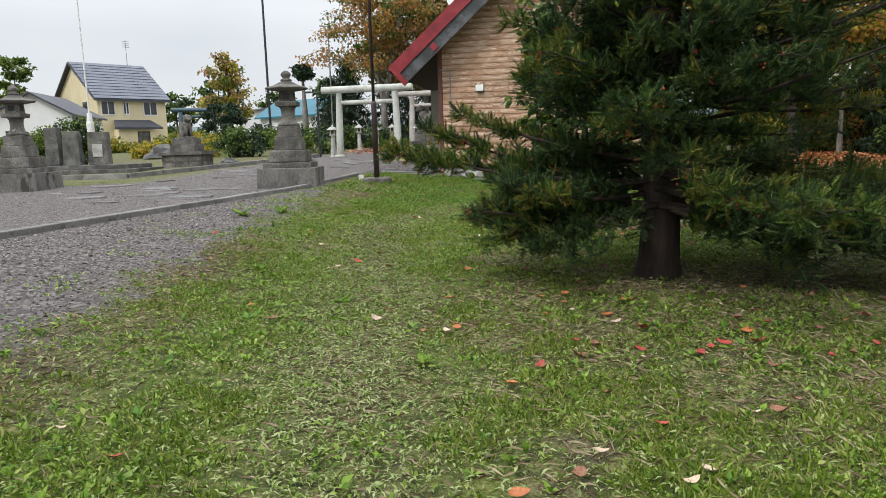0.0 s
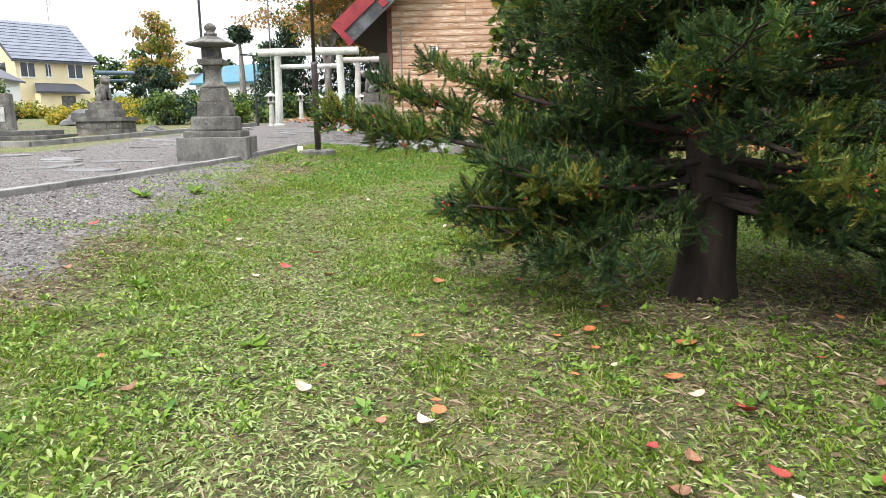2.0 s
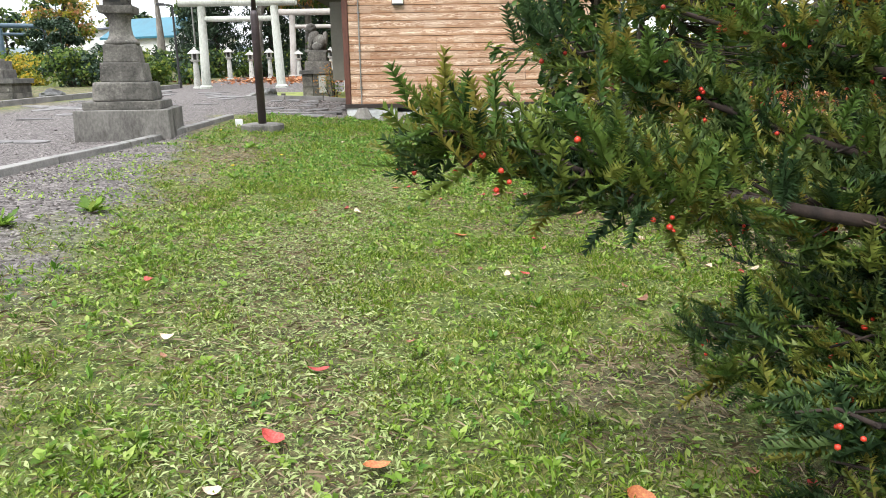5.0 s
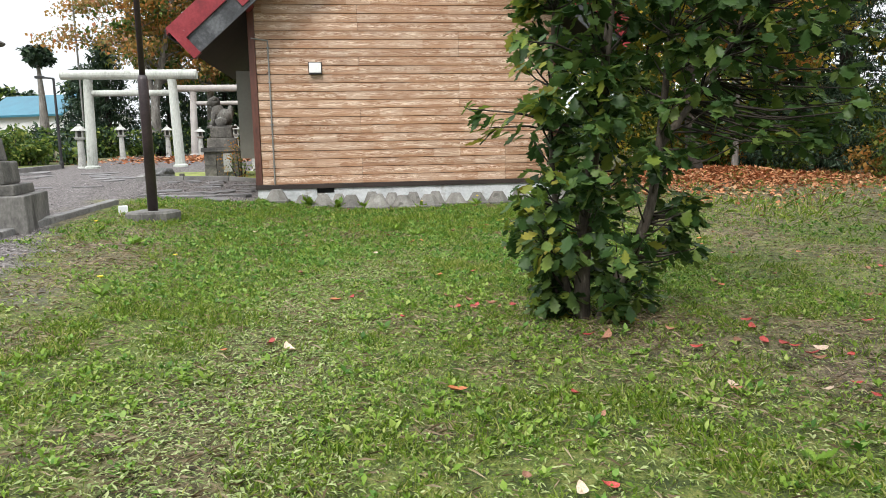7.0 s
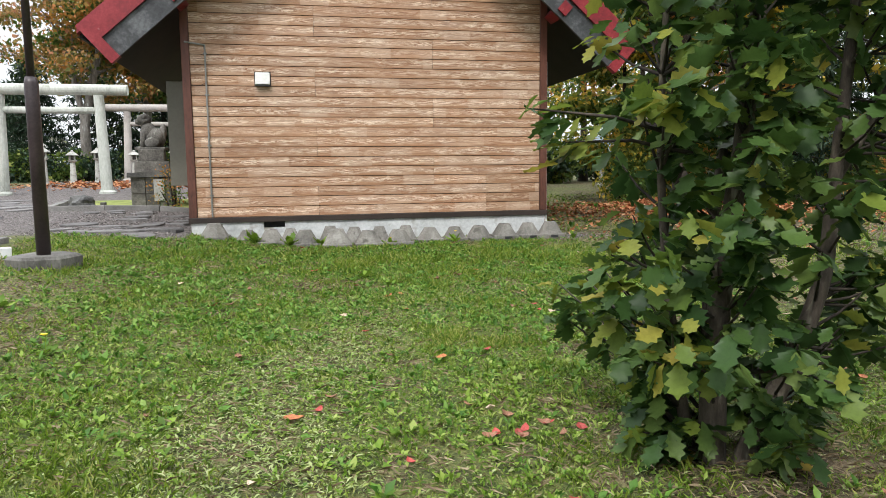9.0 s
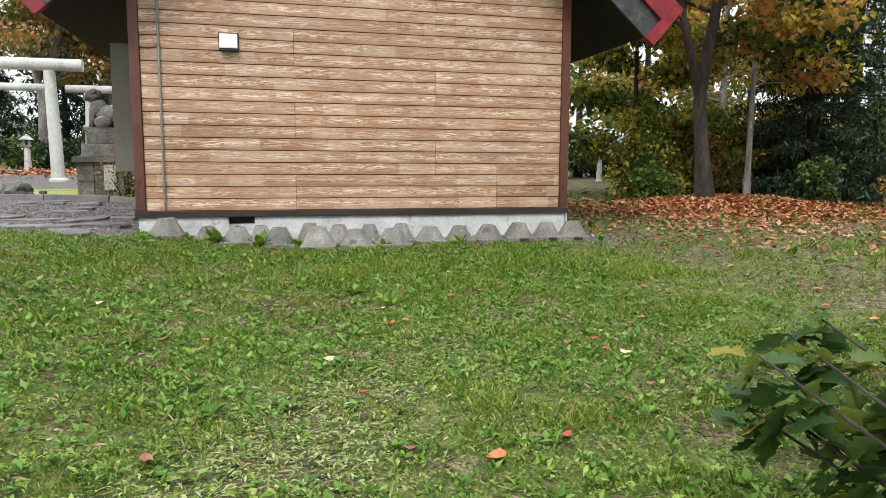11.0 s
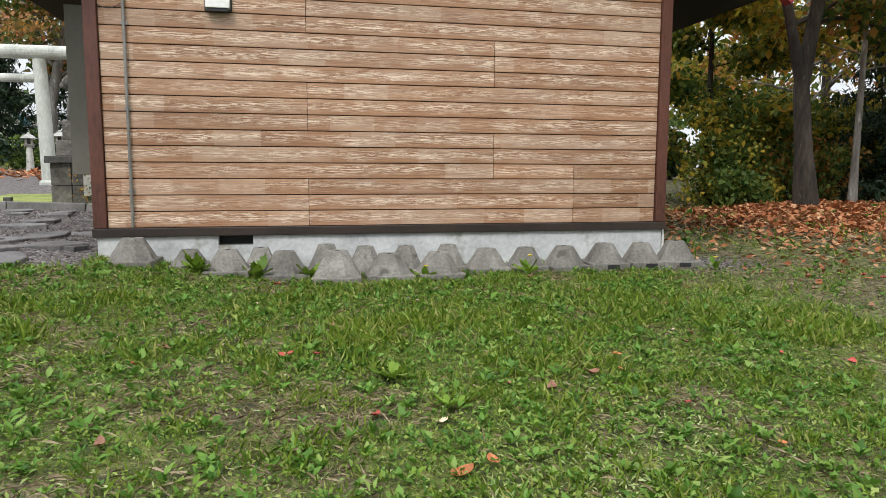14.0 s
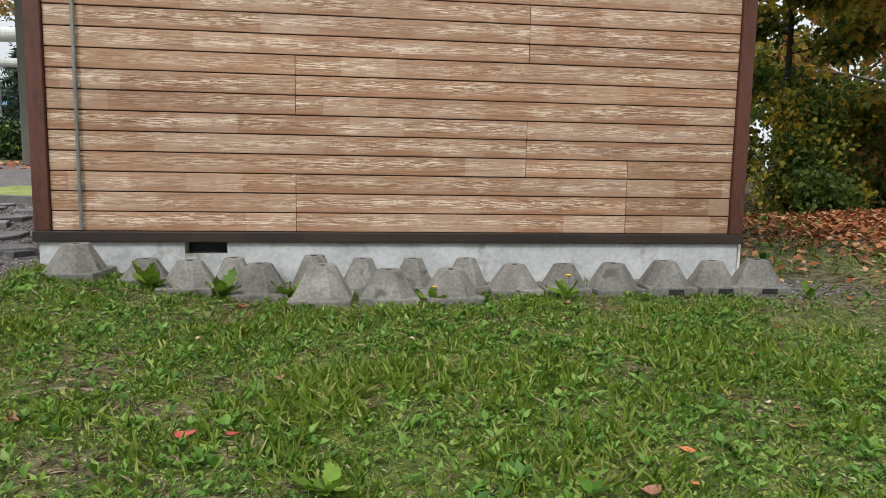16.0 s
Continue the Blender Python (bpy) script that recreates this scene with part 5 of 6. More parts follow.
def shrub(x, y, w, d, h, mats, per, size, label, seed=0, name="shrub"):
    if y > 32:
        per, size = int(per * 0.6), size * 1.25
    g = np.random.default_rng(seed)
    t = thing(name, x, y, hz(x, y), label, "shrub")
    n = max(8, int(w * d * h * 7))
    c = g.uniform(-1, 1, (n * 3, 3))
    c = c[np.linalg.norm(c, axis=1) < 1][:n]
    c = c * [w / 2, d / 2, h / 2] + [0, 0, h / 2]
    wood = [tube(np.array([[q[0] * 0.25, q[1] * 0.25, -0.1], [q[0] * 0.6, q[1] * 0.6, q[2] * 0.5], q]), [0.025, 0.015, 0.004], 4) for q in c[: min(n, 40)]]
    v, f = joined(wood)
    np_part("branchwork", v, f, "bark", t)
    for mat, ids in zip(mats, np.array_split(np.arange(len(c)), len(mats))):
        P, R, S = leaf_cloud(c[ids], np.full(len(ids), 0.3 + 0.05 * h), per, size, 0.9)
        P[:, 2] = np.maximum(P[:, 2], 0.03)
        v, f = scatter(LEAF_V, LEAF_F, P, R, S)
        np_part("foliage", v, f, mat, t, kind="stuff")
    return t


# woods to the east of the hall
tree("tree", 7.35, 23.55, 8.5, 0.17, 3.0, ["yellow", "green", "orange"], 46, 0.17, "dark-barked forked tree with yellow-green autumn leaves over a leaf mound", "bark", 0.5, 3, 12, 0.36, 2, lean=(-0.9, 0.2))
tree("tree", 8.75, 24.1, 7.5, 0.075, 2.0, ["orange", "yellow"], 40, 0.15, "slender tree with thinning orange leaves", "bark_grey", 0.5, 5, 12, 0.3)
tree("tree", 7.5, 26.9, 6.0, 0.1, 1.9, ["green", "yellow"], 60, 0.17, "young tree with green and yellow leaves", "bark", 0.6, 8, 13, 0.12)
tree("tree", 11.5, 29.0, 9.0, 0.14, 3.0, ["orange", "yellow", "orange"], 30, 0.19, "tall autumn tree with orange and yellow leaves", "bark_grey", 0.65, 9, 14, 0.25)
tree("tree", 11.0, 32.5, 9.0, 0.16, 3.2, ["yellow", "orange", "green"], 30, 0.2, "tall leafy tree behind the hall", "bark", 0.7, 12, 15, 0.2)
tree("tree", 5.2, 34.0, 10.0, 0.2, 3.6, ["green", "green", "yellow"], 32, 0.22, "tall green tree behind the hall", "bark", 0.7, 14, 15, 0.18)
tree("tree", 15.5, 33.0, 10.0, 0.2, 3.8, ["yellow", "green", "orange"], 34, 0.23, "broad autumn tree in the woods", "bark", 0.75, 15, 15, 0.2)
tree("tree", 12.0, 40.0, 9.0, 0.2, 3.6, ["green", "yellow"], 24, 0.22, "dense green tree deep in the woods", "bark", 0.8, 18, 15, 0.12)
tree("tree", 3.0, 43.0, 11.0, 0.22, 4.2, ["green", "green"], 40, 0.26, "dense dark green tree in the woods", "bark", 0.8, 19, 15, 0.1)
tree("tree", 20.0, 42.0, 11.0, 0.22, 4.4, ["orange", "green"], 55, 0.26, "autumn tree at the back of the woods", "bark", 0.8, 20, 15, 0.15)
tree("tree", 16.5, 25.0, 9.0, 0.2, 3.2, ["yellow", "green"], 50, 0.2, "autumn tree on the east side", "bark", 0.7, 21, 14, 0.25)
tree("tree", 14.0, 18.5, 9.0, 0.2, 3.2, ["orange", "yellow", "green"], 50, 0.2, "autumn tree beside the lawn", "bark_grey", 0.7, 22, 14, 0.3)
tree("tree", 20.0, 14.0, 10.0, 0.22, 3.8, ["green", "yellow"], 50, 0.24, "tall green tree beyond the lawn", "bark", 0.8, 24, 14, 0.2)
tree("tree", 24.0, 30.0, 11.0, 0.24, 4.2, ["green", "orange"], 50, 0.26, "tall tree at the edge of the woods", "bark", 0.8, 25, 14, 0.15)
conifer(11.0, 24.8, 7.0, 1.9, "dark dense conifer beside the autumn trees", 2, 70)
conifer(13.4, 26.2, 9.5, 2.7, "dark conifer with drooping boughs", 4, 60)
conifer(17.5, 20.5, 9.0, 2.4, "dark conifer at the lawn's edge", 6, 55, size=0.2)
for k, (sx, sy, w, d, h, ms) in enumerate([(7.2, 25.6, 1.8, 1.4, 2.4, ["green", "yellow"]), (10.5, 27.0, 4.0, 2.0, 2.4, ["green", "yellow"]), (14.0, 30.0, 5.0, 2.0, 2.6, ["green", "yellow"]), (14.5, 34.0, 4.0, 2.0, 2.0, ["green", "yellow"]), (4.4, 39.5, 5.0, 1.6, 2.6, ["green"]), (10.0, 41.0, 6.0, 1.6, 2.0, ["green"]), (19.0, 26.0, 5.0, 3.0, 4.0, ["dark", "green"]), (7.0, 24.9, 1.1, 1.0, 0.9, ["green", "yellow"]), (6.9, 24.5, 0.8, 0.8, 0.5, ["green"]), (8.6, 25.2, 2.4, 1.4, 1.3, ["green", "orange"]), (10.2, 23.6, 1.8, 1.2, 1.0, ["green", "dark"]), (12.0, 22.4, 2.2, 1.4, 1.2, ["green", "orange"]), (10.0, 29.0, 2.6, 2.0, 2.6, ["green", "yellow"]), (14.5, 26.0, 4.0, 2.5, 2.4, ["green", "yellow"])]):
    shrub(sx, sy, w, d, h, ms, 90, 0.11, "leafy woodland shrub at the edge of the trees", 30 + k)
for k in range(6):
    shrub(2.5 + k * 3.6, 38.5 + (k % 2), 4.0, 1.6, 1.5, ["green", "dark"], 60, 0.16, "dark green clipped hedge at the back", 50 + k, "hedge")

# trees behind the torii gates
tree("tree", -10.3, 42.0, 10.0, 0.26, 3.7, ["maple", "orange", "maple", "green"], 105, 0.135, "large autumn tree with grey forked trunk behind the gates", "bark_grey", 0.75, 61, 16, 0.32, 2)
tree("tree", -8.2, 44.5, 9.5, 0.26, 3.8, ["orange", "green"], 60, 0.24, "autumn tree with brown and green leaves", "bark_grey", 0.75, 62, 15, 0.3)
tree("tree", -4.6, 43.5, 10.0, 0.26, 4.0, ["maple", "green"], 60, 0.24, "large tree turning orange behind the hall", "bark_grey", 0.75, 63, 15, 0.3)
tree("tree", -0.5, 46.0, 11.0, 0.26, 4.2, ["green", "yellow"], 55, 0.26, "tall green tree behind the hall", "bark", 0.8, 64, 15, 0.2)
for k, (cx, cy, ch, cr) in enumerate([(-14.0, 47.0, 6.0, 2.2), (-11.2, 48.5, 7.0, 2.4), (-8.4, 50.0, 8.0, 2.6), (-5.4, 49.5, 8.0, 2.6), (-2.4, 50.0, 8.0, 2.6), (-17.0, 52.0, 5.0, 2.0)]):
    conifer(cx, cy, ch, cr, "dark conifer in the belt behind the gates", 70 + k, 45, size=0.24)
for k, (sx, sy, w, h) in enumerate([(-12.6, 40.0, 3.0, 1.5), (-10.0, 40.4, 3.0, 1.3), (-7.4, 41.4, 3.0, 1.4), (-4.8, 41.6, 3.0, 1.4), (-2.0, 42.0, 3.5, 1.6), (-13.0, 36.0, 2.2, 1.3), (-11.0, 33.8, 1.2, 0.6)]):
    shrub(sx, sy, w, 1.4, h, ["green", "dark"], 70, 0.14, "dark green clipped shrub behind the gates", 80 + k, "shrub")
shrub(-3.85, 24.0, 0.6, 0.5, 0.75, ["green", "orange"], 70, 0.05, "small russet shrub beside the statue pedestal", 90)
# garden and town side
tree("maple_tree", -27.8, 57.0, 6.9, 0.2, 2.7, ["maple", "green", "yellow", "maple"], 52, 0.2, "maple turning orange over green beside the blue gate", "bark", 0.7, 91, 16, 0.18, up=0.8)
for k, (sx, sy, w, d, h, ms) in enumerate([(-15.3, 33.0, 2.6, 1.8, 1.35, ["dark", "green"]), (-13.0, 33.6, 2.4, 1.8, 1.3, ["green"]), (-17.8, 34.0, 2.2, 1.6, 1.0, ["yellow", "green"]), (-21.5, 35.0, 2.4, 1.6, 0.9, ["yellow"]), (-20.0, 27.5, 2.2, 1.8, 2.0, ["dark", "green"]), (-24.0, 30.0, 2.6, 2.0, 1.6, ["green"]), (-19.0, 44.0, 5.0, 2.0, 1.5, ["dark", "green"]), (-25.0, 45.0, 5.0, 2.0, 1.2, ["green", "yellow"]), (-32.0, 46.0, 5.0, 2.0, 1.0, ["green", "yellow"]), (-40.0, 47.0, 6.0, 2.0, 1.4, ["green"])]):
    shrub(sx, sy, w, d, h, ms, 80, 0.13, "rounded garden shrub behind the court" if "yellow" not in ms else "yellow-green garden shrub behind the court", 100 + k)
tree("pine_tree", -19.6, 40.5, 2.9, 0.1, 1.0, ["dark"], 80, 0.12, "small cloud-pruned garden pine", "bark", 0.35, 111, 7, 0.35, up=0.1)
tree("pine_tree", -24.5, 48.0, 3.4, 0.12, 1.1, ["dark"], 80, 0.13, "small dark pruned pine beside the gate", "bark", 0.4, 112, 7, 0.3, up=0.1)
tree("tree_stump", -15.9, 43.5, 5.1, 0.3, 0.6, ["dark"], 60, 0.16, "tall lopped trunk with a tuft of dark sprouts", "bark_grey", 0.35, 113, 6, 0.86)
tree("tree", -60.5, 71.0, 10.0, 0.2, 3.0, ["green"], 50, 0.3, "green tree behind the houses", "bark", 0.7, 114, 12, 0.25)
for k in range(9):
    tree("tree", -75.0 + k * 10 + (k % 3) * 2, 100.0 + (k % 2) * 8, 8.0 + k % 3, 0.25, 4.0, ["green", "dark"], 26, 0.5, "distant green tree beyond the houses", "bark", 1.0, 120 + k, 10, 0.15)
# tall trees out of view, added to shade the east side of the lawn
tree("tree", 4.9, 8.6, 9.5, 0.24, 3.4, ["green", "yellow"], 110, 0.22, "unseen leafy tree added to shade the lawn", "bark", 0.75, 171, 18, 0.42)
tree("tree", 9.5, 3.0, 9.5, 0.24, 3.6, ["green", "yellow"], 80, 0.24, "unseen leafy tree added for shade east of the yew", "bark", 0.8, 173, 16, 0.4)
# trees that close the place behind and to the west
for k, (cx, cy) in enumerate([(-10, -14), (0, -17), (10, -13), (20, -5), (22, 5), (-22, -8), (-32, 4)]):
    tree("tree", cx, cy, 9.0, 0.22, 3.8, ["green", "yellow"], 26, 0.4, "leafy tree at the edge of the grounds", "bark", 0.9, 140 + k, 11, 0.2)


# ---- yew ----
def needle_twig():
    """A short bushy shoot: needles to both sides and along the top, on one stem."""
    n = 10
    V = [(0.03 * math.sin(k * 1.3), k / n, 0.12 * (k / n) ** 2) for k in range(n + 1)]
    F = []
    for k in range(n):
        u = k / n
        L = 0.25 * (1 - 0.35 * u ** 3) * (0.8 + 0.2 * math.sin(k * 2.7))
        for sx, sz in ((-1, 0.2), (1, 0.2), (0.5 * (-1) ** k, 0.75)):
            V.append((sx * L, u + 0.15 + 0.03 * math.sin(k * 5 + sx), 0.12 * u * u + sz * L))
            F.append((k, k + 1, len(V) - 1))
    return V, F


def build_yew():
    g = np.random.default_rng(21)
    cx, cy = 1.17, 6.72
    t = thing("yew_tree", cx, cy, hz(cx, cy), "dark green spreading yew with red berries and low boughs", "tree")
    wood = [tube(np.array([[0, 0, -0.12], [0.02, 0, 0.15], [0.04, 0.02, 0.6], [0.0, 0.05, 1.2], [0.06, 0.02, 2.0], [0.1, 0.0, 3.0], [0.1, 0, 4.0]]), [0.24, 0.17, 0.145, 0.13, 0.11, 0.07, 0.02], 14)]
    tw, tip_tw, berries = [], [], []

    def bough(p0, p1, sag, r0, dens, tip, brush=1.0):
        """A bough from p0 to p1 with side branches and sprays."""
        p0, p1 = np.array(p0, float), np.array(p1, float)
        L = np.linalg.norm(p1 - p0)
        u = np.linspace(0, 1, 9)[:, None]
        side = np.cross(p1 - p0, [0, 0, 1.0])
        side /= np.linalg.norm(side) + 1e-9
        q = p0 + (p1 - p0) * u + np.array([0, 0, -sag]) * np.sin(np.pi * u) + side * 0.05 * L * np.sin(5 * u + g.uniform(0, 6))
        wood.append(tube(q, np.linspace(r0, r0 * 0.2, 9), 6))
        m = int(L * dens)
        for j in range(m):
            w = g.uniform(0.14, 1.0)
            p = p0 + (p1 - p0) * w + np.array([0, 0, -sag]) * math.sin(math.pi * w) + side * 0.05 * L * math.sin(5 * w)
            d = (p1 - p0) / L + side * g.choice([-1, 1]) * g.uniform(0.35, 1.3) + [0, 0, g.uniform(-0.35, 0.4)]
            d /= np.linalg.norm(d)
            l2 = brush * g.uniform(0.18, 0.5) * (1.1 - 0.5 * w) * min(1.0, 0.5 + L / 2)
            e = p + d * l2
            wood.append(tube(np.array([p, (p + e) / 2 + [0, 0, 0.02], e]), [r0 * 0.22, r0 * 0.14, 0.003], 4))
            tipped = (tip and w > 0.3 and g.random() < 0.6) or g.random() < 0.06
            m2 = int(2 + l2 * 5.5)
            for s in range(m2):
                f = 0.3 + 0.7 * (s + g.uniform(0, 0.7)) / m2
                c = p + d * l2 * f + g.normal(0, 0.025, 3)
                for q in range(7):
                    dd = d * 0.6 + g.normal(0, 0.5, 3) + [0, 0, 0.25]
                    (tip_tw if tipped else tw).append((c + g.normal(0, 0.02, 3), dd / np.linalg.norm(dd)))
                if g.random() < (0.2 if tip else 0.035):
                    for q in range(g.integers(2, 6)):
                        berries.append(c + g.normal(0, 0.022, 3) + [0, 0, -0.01])

    # boughs all round: short on the west, long on the east
    for j in range(104):
        h = 0.5 + 3.1 * (j / 104) ** 1.05
        az = j * 2.39996 + g.uniform(-0.25, 0.25)
        east = 0.5 + 0.5 * math.cos(az)
        front = 0.5 - 0.5 * math.sin(az)
        L = (1.05 + 1.75 * east + 0.15 * front) * (1.0 if h < 1.6 else max(0.35, 1.0 - 0.28 * (h - 1.6))) * g.uniform(0.75, 1.08)
        if h < 1.05 and math.sin(az) < -0.25 and abs(math.cos(az)) < 0.8:
            continue
        end = h + g.uniform(-0.2, 0.25) * L + (0.12 * L if h > 1.2 else -0.05 * L)
        bough((0, 0, h), (L * math.cos(az), L * math.sin(az), max(0.42, end)), 0.05 * L, 0.02, 13 if h < 1.45 else 13 - 7 * (east > 0.75), g.random() < 0.25)
    # the fuller south side that hides the upper trunk
    for j in range(24):
        h = 1.15 + 2.4 * (j / 24)
        az = -math.pi / 2 + 1.15 * math.sin(j * 2.1) + g.uniform(-0.2, 0.2)
        L = g.uniform(0.75, 1.35) * (1.0 if h < 2 else 0.8)
        bough((0, 0, h), (L * math.cos(az), L * math.sin(az), h - 0.12 + g.uniform(-0.15, 0.25)), 0.04, 0.016, 12, False)
    # the two long western boughs, with yellowing tips and berries
    bough((0, 0, 0.78), (-2.16, -0.16, 1.08), 0.06, 0.03, 30, True, 0.5)
    bough((-0.6, -0.1, 0.85), (-1.87, 0.12, 1.26), 0.03, 0.018, 28, True, 0.45)
    bough((0, 0, 0.95), (-1.62, 0.25, 1.38), 0.05, 0.026, 24, True, 0.5)
    bough((0, 0, 0.62), (-1.45, -0.45, 0.62), 0.08, 0.028, 16, True)
    bough((0, 0, 0.7), (-1.15, -0.75, 0.8), 0.06, 0.026, 16, True)
    for ex, ey, ez in ((-0.75, -0.85, 0.36), (-1.3, -0.5, 0.42), (-1.0, -0.7, 0.32), (-1.25, -0.15, 0.36), (-0.9, 0.2, 0.35), (2.2, -0.9, 0.34), (1.6, -0.5, 0.32), (2.6, 0.2, 0.4), (1.9, 0.5, 0.36), (2.7, -0.5, 0.5), (1.2, 0.8, 0.4)):
        bough((0, 0, 0.62), (ex, ey, ez), -0.04, 0.026, 15, ex < -1.1)
    for ex, ey, ez in ((0.9, -0.8, 0.22), (1.5, -0.9, 0.25), (2.0, -0.7, 0.28), (-1.45, 0.1, 0.52), (-1.3, 0.35, 0.42), (-1.25, 0.0, 0.34), (-1.1, 0.3, 0.6), (-1.35, -0.15, 0.62)):
        bough((0, 0, 0.6), (ex, ey, ez), -0.05, 0.024, 15, ex < -1.2)
    bough((0, 0, 0.65), (1.3, -1.0, 0.5), 0.1, 0.028, 15, False)
    bough((0, 0, 0.75), (2.3, -0.7, 0.55), 0.14, 0.03, 15, False)
    bough((0, 0, 0.85), (2.9, -0.2, 0.6), 0.16, 0.03, 15, False)
    v, f = joined(wood)
    np_part("trunk", v, f, "bark_red", t, "dark reddish-brown trunk and boughs")
    tv, tf = needle_twig()
    for nm, lst, mat in (("needles", tw, "yew"), ("needles", tip_tw, "yew_tip")):
        P = np.array([a for a, b in lst])
        D = np.array([b for a, b in lst])
        yaw = np.arctan2(-D[:, 0], D[:, 1])
        pit = np.arcsin(np.clip(D[:, 2], -1, 1))
        R = turns(yaw, pit, g.normal(0, 0.45, len(P)))
        v, f = scatter(tv, tf, P, R, g.uniform(0.07, 0.125, len(P)))
        np_part(nm, v, f, mat, t, kind="stuff", label="yellowing tip sprays" if mat == "yew_tip" else "")
    bm = bmesh.new()
    bmesh.ops.create_icosphere(bm, subdivisions=1, radius=1)
    bm.verts.ensure_lookup_table()
    bv = [tuple(q.co) for q in bm.verts]
    bf = [[q.index for q in fc.verts] for fc in bm.faces]
    bm.free()
    P = np.array(berries)
    v, f = scatter(bv, bf, P, turns(np.zeros(len(P)), np.zeros(len(P)), np.zeros(len(P))), g.uniform(0.005, 0.0075, len(P)))
    np_part("berry_sprinkle", v, f, "berry", t, "bright red berries", smooth=True, kind="stuff")
    return t


build_yew()


# ---- oak sapling clump ----
def lobed_leaf(lobes=4):
    """An oak leaf: wavy lobes either side of a folded midrib."""
    mid, out = [], []
    n = lobes * 2 + 1
    for k in range(n + 1):
        u = k / n
        w = (0.06 + 0.3 * math.sin(math.pi * min(1, u * 1.02) ** 1.25)) * (1.0 if k % 2 else 0.62)
        mid.append((0, u, -0.1 * (u - 0.4) ** 2))
        out.append((w if 0 < k < n else 0.015, u + (0.04 if k % 2 else 0), 0.06 * math.sin(u * 7)))
    V = [(x, y, z + 0.0) for x, y, z in mid] + [(x, y, z + 0.25 * x) for x, y, z in out] + [(-x, y, z + 0.25 * x) for x, y, z in out]
    F = []
    m = n + 1
    for k in range(n):
        a, b = k, k + 1
        F += [(a, m + a, m + b), (a, m + b, b), (a, b, 2 * m + b), (a, 2 * m + b, 2 * m + a)]
    return V, F


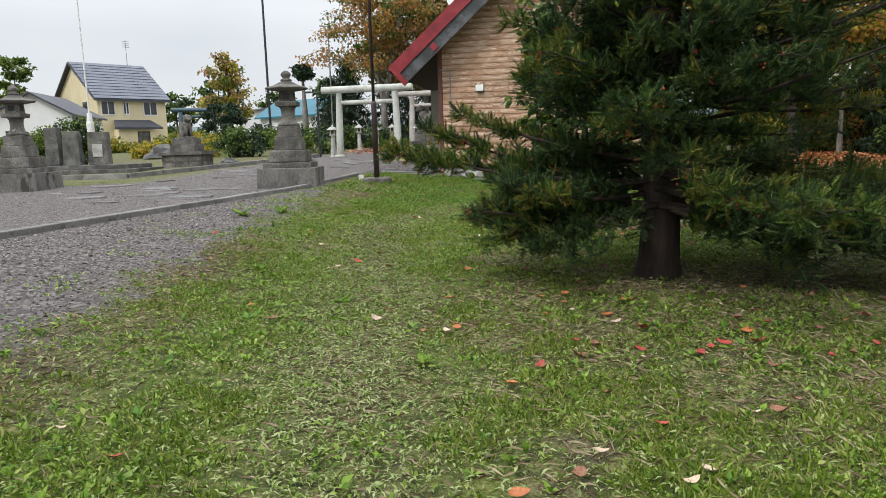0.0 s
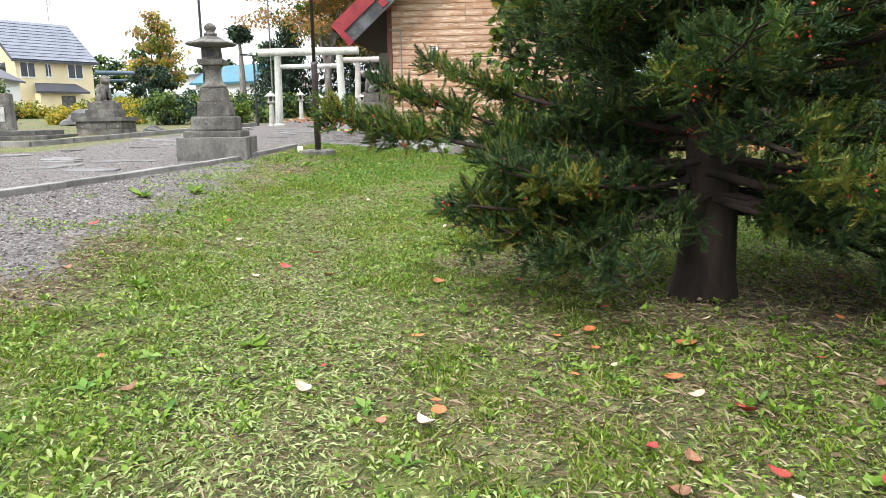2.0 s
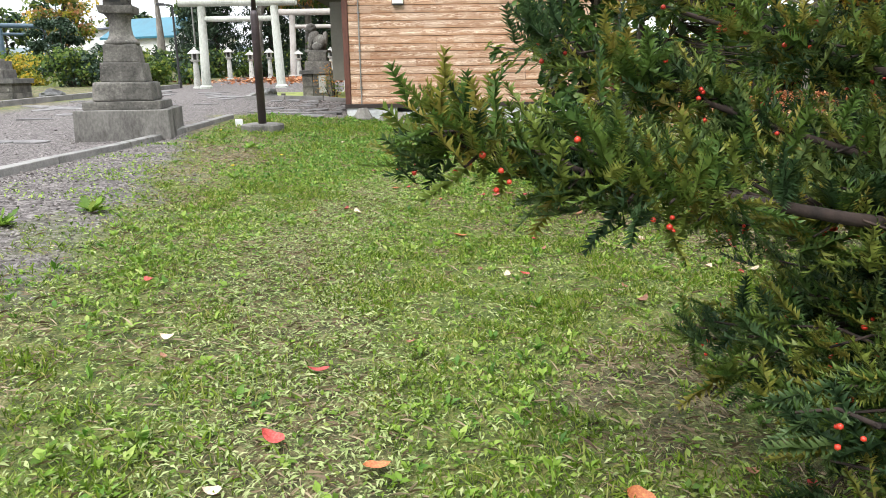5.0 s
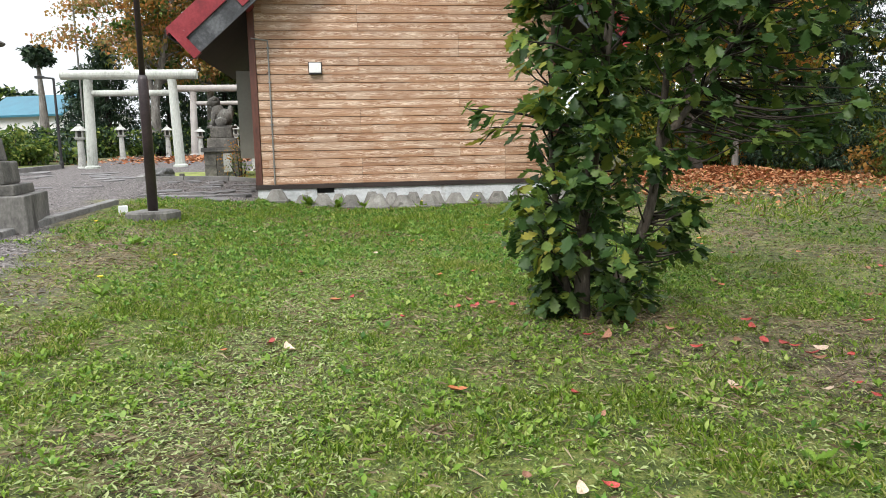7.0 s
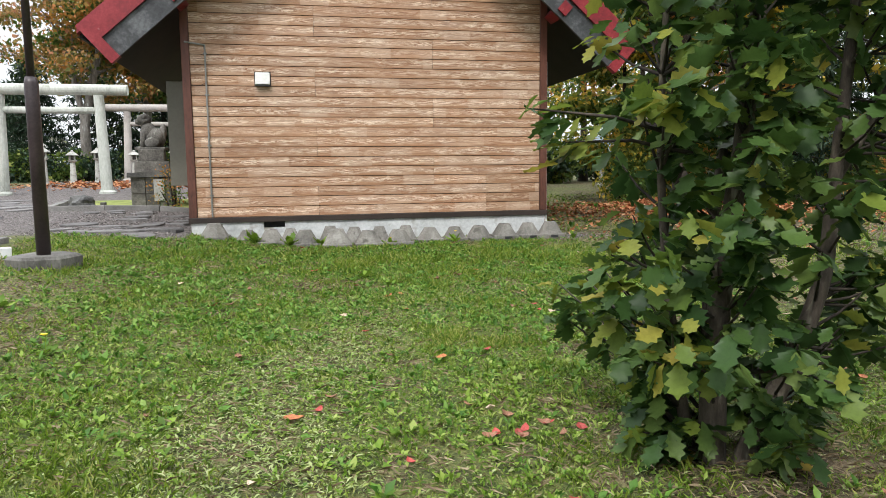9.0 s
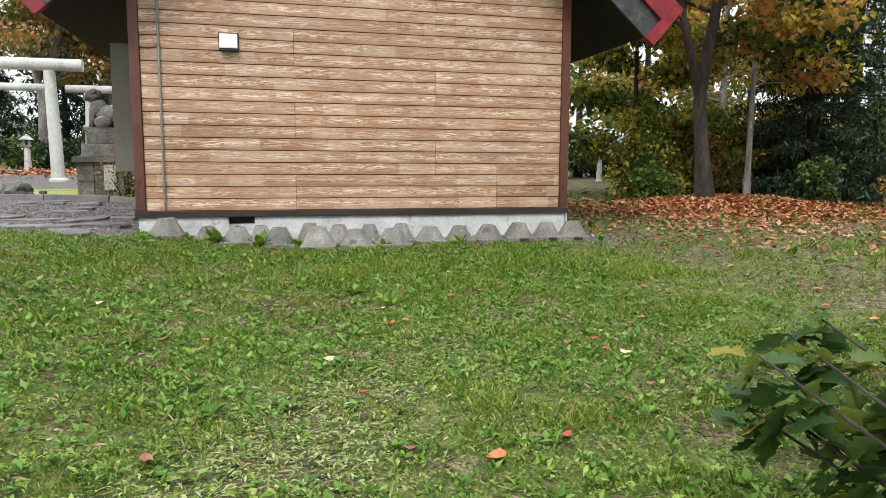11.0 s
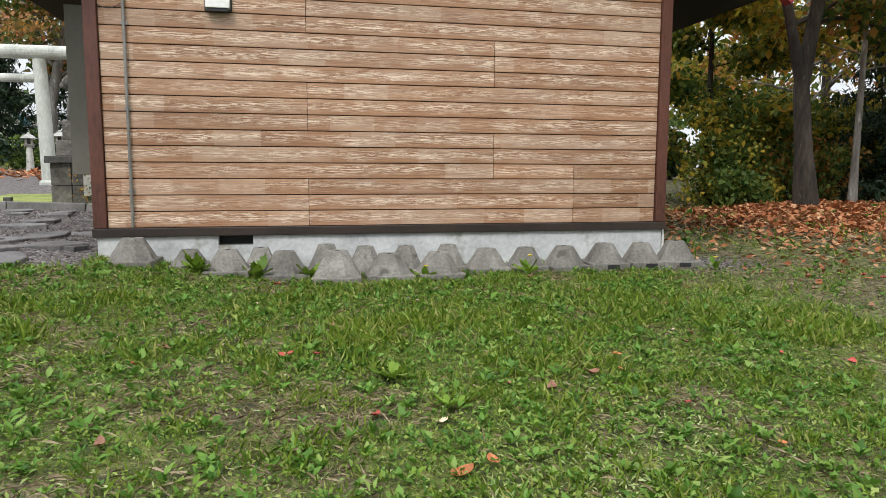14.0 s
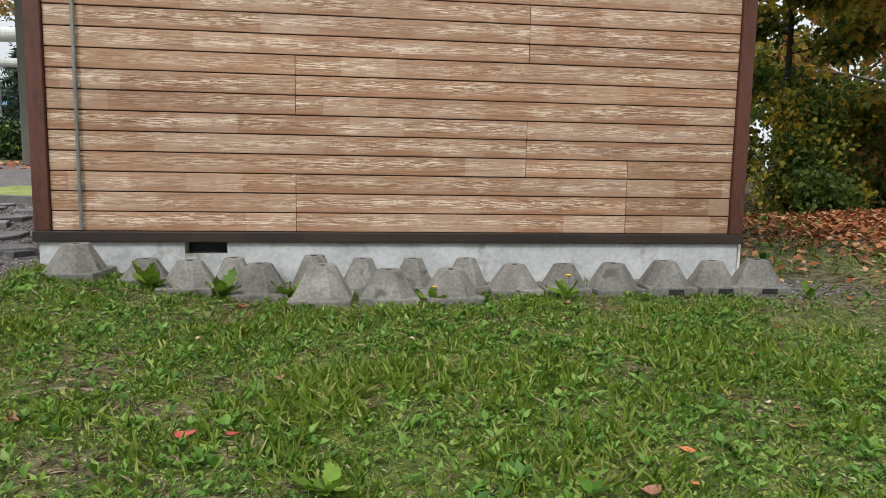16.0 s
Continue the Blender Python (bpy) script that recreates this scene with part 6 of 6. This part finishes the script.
def build_oak():
    g = np.random.default_rng(33)
    bx, by = 0.2, 11.45
    t = thing("oak_sapling", bx, by, hz(bx, by), "bushy multi-stemmed young oak with lobed green leaves", "tree")
    wood, spots = [], []
    stems = [([(0, 0, -0.1), (0.0, 0, 0.3), (0.02, 0, 0.75), (0.1, 0, 1.3), (0.2, 0.02, 2.2), (0.22, 0, 3.6)], 0.062), ([(0.1, -0.02, -0.1), (0.2, -0.05, 0.2), (0.32, -0.06, 0.42), (0.46, -0.05, 0.76), (0.53, 0, 1.2), (0.6, 0, 2.0), (0.66, 0, 3.6)], 0.052),
             ([(-0.04, 0.05, -0.1), (-0.13, 0.1, 0.5), (-0.2, 0.12, 1.3), (-0.14, 0.1, 2.8)], 0.03), ([(0.03, 0.08, -0.1), (0.15, 0.28, 0.8), (0.3, 0.35, 1.8), (0.35, 0.4, 3.2)], 0.036), ([(0.52, 0, 1.15), (0.8, 0.08, 1.45), (1.15, 0.15, 1.9), (1.5, 0.2, 3.0)], 0.03)]
    nodes = []
    for k, r in stems:
        k = np.array(k, float)
        m = len(k) - 1
        u = np.linspace(0, m, 6 * m + 1)
        q = np.stack([np.interp(u, range(m + 1), k[:, i]) for i in range(3)], -1)
        for sweep in range(3):
            q[1:-1] = (q[:-2] + q[1:-1] * 2 + q[2:]) / 4
        v, f = tube(q, np.linspace(r, r * 0.25, len(q)), 9)
        np_part("stem", v, f, "bark_oak", t, smooth=True)
        nodes.append(q[2:])
    nodes = np.concatenate(nodes)
    # twig ends: a full leafy side to the west, an open foot to the east, a crown that overhangs it
    regions = [(240, (-0.4, 0.32), (-0.4, 0.45), (0.48, 3.4)), (30, (-0.3, -0.05), (-0.1, 0.3), (0.04, 0.6)), (24, (0.08, 0.5), (-0.3, 0.3), (0.05, 0.36)), (17, (0.6, 0.84), (-0.15, 0.2), (0.36, 0.85)),
               (34, (0.25, 0.7), (-0.35, 0.4), (1.0, 2.2)), (230, (0.5, 1.95), (-0.45, 0.55), (1.12, 3.3)), (9, (0.2, 0.7), (0.05, 0.45), (0.6, 1.05))]
    for count, xr, yr, zr in regions:
        for j in range(count):
            e = np.array([g.uniform(*xr), g.uniform(*yr), g.uniform(*zr)])
            d = np.linalg.norm((nodes - e) * [1, 1, 1.5] + [0, 0, 0.25], axis=1)
            p = nodes[int(np.argmin(d + g.uniform(0, 0.12, len(d))))]
            out = e - p
            L = np.linalg.norm(out) + 1e-6
            wood.append(tube(np.array([p, (p + e) / 2 + [0, 0, -0.06 * L], e]), [0.008, 0.006, 0.003], 4))
            az = math.atan2(out[1], out[0])
            for s in range(g.integers(5, 9)):
                spots.append((e + g.normal(0, 0.025, 3), az + (s - 3) * 0.8 + g.normal(0, 0.25), p[2]))
            for s in range(2):
                spots.append((p + out * g.uniform(0.45, 0.9) + g.normal(0, 0.03, 3), az + g.normal(0, 0.9), p[2]))
    # a few twigs that reach west over the lawn
    for p, e in (((-0.1, 0, 1.3), (-0.78, 0.0, 1.42)), ((-0.1, 0, 1.25), (-0.62, 0.05, 1.3)), ((0, 0, 1.75), (-0.6, -0.6, 1.75)), ((0.1, -0.1, 0.4), (0.05, -0.6, 0.5)),
                 ((0.0, 0.1, 0.1), (-0.2, 1.08, 0.45)), ((0.0, 0.1, 0.2), (-0.08, 1.12, 0.62)), ((0.0, 0.1, 0.15), (-0.26, 1.05, 0.6)), ((0.0, 0.1, 0.3), (0.02, 1.1, 0.66)), ((0.0, 0.1, 0.1), (-0.2, 1.15, 0.4)), ((0.0, 0.1, 0.1), (0.06, 1.0, 0.42)), ((0.05, 0.2, 0.5), (0.2, 0.95, 0.9))):
        p, e = np.array(p, float), np.array(e, float)
        wood.append(tube(np.array([p, (p + e) / 2 + [0, 0, 0.03], e]), [0.01, 0.007, 0.003], 5))
        for s in range(14 if e[0] < -0.5 else 20):
            spots.append((p + (e - p) * g.uniform(0.6, 1.0) + g.normal(0, 0.035, 3), math.atan2(e[1] - p[1], e[0] - p[0]), 0))
    v, f = joined(wood)
    np_part("branchwork", v, f, "bark", t, smooth=True, kind="stuff")
    tv, tf = lobed_leaf()
    P = np.array([s[0] for s in spots])
    P[:, 2] = np.maximum(P[:, 2], 0.06)
    az = np.array([s[1] for s in spots])
    n = len(P)
    R = turns(az - math.pi / 2 + g.normal(0, 0.3, n), g.normal(-0.5, 0.45, n), g.normal(0, 0.45, n))
    S = g.uniform(0.08, 0.155, n)
    # half the western leaves take the paler colour, so that side looks lit
    tipped = g.random(n) < np.where(P[:, 0] < -0.25, 0.5, 0.06)
    for sel, mat, lab in ((~tipped, "oak", ""), (tipped, "oak_tip", "paler yellowing leaves, mostly painting the lit west side")):
        v, f = scatter(tv, tf, P[sel], R[sel], S[sel])
        np_part("leaves", v, f, mat, t, lab, kind="stuff")
    return t


build_oak()


# ---- lawn: blades, weeds, trodden leaves, straw ----
def sample(n, x0, x1, y0, y1, keep):
    P = np.stack([rng.uniform(x0, x1, n), rng.uniform(y0, y1, n)], -1)
    P = P[rng.random(n) < keep(P[:, 0], P[:, 1])]
    return P


def on_ground(P, up=0.0):
    return np.column_stack([P, lie(P[:, 0], P[:, 1]) + up])


def in_lawn(x, y):
    clear = (1 - gravel(x, y)) * ((y < 19.95) | (x > 2.75) | (x < -3.05))
    return clear


BLADE_V = [(-0.065, 0, 0), (0.065, 0, 0), (0.035, 0.17, 0.6), (0, 0.52, 1.0)]
BLADE_F = [(0, 1, 2), (0, 2, 3)]
WEED_V = [(0, 0, 0), (0.24, 0.5, 0.2), (0, 0.55, 0.12), (-0.24, 0.5, 0.2), (0, 1.0, 0.08)]
WEED_F = [(0, 1, 2), (0, 2, 3), (1, 4, 2), (2, 4, 3)]


def build_lawn():
    t = tagged(new("lawn"), "mown grass mixed with clover, plantain and dry thatch", "grass", kind="stuff")
    # weeds and grass share the lawn in patches
    weedy = lambda x, y: smooth01(0.62 + 1.4 * wob(x, y, 1.6, 7) - 0.55 * dry(x, y) + 0.4 * smooth01((y - 12) / 3) * smooth01((2.0 - x) / 1.5))
    tuft = lambda x, y: smooth01(wob(x, y, 6.0, 13) * 1.6 + 0.35)
    near = lambda x, y: 0.35 + 0.65 * smooth01((3.4 - np.abs(x + 0.6)) / 1.2)
    worn = lambda x, y: np.clip(bare(x, y) + 0.6 * track(x, y), 0, 1)
    zones = [(-4.8, 4.6, 1.8, 19.95, 1.0), (-5.2, 12.0, 19.95, 30.0, 0.1), (4.6, 9.0, 12.0, 19.95, 0.13)]
    for x0, x1, y0, y1, k in zones:
        area = (x1 - x0) * (y1 - y0)
        big = 1.0 if k == 1.0 else 2.1
        P = sample(int(area * 6800 * k), x0, x1, y0, y1, lambda x, y: near(x, y) * in_lawn(x, y) * (1 - 0.85 * worn(x, y)) * (1.0 - 0.62 * weedy(x, y)) * (0.4 + 0.6 * tuft(x, y)))
        n = len(P)
        tall = 0.02 + (0.024 + 0.012 * smooth01((P[:, 1] - 12) / 4)) * tuft(P[:, 0], P[:, 1]) + 0.022 * np.exp(-((P[:, 1] - 17.6) / 1.2) ** 2)
        S = tall * rng.uniform(0.5, 1.5, n) * big
        v, f = scatter(BLADE_V, BLADE_F, on_ground(P, -0.004), turns(rng.uniform(0, 6.283, n), rng.normal(-0.3, 0.5, n), rng.normal(0, 0.4, n)), np.stack([S * 0.62, S, S], -1))
        np_part("blades", v, f, "blade", t)
        # rosettes of broad leaves, flatter where they are walked on
        P = sample(int(area * 330 * k), x0, x1, y0, y1, lambda x, y: near(x, y) * in_lawn(x, y) * (1 - 0.88 * bare(x, y)) * (0.18 + 0.82 * weedy(x, y)))
        flat = np.clip(1.3 * track(P[:, 0], P[:, 1]), 0, 1)
        m = 5
        n = len(P) * m
        size = np.repeat((0.02 + 0.04 * rng.random(len(P)) ** 2.2) * big, m) * rng.uniform(0.6, 1.2, n)
        lift = np.repeat(rng.uniform(0.2, 0.85, len(P)) * (1 - 0.8 * flat), m) + rng.normal(0, 0.22, n)
        yaw = np.repeat(rng.uniform(0, 6.283, len(P)), m) + np.tile(np.arange(m), len(P)) * 1.257 + rng.normal(0, 0.3, n)
        slim = np.repeat(rng.uniform(0.75, 1.7, len(P)), m)
        Q = on_ground(np.repeat(P, m, 0) + rng.normal(0, 0.006, (n, 2)), np.repeat(rng.uniform(0.004, 0.022, len(P)) * (1 - 0.6 * flat), m))
        lush = np.repeat(rng.random(len(P)) < 0.12 + 0.8 * smooth01((P[:, 1] - 11.5) / 3.5), m)
        size = size * np.where(lush, 1.2, 1.0)
        roll = rng.normal(0, 0.3, n)
        for sel, mat in ((~lush, "weed"), (lush, "weed_lush")):
            if sel.any():
                v, f = scatter(WEED_V, WEED_F, Q[sel], turns(yaw[sel], lift[sel], roll[sel]), np.stack([size * slim * 0.7, size, size], -1)[sel])
                np_part("rosettes", v, f, mat, t)
        # small clover and chickweed between them
        P = sample(int(area * 2500 * k), x0, x1, y0, y1, lambda x, y: near(x, y) * in_lawn(x, y) * (1 - 0.9 * bare(x, y)) * (0.3 + 0.7 * weedy(x, y)))
        n = len(P)
        S = (0.012 + 0.022 * rng.random(n) ** 1.5) * big
        v, f = scatter(WEED_V, WEED_F, on_ground(P, 0.002 + 0.022 * rng.random(n)), turns(rng.uniform(0, 6.283, n), rng.normal(0.3, 0.5, n), rng.normal(0, 0.45, n)), np.stack([S * rng.uniform(0.7, 1.4, n), S, S], -1))
        np_part("clover", v, f, "clover", t)
        P = sample(int(area * 2300 * k), x0, x1, y0, y1, lambda x, y: near(x, y) * in_lawn(x, y) * np.clip(0.12 + 0.75 * bare(x, y) + 0.5 * dry(x, y), 0, 1) * (1 - 0.75 * shaded_soil(x, y)))
        n = len(P)
        S = rng.uniform(0.02, 0.08, n) * big
        v, f = scatter(BLADE_V, BLADE_F, on_ground(P, 0.01), turns(rng.uniform(0, 6.283, n), rng.normal(-1.15, 0.3, n), rng.normal(0, 0.2, n)), np.stack([S * 0.3, S, S], -1))
        np_part("straw", v, f, "straw", t)
        P = sample(int(area * 2900 * k), x0, x1, y0, y1, lambda x, y: near(x, y) * in_lawn(x, y) * np.clip(0.06 + 0.22 * smooth01((13 - y) / 4) + 1.25 * track(x, y), 0, 1))
        n = len(P)
        S = rng.uniform(0.015, 0.045, n) * big
        v, f = scatter(WEED_V, WEED_F, on_ground(P, 0.014), turns(rng.uniform(0, 6.283, n), rng.normal(0.0, 0.22, n), rng.normal(0, 0.25, n)), np.stack([S * rng.uniform(0.25, 0.75, n), S, S], -1))
        np_part("trodden_leaves", v, f, "trod", t)
    # stray weeds and grass creeping over the edge of the gravel
    P = sample(36000, -5.2, -1.8, 3, 17.5, lambda x, y: gravel(x, y) * smooth01((x - edge_x(y) + 1.5) / 1.5) * smooth01(wob(x, y, 3.2, 21) * 2.2 - 0.25))
    n = len(P)
    S = rng.uniform(0.02, 0.05, n)
    v, f = scatter(WEED_V, WEED_F, on_ground(P, 0.008), turns(rng.uniform(0, 6.283, n), rng.normal(0.3, 0.4, n), rng.normal(0, 0.4, n)), S)
    np_part("weeds", v, f, "weed", t)


build_lawn()


def build_pebbles():
    tv = np.array([(1, 0.1, 0), (-0.9, -0.1, 0.1), (0.1, 0.75, 0), (-0.1, -0.7, 0.05), (0.15, 0.1, 0.55), (0, 0, -0.5)])
    tf = [(0, 2, 4), (2, 1, 4), (1, 3, 4), (3, 0, 4), (2, 0, 5), (1, 2, 5), (3, 1, 5), (0, 3, 5)]
    P = np.concatenate([sample(24000, -5.3, -1.9, 3.0, 17.5, lambda x, y: gravel(x, y) * (x > kerb_x(y) + 0.1)), sample(9000, -12, -5.2, 8, 24, lambda x, y: gravel(x, y) * (x < kerb_x(y) - 0.1)), sample(6000, -5.2, -2.95, 19, 23.5, gravel), sample(2500, 2.5, 4.0, 19, 20.6, gravel)])
    n = len(P)
    V, F = scatter(tv, tf, on_ground(P, 0.0), turns(rng.uniform(0, 6.283, n), rng.normal(0, 0.3, n), rng.normal(0, 0.3, n)), rng.uniform(0.007, 0.019, n) * np.where(rng.random(n) < 0.04, 1.9, 1))
    tagged(np_part("gravel", V, F, "pebble", kind="stuff"), "loose grey gravel of mixed small stones", "gravel")


build_pebbles()


# ---- flagstones by the hall and across the court ----
def build_flags():
    t = thing("stepping_stones", 0, 0, 0, "flat dark grey flagstones set in the gravel", "paving", kind="structure")
    g = np.random.default_rng(5)
    for k in range(80):
        if k < 24:
            x, y, a = g.uniform(-5.2, -3.2), g.uniform(19.5, 23.3), g.uniform(0.22, 0.45)
        else:
            x, y, a = g.uniform(-11.2, -6.6), g.uniform(10, 29), g.uniform(0.3, 0.6)
        n = 7
        bm = bmesh.new()
        ph = g.uniform(0, 6)
        top = [(a * g.uniform(0.75, 1.1) * math.cos(ph + 6.283 * i / n), 0.62 * a * g.uniform(0.75, 1.1) * math.sin(ph + 6.283 * i / n), 0.028) for i in range(n)]
        slab(bm, top, (0, 0, -0.07))
        bmesh.ops.bevel(bm, geom=[e for e in bm.edges if all(v.co.z > 0 for v in e.verts)], offset=0.008, segments=1, affect="EDGES")
        ob = part("flagstone", bm, "flag", t)
        ob.matrix_world = pose(x, y, hz(x, y) - 0.008, g.uniform(-2, 2), g.uniform(-2, 2), g.uniform(0, 360))


build_flags()


# ---- fallen leaves ----
def fallen_mesh(name, mat, curl, pointed):
    n = 9
    V, F = [(0, -0.16, 0.004)], []
    for k in range(n):
        u = k / (n - 1)
        w = (0.31 if pointed else 0.42) * math.sin(math.pi * u ** 0.85) ** 0.75 * (1 + 0.1 * math.sin(9 * u))
        z = curl * (u - 0.45) ** 2
        V += [(-w, u, z + curl * 0.9 * w * w), (0, u, z - 0.02), (w, u, z + curl * 1.3 * w * w)]
    for k in range(n - 1):
        a = 1 + 3 * k
        F += [(a, a + 1, a + 4), (a, a + 4, a + 3), (a + 1, a + 2, a + 5), (a + 1, a + 5, a + 4)]
    V += [(-0.012, 0, 0.0), (0.012, 0, 0.0)]
    F.append((0, len(V) - 1, len(V) - 2))
    me = bpy.data.meshes.new(name)
    me.from_pydata([(x, y - 0.4, z) for x, y, z in V], [], F)
    me.materials.append(M[mat])
    return me


LEAVES = [(fallen_mesh("red_leaf", "leaf_red", 0.9, True), "curled red fallen leaf on the grass"), (fallen_mesh("orange_leaf", "leaf_orange", 0.7, False), "orange fallen leaf on the grass"), (fallen_mesh("pale_leaf", "leaf_pale", 1.1, True), "pale dry fallen leaf on the grass"),
          (fallen_mesh("brown_leaf", "leaf_brown", 1.3, True), "brown curled fallen leaf on the grass"), (fallen_mesh("yellow_leaf", "flower", 0.5, False), "yellow fallen leaf on the grass")]


def drop_leaf(x, y, kind, size, g):
    me, label = LEAVES[kind]
    ob = new("fallen_leaf", me)
    ob.matrix_world = pose(x, y, hz(x, y) + 0.028, g.uniform(-14, 14), g.uniform(-14, 14), g.uniform(0, 360)) @ Matrix.Diagonal((size, size, size, 1))
    tagged(ob, label, "leaf", "fallen leaves")


def build_leaves():
    g = np.random.default_rng(12)
    known = [(-0.78, 5.06, 2), (-0.26, 4.77, 2), (0.87, 4.98, 0), (1.12, 4.49, 0), (-1.55, 7.2, 0), (-3.41, 7.9, 0), (-1.46, 4.97, 3), (-0.44, 6.88, 1), (1.0, 6.1, 2), (0.83, 4.37, 2), (-1.21, 7.05, 1), (0.83, 5.7, 1), (-1.49, 7.74, 0), (-0.51, 12.23, 2), (-1.71, 10.9, 2), (-1.48, 12.26, 1),
             (-0.55, 13.25, 1), (-0.87, 10.19, 1), (0.16, 10.88, 3), (-1.23, 17.03, 0), (-1.07, 17.03, 0), (-2.01, 15.12, 3), (0.05, 16.32, 3), (0.74, 14.63, 2), (-0.6, 15.51, 1), (0.35, 16.51, 3), (0.48, 14.9, 3), (-2.15, 15.01, 0)]
    for x, y, k in known:
        drop_leaf(x, y, k, g.uniform(0.075, 0.105), g)
    m = 0
    while m < 235:
        x, y = g.uniform(-3.4, 4.2), g.uniform(2.2, 19.4)
        if gravel(x, y) > 0.5 or g.random() > 0.5 + 0.12 * x:
            continue
        drop_leaf(x, y, int(g.choice([0, 1, 2, 3], p=[0.22, 0.2, 0.2, 0.38])), g.uniform(0.035, 0.085), g)
        m += 1
    for m in range(34):
        drop_leaf(g.uniform(0.2, 2.6), g.uniform(3.2, 6.0), int(g.choice([0, 0, 3, 2])), g.uniform(0.05, 0.095), g)
    for m in range(40):
        drop_leaf(g.normal(1.3, 0.7), g.normal(9.7, 0.7), int(g.choice([0, 3, 3, 2])), g.uniform(0.05, 0.09), g)
    for m in range(12):
        drop_leaf(g.normal(-0.45, 0.12), g.normal(11.9, 0.12), int(g.choice([0, 3])), g.uniform(0.05, 0.08), g)
    # litter under the trees
    P = np.concatenate([np.column_stack([g.normal(8.1, 1.7, 11000), g.normal(23.1, 0.9, 11000)]), np.column_stack([g.uniform(4.2, 13, 1700), g.uniform(19.5, 27, 1700)]), np.column_stack([g.normal(6.2, 1.8, 600), g.normal(20.3, 1.6, 600)])])
    P = P[(P[:, 0] > 2.9)]
    n = len(P)
    V, F = scatter(LEAF_V, LEAF_F, on_ground(P, 0.02 + 0.03 * g.random(n)), turns(g.uniform(0, 6.283, n), g.normal(0, 0.4, n), g.normal(0, 0.4, n)), g.uniform(0.06, 0.125, n))
    tagged(np_part("leaf_litter", V, F, "litter", kind="stuff"), "thick russet leaf litter heaped under the trees", "leaf litter")
    P = np.column_stack([g.normal(-7.0, 2.0, 1500), g.normal(36, 1.6, 1500)])
    V, F = scatter(LEAF_V, LEAF_F, on_ground(P, 0.02), turns(g.uniform(0, 6.283, 1500), g.normal(0, 0.4, 1500), g.normal(0, 0.4, 1500)), g.uniform(0.12, 0.22, 1500))
    tagged(np_part("leaf_litter", V, F, "litter", kind="stuff"), "red leaf litter on the court beyond the gate", "leaf litter")


build_leaves()


# ---- weeds at the foot of the hall ----
def rosette(x, y, n, size, seed, flower=False):
    g = np.random.default_rng(seed)
    tall = y > 19.2
    t = thing("weed_plant", x, y, hz(x, y), "green dandelion rosette with a yellow flower" if flower else "green jagged weed growing in the grass", "weed")
    tv, tf = lobed_leaf(5)
    P = np.zeros((n, 3)) + [0, 0, 0.01]
    v, f = scatter(np.array(tv) * [0.7, 1, 1], tf, P, turns(g.uniform(0, 6.283, n), g.uniform(0.1, 0.75, n) + 0.35 * tall, g.normal(0, 0.3, n)), (1.0 if tall else 0.68) * size * g.uniform(0.5, 1.1, n))
    np_part("leaves", v, f, "weed", t)
    if flower:
        bm = bmesh.new()
        rod(bm, (0, 0, 0), (0.01, 0, size * 0.9), 0.003, 0.002, 5)
        part("stalk", bm, "weed", t)
        bm = bmesh.new()
        lathe(bm, [(0.004, size * 0.88), (0.02, size * 0.93), (0.021, size * 0.96), (0.006, size * 0.97)], 9)
        part("flower_head", bm, "flower", t, "yellow flower head")


for k, (x, y, n, s, fl) in enumerate([(-2.05, 19.55, 12, 0.22, False), (-1.55, 19.42, 12, 0.24, False), (-1.08, 19.44, 12, 0.22, False), (-0.05, 19.28, 8, 0.14, True), (0.98, 19.42, 6, 0.2, True), (-3.1, 12.1, 10, 0.16, True), (-3.6, 14.6, 12, 0.2, False), (-2.9, 13.4, 10, 0.14, True), (-3.6, 10.2, 14, 0.22, False), (-3.9, 9.6, 14, 0.24, False),
                                      (2.9, 19.35, 8, 0.14, True), (-0.7, 16.6, 12, 0.2, False), (-0.5, 16.2, 10, 0.18, False), (-1.2, 5.6, 12, 0.14, False), (-0.3, 4.2, 12, 0.14, False), (-2.2, 6.4, 12, 0.16, False), (0.3, 9.2, 10, 0.14, False), (-4.2, 15.3, 10, 0.16, True)]):
    rosette(x, y, n, s, 200 + k, fl)
